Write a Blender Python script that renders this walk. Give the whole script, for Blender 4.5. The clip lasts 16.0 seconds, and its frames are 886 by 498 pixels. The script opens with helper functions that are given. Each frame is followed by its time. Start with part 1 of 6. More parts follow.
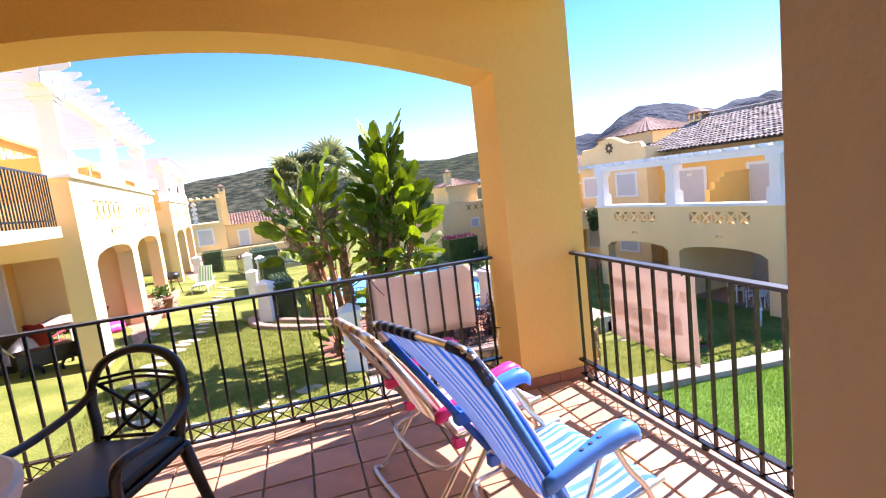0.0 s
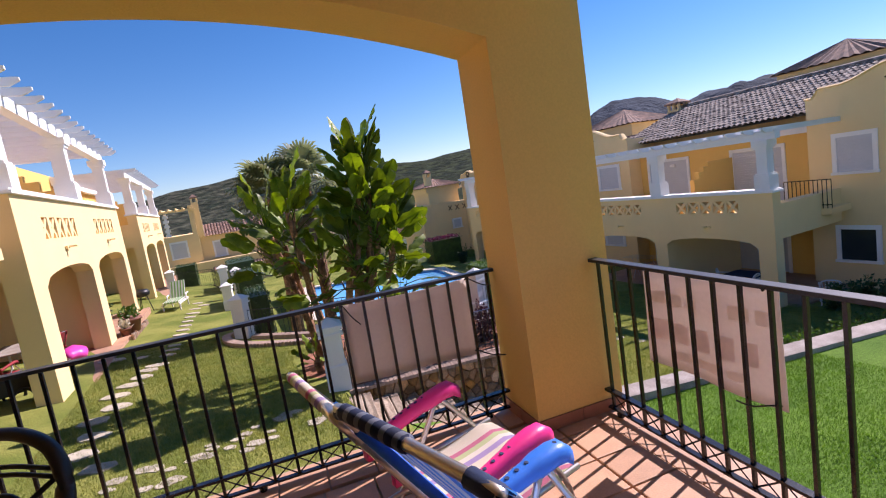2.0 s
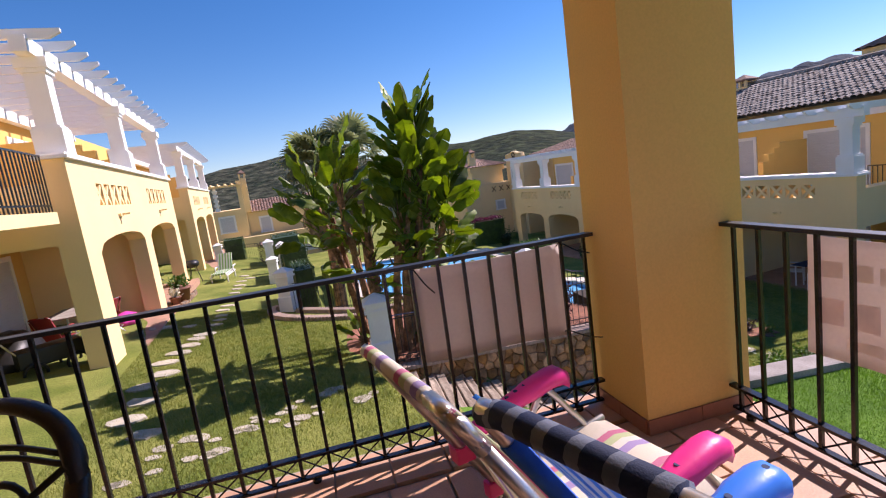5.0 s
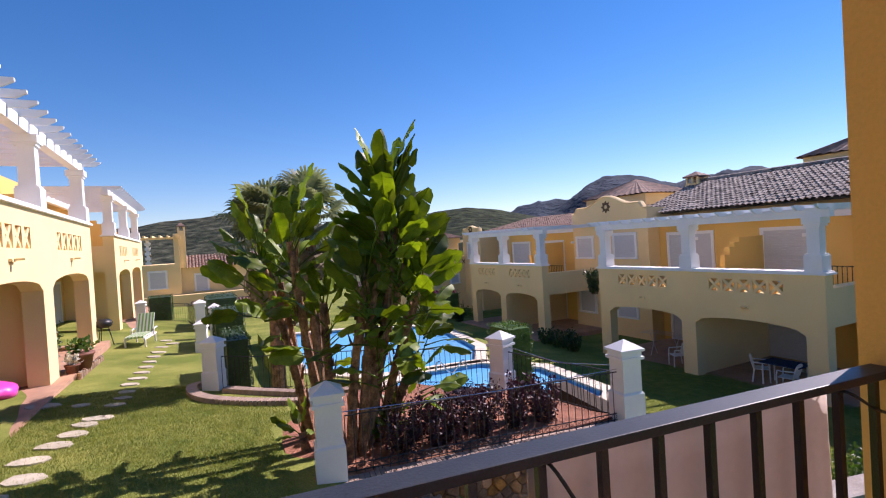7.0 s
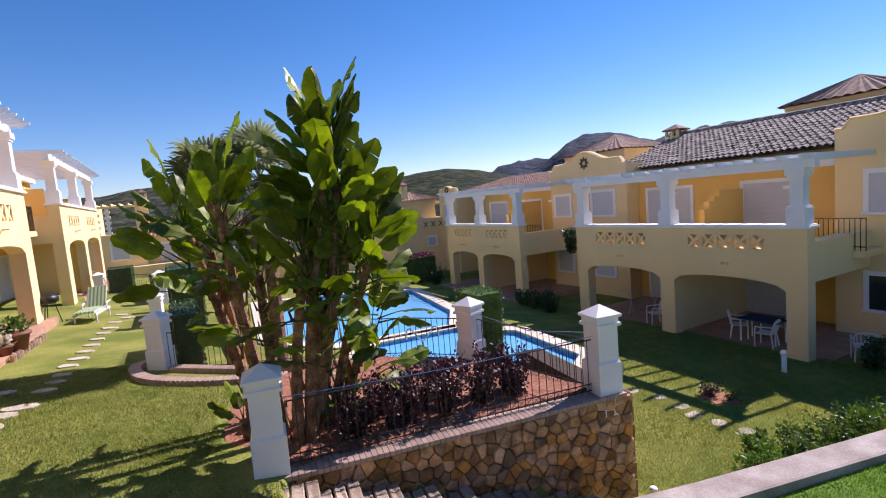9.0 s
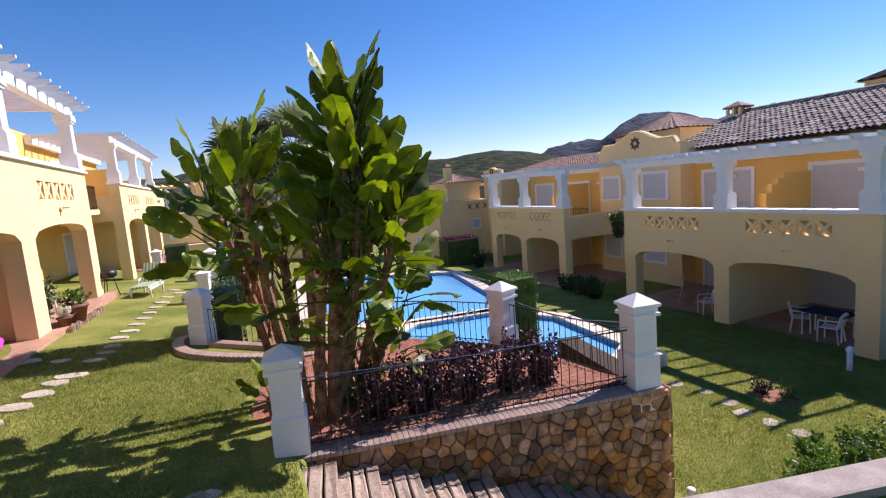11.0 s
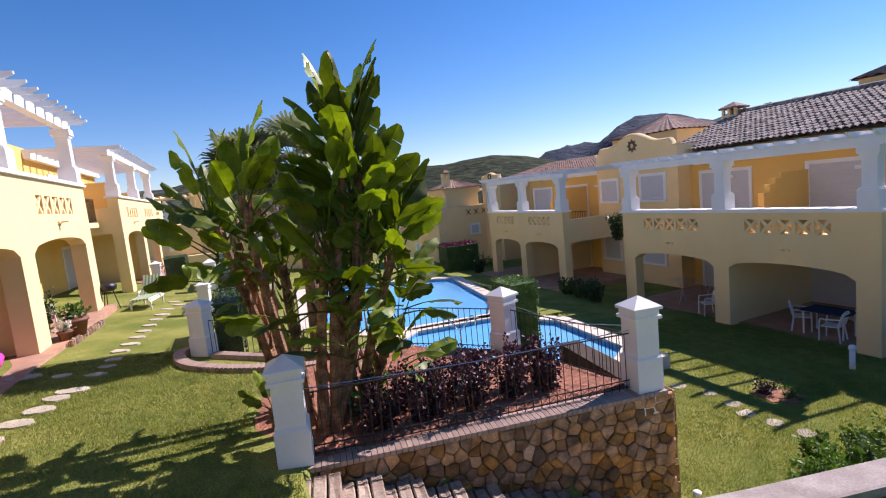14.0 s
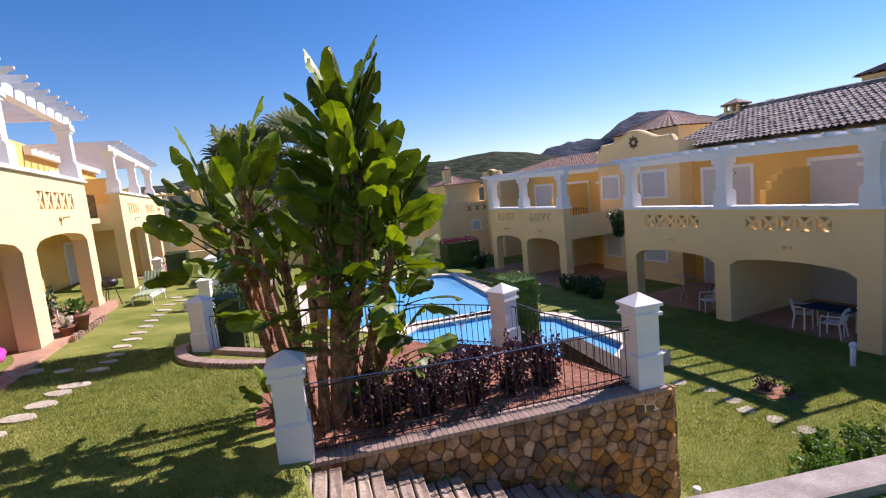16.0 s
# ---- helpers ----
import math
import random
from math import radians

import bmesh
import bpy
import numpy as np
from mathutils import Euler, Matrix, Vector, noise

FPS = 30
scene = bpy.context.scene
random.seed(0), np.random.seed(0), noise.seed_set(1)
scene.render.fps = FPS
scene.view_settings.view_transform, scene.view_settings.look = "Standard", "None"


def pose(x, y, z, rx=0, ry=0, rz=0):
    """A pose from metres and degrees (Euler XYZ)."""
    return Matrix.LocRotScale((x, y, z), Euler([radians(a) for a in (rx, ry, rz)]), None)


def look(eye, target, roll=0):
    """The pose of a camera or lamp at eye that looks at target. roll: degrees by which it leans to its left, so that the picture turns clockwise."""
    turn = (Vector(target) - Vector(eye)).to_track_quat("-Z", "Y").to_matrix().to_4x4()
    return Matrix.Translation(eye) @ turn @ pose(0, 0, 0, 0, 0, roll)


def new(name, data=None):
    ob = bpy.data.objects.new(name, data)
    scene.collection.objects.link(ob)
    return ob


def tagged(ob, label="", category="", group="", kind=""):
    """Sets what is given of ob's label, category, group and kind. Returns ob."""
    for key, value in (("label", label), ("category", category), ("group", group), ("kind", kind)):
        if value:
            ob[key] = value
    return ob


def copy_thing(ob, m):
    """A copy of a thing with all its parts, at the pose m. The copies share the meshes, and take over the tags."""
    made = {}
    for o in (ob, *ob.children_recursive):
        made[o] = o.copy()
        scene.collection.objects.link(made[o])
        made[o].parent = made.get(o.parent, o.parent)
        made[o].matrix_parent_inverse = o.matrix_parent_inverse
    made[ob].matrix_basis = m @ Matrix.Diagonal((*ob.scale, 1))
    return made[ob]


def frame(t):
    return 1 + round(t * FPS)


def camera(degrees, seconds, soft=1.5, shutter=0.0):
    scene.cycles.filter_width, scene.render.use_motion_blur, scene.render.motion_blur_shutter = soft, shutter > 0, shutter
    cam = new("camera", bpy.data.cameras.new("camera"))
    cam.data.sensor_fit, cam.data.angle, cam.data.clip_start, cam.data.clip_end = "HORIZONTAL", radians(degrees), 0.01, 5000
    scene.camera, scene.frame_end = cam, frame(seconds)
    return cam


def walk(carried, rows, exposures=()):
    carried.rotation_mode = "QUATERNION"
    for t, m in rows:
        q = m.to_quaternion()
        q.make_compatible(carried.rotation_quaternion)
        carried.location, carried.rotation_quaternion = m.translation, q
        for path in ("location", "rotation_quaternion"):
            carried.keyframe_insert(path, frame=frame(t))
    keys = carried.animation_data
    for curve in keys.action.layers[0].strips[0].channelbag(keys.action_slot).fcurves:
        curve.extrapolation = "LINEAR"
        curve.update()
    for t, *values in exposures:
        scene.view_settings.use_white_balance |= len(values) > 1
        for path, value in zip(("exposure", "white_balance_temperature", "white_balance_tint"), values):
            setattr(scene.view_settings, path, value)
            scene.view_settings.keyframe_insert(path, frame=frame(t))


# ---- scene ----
cam = camera(84.0, 16.0, 1.15)
PATH = [
    (0, (0.043, -0.024, 1.446), (0.8, 1.811, 1.198), -6.7),
    (0.5, (0.166, 0.274, 1.431), (0.914, 2.122, 1.266), -9.1),
    (1, (0.265, 0.488, 1.43), (0.946, 2.35, 1.165), -9.5),
    (1.5, (0.272, 0.577, 1.421), (1.118, 2.372, 1.167), -9.3),
    (2, (0.28, 0.618, 1.432), (1.102, 2.424, 1.179), -9.0),
    (2.5, (0.275, 0.638, 1.424), (0.968, 2.487, 1.107), -9.3),
    (3, (0.282, 0.672, 1.431), (0.965, 2.521, 1.092), -7.5),
    (3.5, (0.284, 0.668, 1.397), (0.978, 2.478, 0.908), -5.2),
    (4, (0.253, 0.68, 1.382), (0.89, 2.519, 0.921), -7.8),
    (4.2, (0.228, 0.729, 1.369), (0.851, 2.591, 0.992), -8.2),
    (6.3, (0.301, 2.116, 1.183), (1.117, 3.926, 0.944), -9.6),
    (6.5, (0.34, 2.277, 1.192), (1.2, 4.073, 1.008), -11.5),
    (7, (0.336, 2.584, 1.252), (1.233, 4.371, 1.219), -3.5),
    (7.5, (0.411, 2.809, 1.259), (1.399, 4.535, 1.048), -3.9),
    (8, (0.665, 2.953, 1.216), (1.514, 4.751, 1.004), -5.0),
    (8.5, (0.864, 3.056, 1.203), (1.872, 4.778, 1.059), -4.9),
    (9, (1.067, 3.199, 1.178), (2.016, 4.949, 0.986), -4.8),
    (9.5, (1.309, 3.248, 1.157), (2.1, 5.073, 0.944), -3.6),
    (9.7, (1.401, 3.264, 1.129), (2.185, 5.087, 0.873), -3.2),
    (12, (1.425, 3.298, 1.139), (2.19, 5.13, 0.895), -5.7),
    (12.5, (1.423, 3.302, 1.142), (2.191, 5.131, 0.889), -5.8),
    (13, (1.422, 3.302, 1.143), (2.192, 5.132, 0.903), -5.8),
    (13.5, (1.422, 3.306, 1.141), (2.196, 5.135, 0.901), -5.8),
    (14, (1.419, 3.295, 1.15), (2.193, 5.126, 0.925), -5.7),
    (14.5, (1.43, 3.289, 1.152), (2.218, 5.114, 0.93), -5.6),
    (15, (1.424, 3.284, 1.154), (2.212, 5.11, 0.942), -5.6),
    (15.5, (1.418, 3.293, 1.147), (2.194, 5.122, 0.923), -5.4),
    (16, (1.422, 3.293, 1.148), (2.19, 5.124, 0.909), -5.6),
]
walk(cam, [(t, look(eye, target, roll)) for t, eye, target, roll in PATH],
     exposures=((0.0, 1.9, 6250, 34), (0.2, 1.78, 6250, 34), (0.5, 1.2, 6250, 34), (1.0, 0.78, 6250, 34), (1.5, 0.66, 6250, 34), (16.0, 0.66, 6250, 34)))

# ---- world, sun, exposure ----
SUN_AZ, SUN_EL = 78.0, 42.0   # azimuth clockwise from +y, elevation
world = bpy.data.worlds.new("sky")
scene.world = world
world.use_nodes = True
wn = world.node_tree
sky = wn.nodes.new("ShaderNodeTexSky")
sky.sky_type = 'NISHITA'
sky.sun_disc = False
sky.sun_elevation = radians(SUN_EL)
sky.sun_rotation = radians(SUN_AZ)
sky.altitude, sky.air_density, sky.dust_density, sky.ozone_density = 100, 1.0, 0.0, 3.2
vivid = wn.nodes.new("ShaderNodeHueSaturation")
vivid.inputs["Saturation"].default_value = 1.32
wn.links.new(sky.outputs[0], vivid.inputs["Color"])
wn.links.new(vivid.outputs[0], wn.nodes["Background"].inputs[0])
wn.nodes["Background"].inputs[1].default_value = 0.083
sun = new("sun", bpy.data.lights.new("sun", 'SUN'))
sun.data.energy, sun.data.angle, sun.data.color = 5.0, radians(0.53), (1.0, 0.94, 0.84)
sun_dir = Vector((math.sin(radians(SUN_AZ)) * math.cos(radians(SUN_EL)), math.cos(radians(SUN_AZ)) * math.cos(radians(SUN_EL)), math.sin(radians(SUN_EL))))
sun.matrix_world = look(sun_dir * 50, (0, 0, 0))

# ---- materials ----
def material(name, color, rough=0.8, metal=0.0, vary=0.15, scale=3.0, bump=0.2, bscale=60.0, fine=0.0, second=None, spec=0.5, dist=0.01, rand=0.0):
    """Two-scale noise colour (large stains, fine grain), optional second colour, bump, and variation by object."""
    m = bpy.data.materials.new(name)
    m.use_nodes = True
    nt = m.node_tree
    N, L = nt.nodes, nt.links
    b = N["Principled BSDF"]
    b.inputs["Roughness"].default_value = rough
    b.inputs["Metallic"].default_value = metal
    b.inputs["Specular IOR Level"].default_value = spec
    tc = N.new("ShaderNodeTexCoord")
    n1 = N.new("ShaderNodeTexNoise"); n1.inputs["Scale"].default_value = scale; n1.inputs["Detail"].default_value = 6
    L.new(tc.outputs["Object"], n1.inputs["Vector"])
    n2 = N.new("ShaderNodeTexNoise"); n2.inputs["Scale"].default_value = bscale; n2.inputs["Detail"].default_value = 4
    L.new(tc.outputs["Object"], n2.inputs["Vector"])
    ramp = N.new("ShaderNodeValToRGB")
    c = Vector(color)
    d = Vector(second) if second else c * (1 - vary * 2)
    ramp.color_ramp.elements[0].position, ramp.color_ramp.elements[1].position = 0.36, 0.64
    ramp.color_ramp.elements[0].color, ramp.color_ramp.elements[1].color = (*d, 1), (*c, 1)
    L.new(n1.outputs["Fac"], ramp.inputs["Fac"])
    hsv = N.new("ShaderNodeHueSaturation")
    L.new(ramp.outputs["Color"], hsv.inputs["Color"])
    mr = N.new("ShaderNodeMapRange")
    mr.inputs["To Min"].default_value, mr.inputs["To Max"].default_value = 1 - fine, 1 + fine
    mr.inputs["From Min"].default_value, mr.inputs["From Max"].default_value = 0.3, 0.7
    L.new(n2.outputs["Fac"], mr.inputs["Value"])
    val = mr.outputs[0]
    if rand:
        oi = N.new("ShaderNodeObjectInfo")
        r2 = N.new("ShaderNodeMapRange"); r2.inputs["To Min"].default_value, r2.inputs["To Max"].default_value = 1 - rand, 1 + rand
        L.new(oi.outputs["Random"], r2.inputs["Value"])
        mul = N.new("ShaderNodeMath"); mul.operation = 'MULTIPLY'
        L.new(val, mul.inputs[0]); L.new(r2.outputs[0], mul.inputs[1])
        val = mul.outputs[0]
    L.new(val, hsv.inputs["Value"])
    L.new(hsv.outputs["Color"], b.inputs["Base Color"])
    if bump:
        bp = N.new("ShaderNodeBump"); bp.inputs["Strength"].default_value = bump; bp.inputs["Distance"].default_value = dist
        L.new(n2.outputs["Fac"], bp.inputs["Height"])
        L.new(bp.outputs["Normal"], b.inputs["Normal"])
    return m

M_YEL = material("yellow_stucco", (0.85, 0.635, 0.32), 0.9, vary=0.03, scale=0.7, bump=0.25, bscale=90, fine=0.04)
M_ORA = material("ochre_stucco", (0.79, 0.50, 0.14), 0.9, vary=0.03, scale=0.8, bump=0.25, bscale=90, fine=0.04)
M_WHITE = material("white_paint", (0.82, 0.82, 0.80), 0.7, vary=0.03, scale=1.5, bump=0.1, bscale=60, fine=0.03)
M_PIER = material("white_render", (0.80, 0.80, 0.79), 0.8, vary=0.04, scale=2.0, bump=0.2, bscale=80, fine=0.03)
M_SHUT = material("shutter_white", (0.56, 0.57, 0.59), 0.6, vary=0.02, bump=0.0)
M_IRON = material("black_iron", (0.012, 0.012, 0.014), 0.24, metal=0.0, vary=0.1, scale=20, bump=0.1, bscale=200, fine=0.2, spec=0.5)
M_RAIL = material("glossy_handrail_paint", (0.03, 0.031, 0.034), 0.42, vary=0.12, scale=12, bump=0.06, bscale=180, fine=0.25, spec=0.4)
M_TERRA = material("terracotta_tile", (0.52, 0.30, 0.18), 0.55, vary=0.08, scale=6, bump=0.15, bscale=120, fine=0.08, rand=0.12)
M_GROUT = material("grout", (0.42, 0.36, 0.29), 0.9, vary=0.1, scale=10, bump=0.2, bscale=150)
M_SKIRT = material("skirting_tile", (0.33, 0.13, 0.07), 0.5, vary=0.1, scale=8, bump=0.1, rand=0.1)
M_PATIO = material("patio_tile", (0.48, 0.28, 0.18), 0.7, vary=0.12, scale=2, bump=0.1)
M_GRASS = material("lawn_grass", (0.235, 0.245, 0.06), 0.9, second=(0.125, 0.16, 0.03), scale=0.9, bump=0.6, bscale=45, fine=0.35, dist=0.03, spec=0.1)
M_LUSH = material("watered_lawn_grass", (0.115, 0.215, 0.028), 0.9, second=(0.075, 0.155, 0.02), scale=0.9, bump=0.6, bscale=45, fine=0.35, dist=0.03, spec=0.1)
M_SOIL = material("red_soil", (0.36, 0.15, 0.085), 0.95, second=(0.22, 0.09, 0.05), scale=5, bump=0.8, bscale=30, fine=0.3, dist=0.04)
M_STONE = material("wall_stone", (0.47, 0.245, 0.095), 0.9, second=(0.22, 0.115, 0.05), scale=6, bump=0.6, bscale=35, fine=0.2, dist=0.03, rand=0.5)
_n, _l = M_STONE.node_tree.nodes, M_STONE.node_tree.links
_oi = _n.new("ShaderNodeObjectInfo")
_f = _n.new("ShaderNodeMath"); _f.operation = 'MULTIPLY'; _f.inputs[1].default_value = 7.31
_g = _n.new("ShaderNodeMath"); _g.operation = 'FRACT'
_r = _n.new("ShaderNodeMapRange"); _r.inputs["To Min"].default_value, _r.inputs["To Max"].default_value = 0.78, 1.15
_l.new(_oi.outputs["Random"], _f.inputs[0]); _l.new(_f.outputs[0], _g.inputs[0]); _l.new(_g.outputs[0], _r.inputs["Value"])
_l.new(_r.outputs[0], next(q for q in _n if q.type == 'HUE_SAT').inputs["Saturation"])
M_MORTAR = material("mortar", (0.06, 0.04, 0.025), 0.95, vary=0.2, scale=8, bump=0.4, bscale=60)
M_COPING = material("brick_coping", (0.39, 0.28, 0.22), 0.85, vary=0.12, scale=5, bump=0.3, bscale=50, fine=0.1, rand=0.15)
M_CONC = material("weathered_concrete", (0.36, 0.32, 0.28), 0.9, second=(0.24, 0.205, 0.175), scale=2.5, bump=0.5, bscale=35, fine=0.15)
M_FLAG = material("flagstone", (0.47, 0.42, 0.32), 0.9, vary=0.12, scale=3, bump=0.4, bscale=40, fine=0.1, rand=0.12)
M_WOOD = material("weathered_sleeper", (0.40, 0.325, 0.245), 0.9, second=(0.23, 0.165, 0.115), scale=2.0, bump=0.8, bscale=25, fine=0.25, rand=0.15)
M_ROOF = material("roof_tile", (0.30, 0.18, 0.125), 0.9, second=(0.15, 0.10, 0.08), scale=3.0, bump=0.4, bscale=20, fine=0.25)
M_ROOFOLD = material("grey_roof_tile", (0.36, 0.31, 0.26), 0.9, second=(0.10, 0.08, 0.068), scale=3.0, bump=0.4, bscale=20, fine=0.25)
M_COPE = material("pool_coping", (0.66, 0.58, 0.45), 0.8, vary=0.06, scale=4, bump=0.2, rand=0.06)
M_POOL = material("pool_mosaic", (0.10, 0.42, 0.72), 0.4, vary=0.08, scale=2, bump=0.0, fine=0.1, bscale=25)
M_DARKGLASS = material("window_glass", (0.03, 0.035, 0.04), 0.08, vary=0.05, bump=0.0)
M_ROOM = material("plain_room_wall", (0.62, 0.58, 0.52), 0.9, vary=0.04, scale=1.0, bump=0.1)
M_INT = material("grey_render_jamb", (0.62, 0.54, 0.45), 0.9, vary=0.04, scale=1.5, bump=0.2)

# ---- mesh helpers ----
def box(bm, x0, x1, y0, y1, z0, z1, m=None, bev=0.0):
    vs = [Vector((x, y, z)) for z in (z0, z1) for y in (y0, y1) for x in (x0, x1)]
    if m is not None:
        vs = [m @ v for v in vs]
    v = [bm.verts.new(p) for p in vs]
    fs = [bm.faces.new([v[i] for i in f]) for f in ((0, 2, 3, 1), (4, 5, 7, 6), (0, 1, 5, 4), (2, 6, 7, 3), (0, 4, 6, 2), (1, 3, 7, 5))]
    if bev:
        edges = list({e for f in fs for e in f.edges})
        bmesh.ops.bevel(bm, geom=edges, offset=bev, segments=2, affect='EDGES', profile=0.7)
    return fs

def prism(bm, poly, lift, m=None):
    """Extrudes a polygon (list of Vectors) along the vector lift."""
    a = [Vector(p) for p in poly]
    b = [p + Vector(lift) for p in a]
    if m is not None:
        a, b = [m @ p for p in a], [m @ p for p in b]
    va, vb = [bm.verts.new(p) for p in a], [bm.verts.new(p) for p in b]
    n = len(a)
    bm.faces.new(va[::-1]); bm.faces.new(vb)
    for i in range(n):
        bm.faces.new((va[i], va[(i + 1) % n], vb[(i + 1) % n], vb[i]))

def tube(bm, pts, r, sides=6, closed=False, flat=None):
    """A round tube along points; r a number or a list; flat: (wide, high) factors for a flattened section."""
    pts = [Vector(p) for p in pts]
    n = len(pts)
    rings = []
    for i, p in enumerate(pts):
        a = pts[i - 1] if (i or closed) else p
        b = pts[(i + 1) % n] if (i < n - 1 or closed) else p
        t = (b - a).normalized()
        up = Vector((0, 0, 1)) if abs(t.z) < 0.95 else Vector((0, 1, 0))
        s = t.cross(up).normalized(); u = s.cross(t).normalized()
        rr = r[i] if isinstance(r, (list, tuple)) else r
        fw, fh = flat or (1, 1)
        rings.append([bm.verts.new(p + s * (math.cos(2 * math.pi * k / sides) * rr * fw) + u * (math.sin(2 * math.pi * k / sides) * rr * fh)) for k in range(sides)])
    for i in range(n if closed else n - 1):
        A, B = rings[i], rings[(i + 1) % n]
        for k in range(sides):
            bm.faces.new((A[k], A[(k + 1) % sides], B[(k + 1) % sides], B[k]))
    if not closed:
        bm.faces.new(rings[0][::-1]); bm.faces.new(rings[-1])

def mesh_of(name, bm, mat, smooth=False):
    bmesh.ops.recalc_face_normals(bm, faces=bm.faces)
    me = bpy.data.meshes.new(name)
    bm.to_mesh(me); bm.free()
    for k in (mat if isinstance(mat, (list, tuple)) else (mat,)):
        me.materials.append(k)
    if smooth:
        for p in me.polygons:
            p.use_smooth = True
    return me

def part(name, bm, mat, parent=None, label="", smooth=False, m=None):
    ob = new(name, mesh_of(name, bm, mat, smooth))
    if parent is not None:
        ob.parent = parent
    if m is not None:
        ob.matrix_basis = m
    if label:
        tagged(ob, label)
    return ob

def shared(name, me, parent, m):
    ob = new(name, me)
    ob.parent = parent
    ob.matrix_basis = m
    return ob

def thing(name, label, category, m=None, group="", kind=""):
    ob = new(name)
    ob.empty_display_size = 0.2
    if m is not None:
        ob.matrix_basis = m
    return tagged(ob, label, category, group, kind)

def structure(ob, label, category):
    return tagged(ob, label, category, "", "structure")

def curve_pts(pts, n=8):
    """A smooth line through points (Catmull-Rom)."""
    P = [Vector(p) for p in pts]
    P = [P[0] * 2 - P[1]] + P + [P[-1] * 2 - P[-2]]
    out = []
    for i in range(1, len(P) - 2):
        for k in range(n):
            t = k / n
            a, b, c, d = P[i - 1], P[i], P[i + 1], P[i + 2]
            out.append(0.5 * ((2 * b) + (c - a) * t + (2 * a - 5 * b + 4 * c - d) * t * t + (3 * b - a - 3 * c + d) * t ** 3))
    out.append(P[-2])
    return out

# ---- ground ----
def lerp(x, xs, ys):
    return float(np.interp(x, xs, ys))

def lawn_upper(x, y):
    return -1.4 - 0.022 * (min(y, 42) - 12) - 0.1 * (min(max(x, -8), 6) + 2.76)

def kerb_line(x):
    return 6.6 - 0.216 * (x - 6.0)

def ground_height(x, y):
    if y > 42:
        base = -2.3 - 0.16 * min(y - 42, 60)
    else:
        base = lawn_upper(x, y)
    low = -3.6 - 0.075 * min(max(0, x - 10.2), 7)
    if y > 42:
        low = max(low - 0.12 * (y - 42), -12.5)
    edge = lerp(y, (8.4, 11, 12.5, 13.6, 14.9, 40, 60), (6.4, 5.6, 4.3, 2.4, 1.0, 0.9, 0.9))
    wall_y = 9.0 - 0.166 * (x - 1.78) if 1.7 < x < 6.8 else 8.45
    if y > wall_y:
        if x < edge:
            return max(base, -2.05) if y < 15 else base
        return min(base, low)
    t = min(max((x - 1.9) / 3.3, 0), 1)
    t = t * t * (3 - 2 * t)
    z = base * (1 - t) - 2.55 * t
    if x > 5.6 and y > kerb_line(x) + 0.25:
        z = low
    elif x > 1.75 and y > 7.0:
        z = min(z, max(-2.2 - 0.34 * (x - 1.75), low))
    return z - (0.02 * max(0, -y - 10) if y < -10 else 0)

def axis(fine0, fine1, step, far):
    inner = list(np.arange(fine0, fine1 + 1e-6, step))
    out = [fine1 + (far - fine1) * (k / 14) ** 3 for k in range(1, 15)]
    back = [fine0 - (far - 0) * (k / 14) ** 3 for k in range(14, 0, -1)]
    return back + inner + out

gx, gy = axis(-6, 24, 0.25, 2500), axis(-4, 48, 0.25, 2500)
verts = [(x, y, ground_height(x, y) + 0.015 * noise.noise(Vector((x * 0.8, y * 0.8, 0)))) for y in gy for x in gx]
nx = len(gx)
faces = [(j * nx + i, j * nx + i + 1, (j + 1) * nx + i + 1, (j + 1) * nx + i) for j in range(len(gy) - 1) for i in range(nx - 1)]
me = bpy.data.meshes.new("ground")
me.from_pydata(verts, [], faces)
me.materials.append(M_GRASS); me.materials.append(M_LUSH)
for p in me.polygons:
    p.use_smooth = True
    p.material_index = 1 if 2.2 < p.center.x < 30 and -6 < p.center.y < kerb_line(p.center.x) else 0
ground = structure(new("ground", me), "sunlit short green garden lawn on sloping ground", "lawn")

# ---- hills ----
def ridge(name, dist, prof, depth, mat, label, rough=12, seed=0):
    """A hill whose crest follows (azimuth, elevation) pairs as seen from the terrace, at a distance."""
    az = np.linspace(prof[0][0], prof[-1][0], 160)
    el = np.interp(az, [p[0] for p in prof], [p[1] for p in prof])
    rows, vs, fs = 14, [], []
    for a, e in zip(az, el):
        top = 1.2 + dist * math.tan(radians(e))
        for k in range(rows):
            f = k / (rows - 1)
            r = dist - depth * (1 - f)
            z = -14 + (top + 14) * (f ** 1.25)
            x, y = r * math.sin(radians(a)), r * math.cos(radians(a))
            z += noise.fractal(Vector((x * 0.012 + seed, y * 0.012, 0)), 1.0, 2.1, 5) * rough * (0.15 + 0.35 * f * (1 - 0.6 * f))
            vs.append((x, y, z))
        x, y = (dist + depth) * math.sin(radians(a)), (dist + depth) * math.cos(radians(a))
        vs.append((x, y, -20))
    w = rows + 1
    for i in range(len(az) - 1):
        for k in range(rows):
            fs.append((i * w + k, i * w + k + 1, (i + 1) * w + k + 1, (i + 1) * w + k))
    me = bpy.data.meshes.new(name)
    me.from_pydata(vs, [], fs)
    me.materials.append(mat)
    for p in me.polygons:
        p.use_smooth = True
    return structure(new(name, me), label, "hill")

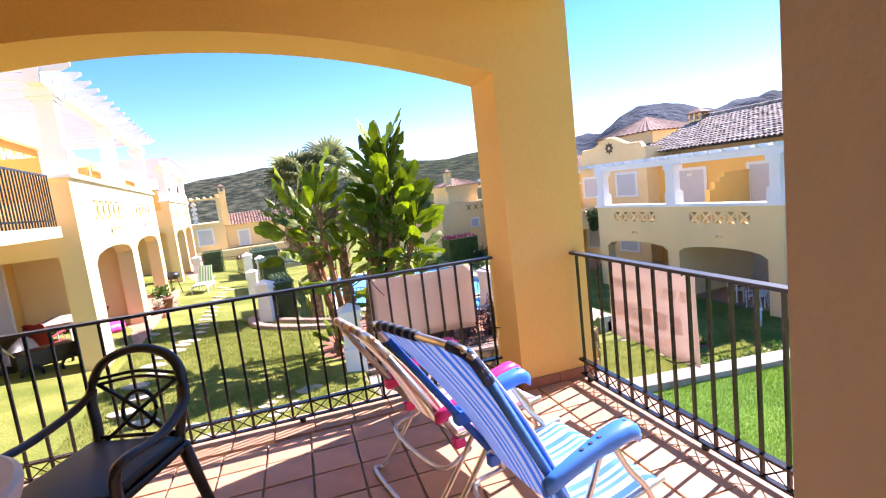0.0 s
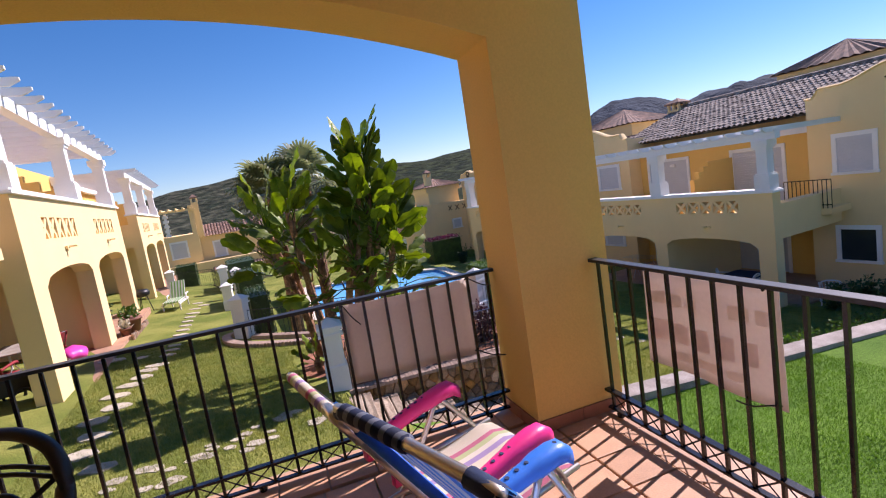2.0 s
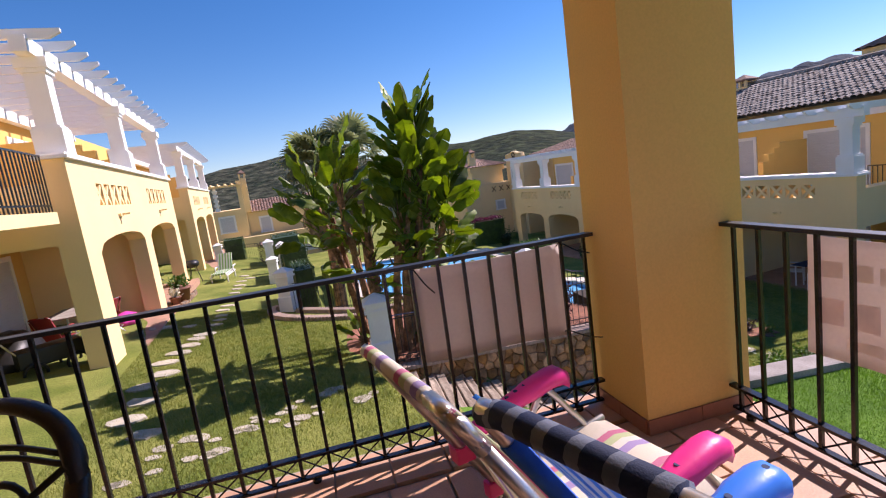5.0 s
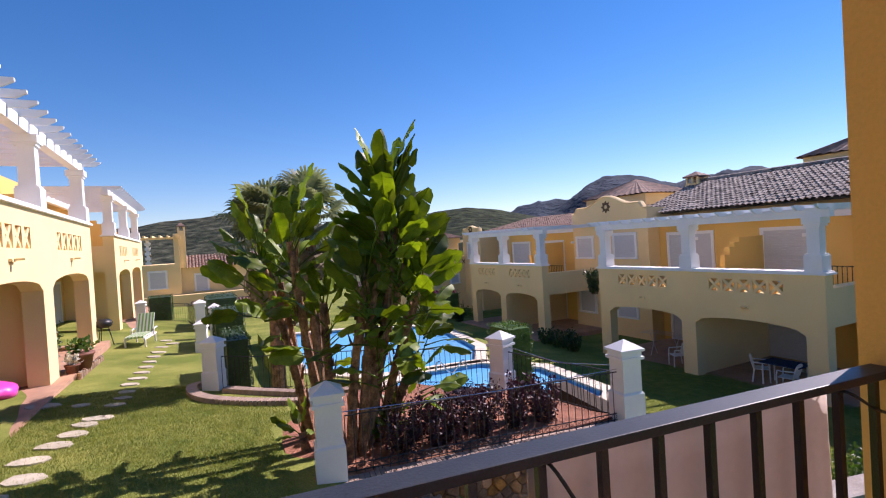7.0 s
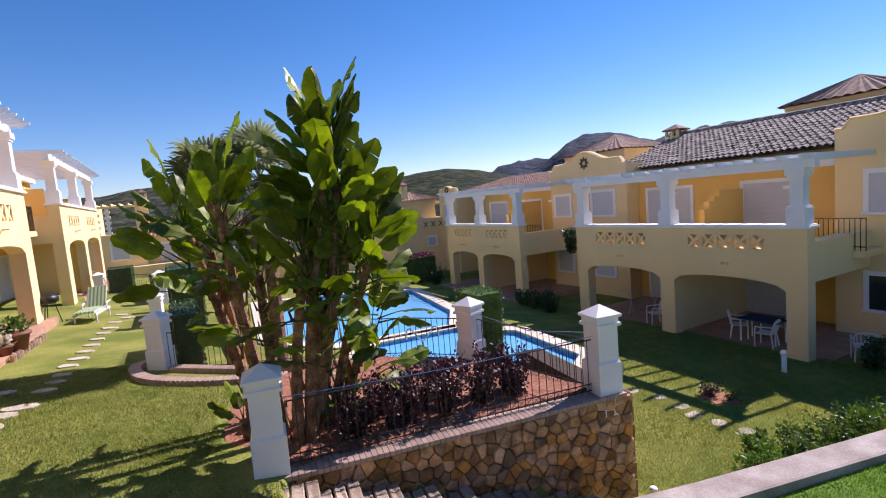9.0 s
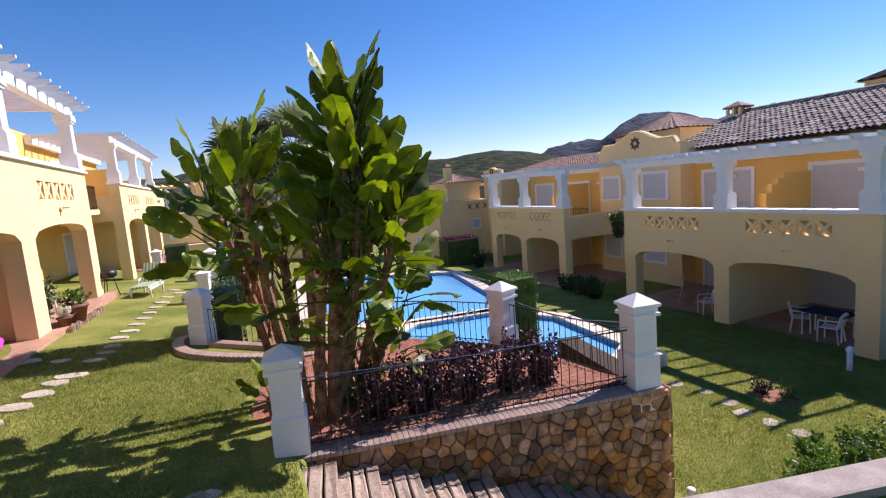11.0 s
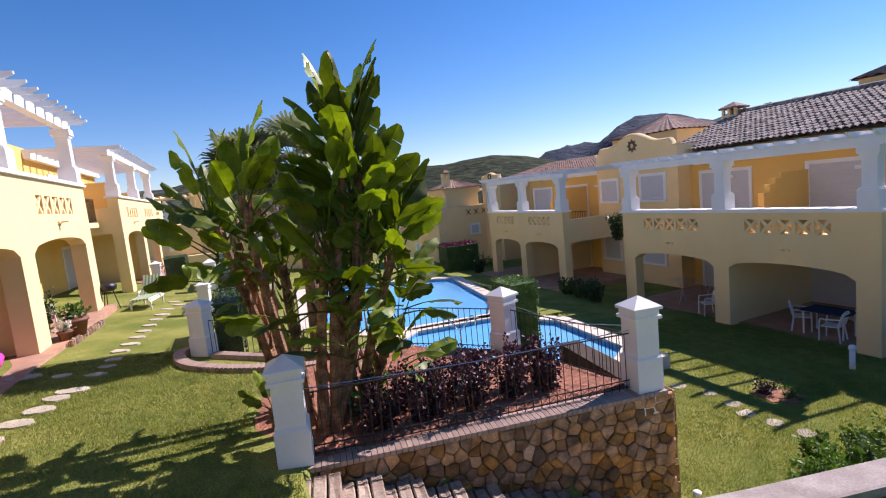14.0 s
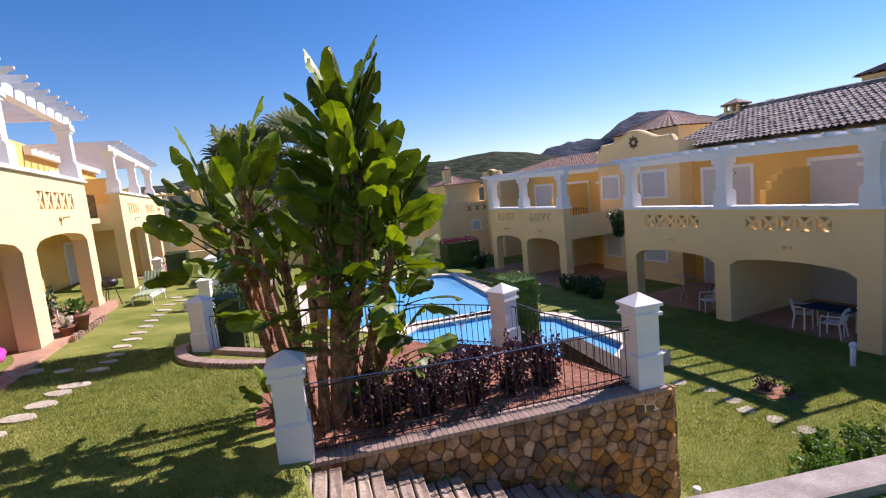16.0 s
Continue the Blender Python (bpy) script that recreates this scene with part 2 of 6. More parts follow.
M_HILL = material("wooded_hill", (0.034, 0.044, 0.016), 0.95, second=(0.007, 0.015, 0.006), scale=0.11, bump=1.0, bscale=0.16, fine=0.55, dist=3.0, spec=0.1)
M_HILL2 = material("scrub_hill", (0.07, 0.072, 0.045), 0.95, second=(0.015, 0.023, 0.012), scale=0.1, bump=1.0, bscale=0.14, fine=0.5, dist=3.0, spec=0.1)
# the crag's distance haze is put into its blue grey base colour
M_PEAK = material("haze_tinted_mountain", (0.045, 0.062, 0.085), 0.95, second=(0.018, 0.031, 0.048), scale=0.012, bump=1.0, bscale=0.06, fine=0.2, dist=8.0, spec=0.1)
ridge("backdrop_hill_wooded", 420, [(-4, -2.0), (4, -0.5), (9, 1.6), (14, 2.7), (19.6, 3.3), (25, 3.2), (29.4, 3.6), (34.4, 2.8), (40, 1.5), (47, -0.5), (52, -2)], 260, M_HILL, "rounded hill covered with dark pine scrub and rock", 10, 3)
ridge("backdrop_hill_scrub", 520, [(-34, 1.0), (-20, 2.2), (-10, 2.9), (-5.6, 3.2), (0, 3.9), (3.5, 4.3), (8, 3.9), (13, 2.8), (20, 0.5), (27, -2)], 260, M_HILL2, "dry rocky hillside with low grey green scrub", 10, 7)
ridge("backdrop_mountain_crag", 1300, [(24, 0.4), (31, 1.6), (34.4, 2.7), (37.5, 3.7), (41.1, 4.0), (43.2, 5.6), (45, 5.9), (48.9, 5.7), (51.9, 4.5), (55, 4.9), (58.8, 5.6), (62.4, 4.3), (75, 3.0), (100, 1.0)], 500, M_PEAK, "rocky mountain crag with distance haze coloured in as blue grey", 60, 11)

# ---- terrace of the house (its own axes: u to the side, v ahead) ----
TER = pose(1.72, 3.14, 0, 0, 0, -6.2)

def ter_part(name, bm, mat, parent=None, label="", smooth=False):
    return part(name, bm, mat, parent, label, smooth, TER if parent is None else None)

def arch_wall(bm, u0, u1, a0, a1, spring, apex, v0, v1, z1, n=20):
    """Wall from u0 to u1 with an arched opening a0..a1, and its top at z1; thickness v0..v1."""
    if a0 > u0:
        box(bm, u0, a0, v0, v1, 0, z1)
    if u1 > a1:
        box(bm, a1, u1, v0, v1, 0, z1)
    zs = lambda t: apex - (apex - spring) * (2 * t - 1) ** 2
    for i in range(n):
        t0, t1 = i / n, (i + 1) / n
        ua, ub = a0 + (a1 - a0) * t0, a0 + (a1 - a0) * t1
        prism(bm, [(ua, v0, zs(t0)), (ub, v0, zs(t1)), (ub, v0, z1), (ua, v0, z1)], (0, v1 - v0, 0))

bm = bmesh.new()
arch_wall(bm, -4.2, 0.56, -3.7, 0.0, 2.125, 2.42, -0.35, 0.05, 2.75, 28)
bmesh.ops.remove_doubles(bm, verts=bm.verts, dist=0.0002)
wall_front = structure(ter_part("wall_front", bm, M_ORA), "warm ochre stucco wall with a wide flat arch and corner pillar", "wall")
bm = bmesh.new()
for z0, z1 in ((0, 2.3), (2.3, 2.75)):
    box(bm, -0.79, 0.56, -3.2, -2.9, z0, z1); box(bm, -4.2, -2.75, -3.2, -2.9, z0, z1)
box(bm, -2.75, -0.79, -3.2, -2.9, 2.3, 2.75)
bmesh.ops.remove_doubles(bm, verts=bm.verts, dist=0.0002)
wall_house = structure(ter_part("wall_house", bm, M_INT), "shaded stucco house wall with a terrace doorway", "wall")
bm = bmesh.new()
box(bm, -4.4, -4.2, -3.2, 0.15, -2.6, 2.75)
wall_side = structure(ter_part("wall_side", bm, M_ORA), "plain ochre stucco side wall of the terrace", "wall")
bm = bmesh.new()
box(bm, -4.4, 0.56, -3.2, 0.15, 2.752, 2.95)
box(bm, 0.06, 0.56, -2.9, -0.352, 2.62, 2.75)
ceiling = structure(ter_part("ceiling", bm, M_ORA), "plain ochre terrace ceiling", "ceiling")
bm = bmesh.new()
box(bm, -3.6, -0.2, -7.0, -6.8, -0.2, 2.75); box(bm, -3.8, -3.6, -7.0, -3.202, -0.2, 2.75); box(bm, -0.2, 0.0, -7.0, -3.202, -0.2, 2.75)
box(bm, -3.8, 0.0, -7.0, -3.202, 2.752, 2.95); box(bm, -3.6, -0.2, -6.8, -3.202, -0.2, -0.004)
structure(ter_part("wall_room", bm, M_ROOM), "plain pale walls of the room behind the terrace", "wall")
bm = bmesh.new()
box(bm, -4.2, 0.62, -3.2, 0.17, -3.3, -0.022)
floor = structure(ter_part("floor", bm, M_GROUT), "terrace base with pale grout between terracotta tiles", "floor")

# railings
M_BANNER = material("pale_banner_cloth", (0.76, 0.665, 0.60), 0.8, second=(0.72, 0.61, 0.545), scale=3, bump=0.1, fine=0.03)
def railing(name, label, m, length, first, n, feet, extra=0.05):
    """Iron railing along +u of its own frame, from u=0 to u=length; bars from u=first."""
    T = thing(name, label, "railing", m, "terrace railings")
    bm = bmesh.new(); box(bm, -extra, length + extra, -0.028, 0.028, 0.888, 0.906, None, 0.003); part("top_rail", bm, M_RAIL, T, "glossy dark flat iron handrail")
    bm = bmesh.new(); box(bm, -extra, length + extra, -0.018, 0.018, 0.128, 0.142); part("middle_rail", bm, M_IRON, T)
    bm = bmesh.new(); box(bm, 0, length, -0.014, 0.014, 0.026, 0.038); part("bottom_rail", bm, M_IRON, T)
    bm = bmesh.new(); box(bm, -0.0075, 0.0075, -0.0075, 0.0075, 0.03, 0.89); bar = mesh_of("bar", bm, M_IRON)
    bm = bmesh.new()
    tube(bm, [(0.004, 0.002, 0.04), (0.12, 0.002, 0.128)], 0.004, 4); tube(bm, [(0.004, -0.002, 0.128), (0.12, -0.002, 0.04)], 0.004, 4)
    cross = mesh_of("cross_brace", bm, M_IRON)
    for k in range(n):
        shared("bar", bar, T, pose(first + 0.124 * k, 0, 0))
        if k < n - 1:
            shared("cross_brace", cross, T, pose(first + 0.124 * k, 0, 0))
    bm = bmesh.new(); tube(bm, [(0, 0, -0.02), (0, 0, 0.03)], 0.014, 8); bmesh.ops.create_uvsphere(bm, u_segments=8, v_segments=6, radius=0.022, matrix=Matrix.Translation((0, 0, 0.012)))
    foot = mesh_of("foot", bm, M_IRON, True)
    for f in feet:
        shared("foot", foot, T, pose(f, 0, 0))
    return T

rail_front = railing("railing", "black wrought iron railing with cross braced foot along the terrace front", TER @ pose(-3.45, 0, 0), 3.45, 3.41 - 0.124 * 27, 28, (0.55, 1.98, 3.3))
rail_side = railing("railing", "black wrought iron railing with cross braced foot along the terrace side", TER @ pose(0.46, -2.9, 0, 0, 0, 90), 2.55, 2.50 - 0.124 * 20, 21, (0.4, 1.45, 2.45))

# ---- townhouse blocks ----
def see_through(m, amount, gain=1.0):
    """Lets light through thin cloth: mixes translucency into a material."""
    nt = m.node_tree
    b = nt.nodes["Principled BSDF"]
    tr = nt.nodes.new("ShaderNodeBsdfTranslucent")
    mx = nt.nodes.new("ShaderNodeMixShader"); mx.inputs[0].default_value = amount
    nt.links.new(b.inputs["Base Color"].links[0].from_socket, tr.inputs["Color"])
    nt.links.new(b.outputs[0], mx.inputs[1]); nt.links.new(tr.outputs[0], mx.inputs[2])
    nt.links.new(mx.outputs[0], nt.nodes["Material Output"].inputs["Surface"])
see_through(M_BANNER, 0.4)

def window_unit(name, parent, W, u0, u1, z0, z1, d, fr=0.1, sill=True, glass=False):
    """A window in a wall at depth d of mapping W(u, d, z): surround, shutter, sill."""
    bm = bmesh.new()
    def wb(a, b, d0, d1, c, e):
        prism(bm, [W(a, d0, c), W(b, d0, c), W(b, d0, e), W(a, d0, e)], W(0, d1, 0) - W(0, d0, 0))
    wb(u0 - fr, u0, d - 0.05, d + 0.03, z0 - (0 if sill else fr) , z1 + fr); wb(u1, u1 + fr, d - 0.05, d + 0.03, z0 - (0 if sill else fr), z1 + fr)
    wb(u0 + 0.002, u1 - 0.002, d - 0.05, d + 0.03, z1, z1 + fr)
    f = part(name, bm, M_WHITE, parent, "window with a white painted surround and closed shutter")
    bm = bmesh.new()
    if glass:
        wb(u0, u1, d - 0.012, d - 0.006, z0, z1)
        part("pane", bm, M_DARKGLASS, f)
    else:
        n = max(4, int((z1 - z0) / 0.09))
        prof = [W(u0, d - 0.003, z1), W(u0, d - 0.003, z0)]
        for k in range(n):
            a, h = z0 + (z1 - z0) * k / n, (z1 - z0) / n
            prof += [W(u0, d - 0.010, a), W(u0, d - 0.022, a + 0.008), W(u0, d - 0.018, a + h - 0.004), W(u0, d - 0.010, a + h - 0.003)]
        prism(bm, prof, W(u1, 0, 0) - W(u0, 0, 0))
        part("shutter", bm, M_SHUT, f)
    if sill:
        bm = bmesh.new(); wb(u0 - fr - 0.03, u1 + fr + 0.03, d - 0.1, d - 0.003, z0 - 0.09, z0 - 0.004); part("sill", bm, M_WHITE, f)
    return f

def town_block(label, xf, s, y0, zb, zl, bays, wp=0.85, depth=2.9, post_h=1.8, patio_out=0.9, up_h=3.0, recess=5.2, pergola_rows=16, doors=None, door_top=1.15):
    """Two-storey house front: arcade, parapet with crossed openings, balcony and white pergola.
    xf facade plane, s=+1 when it faces +x; y0 near end; zb patio level; zl parapet top; bays: arch widths along +y."""
    H = thing("townhouse", label, "house", None, "townhouses round the pool")
    W = lambda u, d, z: Vector((xf - s * d, y0 + u, z))
    def wb(bm, a, b, d0, d1, c, e):
        prism(bm, [W(a, d0, c), W(b, d0, c), W(b, d0, e), W(a, d0, e)], W(0, d1, 0) - W(0, d0, 0))
    th = 0.4
    total = wp * (len(bays) + 1) + sum(bays)
    zs, za = zl - 1.88, zl - 1.60      # arch springing and apex
    zo0, zo1 = (zl - 0.95, zl - 0.5) if s > 0 else (zl - 0.72, zl - 0.31)    # crossed openings
    bm = bmesh.new()
    u = 0.0
    starts = []
    for i, b in enumerate(list(bays) + [0]):
        wb(bm, u, u + wp, 0, th, zb, zs)
        starts.append(u)
        u += wp + b
    n = 14
    for i, b in enumerate(bays):
        a0 = starts[i] + wp
        f = lambda t: zs + (za - zs) * math.sqrt(max(0, 1 - (2 * t - 1) ** 2 * 0.9))
        for k in range(n):
            t0, t1 = k / n, (k + 1) / n
            zz0, zz1 = (zs if k == 0 else f(t0)), (zs if k == n - 1 else f(t1))
            prism(bm, [W(a0 + b * t0, 0, zz0), W(a0 + b * t1, 0, zz1), W(a0 + b * t1, 0, zo0), W(a0 + b * t0, 0, zo0)], W(0, th, 0) - W(0, 0, 0))
    for st in starts:
        wb(bm, st, st + wp, 0, th, zs, zo0)
    cols = []
    for i, b in enumerate(bays):
        a0 = starts[i] + wp
        gap = 0.62 * b / 4.4
        w = (0.44 if s > 0 else 0.50) * b / 4.4
        c0 = a0 + b / 2 - 2 * gap - w / 2
        cols += [(c0 + k * gap, c0 + k * gap + w) for k in range(5)]
    marks = sorted({round(q, 5) for q in [v for c in cols for v in c] + starts + [st + wp for st in starts]})
    for p, q in zip(marks, marks[1:]):
        wb(bm, p, q, 0, th, zo1, zl - 0.1)
        if not any(a - 0.001 < (p + q) / 2 < b + 0.001 for a, b in cols):
            wb(bm, p, q, 0, th, zo0, zo1)
    bmesh.ops.remove_doubles(bm, verts=bm.verts, dist=0.0005)
    part("front_wall", bm, M_YEL, H, "pale yellow stucco arcade wall")
    for a, b in cols:
        bm = bmesh.new()
        w = 0.045
        for p, q in (((a, zo0), (b, zo1)), ((a, zo1), (b, zo0))):
            dv = Vector((q[0] - p[0], q[1] - p[1])).normalized(); nv = Vector((-dv.y, dv.x)) * w
            dd = 0.02 if p[1] == zo0 else 0.025
            prism(bm, [W(p[0] + nv.x, dd, p[1] + nv.y), W(p[0] - nv.x, dd, p[1] - nv.y), W(q[0] - nv.x, dd, q[1] - nv.y), W(q[0] + nv.x, dd, q[1] + nv.y)], W(0, dd + 0.22, 0) - W(0, dd, 0))
        part("crossed_lattice", bm, M_YEL, H)
    bm = bmesh.new()
    wb(bm, -0.08, total + 0.08, -0.08, th + 0.08, zl - 0.1, zl - 0.04); wb(bm, -0.04, total + 0.04, -0.04, th + 0.04, zl - 0.04, zl)
    part("parapet_coping", bm, M_WHITE, H, "white moulded parapet coping")
    # drain spouts
    for i, b in enumerate(bays):
        bm = bmesh.new()
        c = starts[i] + wp + b / 2
        wb(bm, c - 0.14, c + 0.14, -0.06, -0.002, zl - 1.22, zl - 1.16); wb(bm, c - 0.05, c + 0.05, -0.22, -0.062, zl - 1.20, zl - 1.16)
        part("drain_spout", bm, M_YEL, H)
    # side walls, slab, patio floor, back wall
    for a in (0.0, total - th):
        bm = bmesh.new(); wb(bm, a, a + th, th, depth, zl - 1.6, zl - 0.5); part("side_parapet", bm, M_YEL, H)
    bm = bmesh.new(); wb(bm, 0.002, total - 0.002, th + 0.002, depth - 0.002, zl - 1.35, zl - 1.02); part("balcony_slab", bm, M_ORA, H)
    bm = bmesh.new(); wb(bm, -0.3, total + 0.3, -patio_out, depth, zb - 0.9, zb + 0.004); part("patio", bm, M_PATIO, H, "terracotta tiled patio")
    bm = bmesh.new(); wb(bm, -recess, total + (2.0 if doors else 0.0), depth, depth + 0.3, zb - 0.5, zl + up_h - 0.9); part("back_wall", bm, M_ORA, H, "warm yellow house wall")
    bm = bmesh.new()
    mid = starts[1] + wp / 2
    wb(bm, mid - 0.12, mid + 0.12, th + 0.01, depth - 0.01, zb, zl - 1.36)
    part("party_wall", bm, M_YEL, H)
    bm = bmesh.new()
    for k, (d0, d1, zt) in enumerate(((depth - 2.45, depth - 2.152, 0.75), (depth - 2.15, depth - 1.852, 1.05), (depth - 1.85, depth - 1.552, 1.25), (depth - 1.55, depth - 0.01, 1.45))):
        wb(bm, mid - 0.1, mid + 0.1, d0, d1, zl - 1.0, zl - 0.35 + zt * 0.9)
    part("stepped_party_wall", bm, M_ORA, H)
    # doors and windows of the back wall
    for i, b in enumerate(bays):
        a0 = starts[i] + wp
        off = 0.5 if i else b - 2.4
        da, db = doors[i] if doors else (a0 + off, a0 + off + 1.9)
        window_unit("balcony_door", H, W, da, db, zl - 1.0, zl + door_top, depth, 0.13, False)
        window_unit("patio_door", H, W, da, db, zb + 0.02, zb + 2.1, depth, 0.12, False)
        bm = bmesh.new(); c = a0 + (b - off - 0.4 if i == 0 else b - 1.0); wb(bm, c, c + 0.24, depth - 0.12, depth - 0.003, zl + 0.85, zl + 0.97); part("wall_lamp", bm, M_WHITE, H)
    # pergola
    pw = 0.165
    for st in starts:
        c = st + wp / 2
        bm = bmesh.new()
        def colm(h, z0, z1):
            wb(bm, c - h, c + h, th / 2 - h, th / 2 + h, z0, z1)
        colm(pw + 0.07, zl, zl + 0.45); colm(pw + 0.045, zl + 0.45, zl + 0.5); colm(pw, zl + 0.5, zl + post_h - 0.25); colm(pw + 0.04, zl + post_h - 0.25, zl + post_h - 0.18); colm(pw + 0.08, zl + post_h - 0.18, zl + post_h)
        part("pergola_post", bm, M_WHITE, H, "white square pergola post")
    zt = zl + post_h
    bm = bmesh.new(); wb(bm, -0.15, total + 0.15, th / 2 - 0.12, th / 2 + 0.12, zt + 0.002, zt + 0.27); part("pergola_beam", bm, M_WHITE, H)
    bm = bmesh.new(); wb(bm, -0.15, total + 0.15, depth - 0.25, depth - 0.03, zt + 0.002, zt + 0.27); part("pergola_beam", bm, M_WHITE, H)
    bm = bmesh.new()
    prism(bm, [W(0, -0.42, zt + 0.31), W(0, -0.42, zt + 0.37), W(0, depth - 0.01, zt + 0.37), W(0, depth - 0.01, zt + 0.21), W(0, -0.24, zt + 0.21)], (0, 0.08, 0))
    raf = mesh_of("pergola_rafter", bm, M_WHITE)
    for k in range(pergola_rows):
        shared("pergola_rafter", raf, H, pose(0, -0.1 + (total + 0.1) * k / (pergola_rows - 1), 0))
    return H, W, total, starts

L_BAYS, LW = (4.15, 4.5), 0.82
houseL1, WL1, totL, stL = town_block("pale yellow sunlit townhouse with arcade, lattice parapet and white pergola", -2.76, 1, 11.62, -1.45, 2.57, (4.03, 4.38), LW, patio_out=0.3, post_h=1.66)
houseL2, WL2, totL2, stL2 = town_block("pale yellow sunlit townhouse with arcade and pergola along the lawn", -2.76, 1, 27.75, -1.80, 2.42, L_BAYS, LW, patio_out=0.5, post_h=1.66)
R_BAYS, RW = (3.5, 3.43), 0.54
houseR1, WR1, totR, stR = town_block("yellow shaded townhouse with arcade, lattice parapet and white pergola", 15.78, -1, 10.0, -4.06, -0.245, R_BAYS, RW, depth=4.5, post_h=1.52, patio_out=0.75, up_h=2.75, recess=6.0, doors=((2.25, 4.2), (6.4, 8.5)), door_top=1.12)
houseR2, WR2, totR2, stR2 = town_block("yellow shaded townhouse with arcade and white pergola beside the pool", 15.78, -1, 22.45, -3.92, -0.22, (2.86, 2.77), 0.52, depth=4.5, post_h=1.52, patio_out=0.75, up_h=2.75, recess=3.0, doors=((3.6, 5.45), (6.95, 8.8)), door_top=0.95)

# ---- bays, gables, roofs of the shaded row ----
def gable_bay(y0, y1, x, zb, ze, zg, wins, label):
    """Projecting house bay with a curved parapet gable; wins: (y0, y1, z0, z1)."""
    H = thing("house_bay", label, "house", None, "house bays")
    W = lambda u, d, z: Vector((x + d, u, z))
    yc, n = (y0 + y1) / 2, 24
    prof = []
    for k in range(n + 1):
        t = -1 + 2 * k / n
        a = abs(t)
        rise = 0 if a > 0.86 else (0.28 if a > 0.62 else 0.28 + (zg - ze - 0.28) * (0.5 + 0.5 * math.cos(math.pi * a / 0.62)))
        prof.append((yc + t * (y1 - y0) / 2, ze + rise))
    bm = bmesh.new()
    for (a, za), (b, zc) in zip(prof, prof[1:]):
        prism(bm, [W(a, 0, zb), W(b, 0, zb), W(b, 0, zc), W(a, 0, za)], (0.3, 0, 0))
    for a in (y0, y1 - 0.25):
        prism(bm, [W(a, 0.302, zb), W(a + 0.25, 0.302, zb), W(a + 0.25, 0.302, ze), W(a, 0.302, ze)], (1.6, 0, 0))
    bmesh.ops.remove_doubles(bm, verts=bm.verts, dist=0.003)
    part("wall", bm, M_YEL, H, "yellow stucco bay with a curved gable")
    bm = bmesh.new()
    tube(bm, [(x + 0.12, a, z + 0.03) for a, z in prof], 0.06, 6, flat=(3.4, 1))
    part("gable_coping", bm, M_YEL, H)
    bm = bmesh.new()
    for k in range(8):
        a = math.pi / 4 * k
        m = Matrix.Translation((x - 0.012, yc, ze + 0.24)) @ Matrix.Rotation(a, 4, 'X')
        prism(bm, [(0, 0.05, 0.07), (0, 0.0, 0.13), (0, 0.0, 0.34), (0, 0.085, 0.2)], (0.01, 0, 0), m)
        prism(bm, [(0, -0.05, 0.07), (0, -0.085, 0.2), (0, -0.002, 0.34), (0, -0.002, 0.13)], (0.01, 0, 0), m)
    part("flower_vent", bm, M_DECO, H, "dark pierced flower ornament")
    for a, b, c, d in wins:
        window_unit("window", H, W, a, b, c, d, 0.0, 0.14, True, c < -2 and a < 11)
    return H

M_DECO = material("pierced_ornament", (0.16, 0.09, 0.04), 0.9, vary=0.1, bump=0.1)
gable_bay(19.06, 24.2, 19.5, -5.0, 2.25, 3.0, ((19.85, 21.15, -0.12, 0.98), (22.75, 23.85, -0.12, 0.9), (19.95, 21.1, -3.1, -2.0), (22.75, 23.8, -3.1, -2.0)), "yellow shaded house bay with curved gable and flower ornament")
gable_bay(5.8, 10.93, 19.5, -5.0, 2.35, 3.05, ((9.05, 10.05, -0.2, 0.95), (6.4, 7.4, -0.2, 0.95), (9.05, 10.05, -3.2, -2.15), (6.4, 7.4, -3.2, -2.15)), "yellow shaded house bay with curved gable beside the hedge")
gable_bay(34.0, 36.6, 19.2, -5.0, 1.75, 2.2, ((34.7, 35.8, -0.2, 0.9),), "small yellow house bay with a curved gable")

def tiled_roof(name, label, p0, along, up, n_along, n_up, mat, pitch=0.23):
    """Roman-tile roof: corner p0, unit vectors along eave and up the slope, tile counts."""
    A, U = Vector(along), Vector(up)
    Nn = A.cross(U).normalized()
    if Nn.z < 0:
        Nn = -Nn
    vs, fs = [], []
    sub = 4
    cols, rows = n_along * sub + 1, n_up * 2
    rnd = random.Random(5)
    jit = [[rnd.uniform(-0.012, 0.012) for _ in range(n_along + 1)] for _ in range(n_up)]
    for r in range(rows):
        row, top = r // 2, r % 2
        s = (row + top) * 0.36 + (0.0 if top else -0.0)
        for c in range(cols):
            h = 0.08 * abs(math.sin(math.pi * c / sub)) + (0.0 if top else 0.035) + jit[row][min(c // sub, n_along)]
            vs.append(Vector(p0) + A * (c * pitch / sub) + U * s + Nn * h)
    for r in range(rows - 1):
        for c in range(cols - 1):
            fs.append((r * cols + c, r * cols + c + 1, (r + 1) * cols + c + 1, (r + 1) * cols + c))
    me = bpy.data.meshes.new(name)
    me.from_pydata(vs, [], fs)
    me.materials.append(mat)
    return me

def roof_object(parent, name, label, *a, **k):
    ob = new(name, tiled_roof(name, label, *a, **k))
    ob.parent = parent
    return tagged(ob, label, "", "", "stuff")

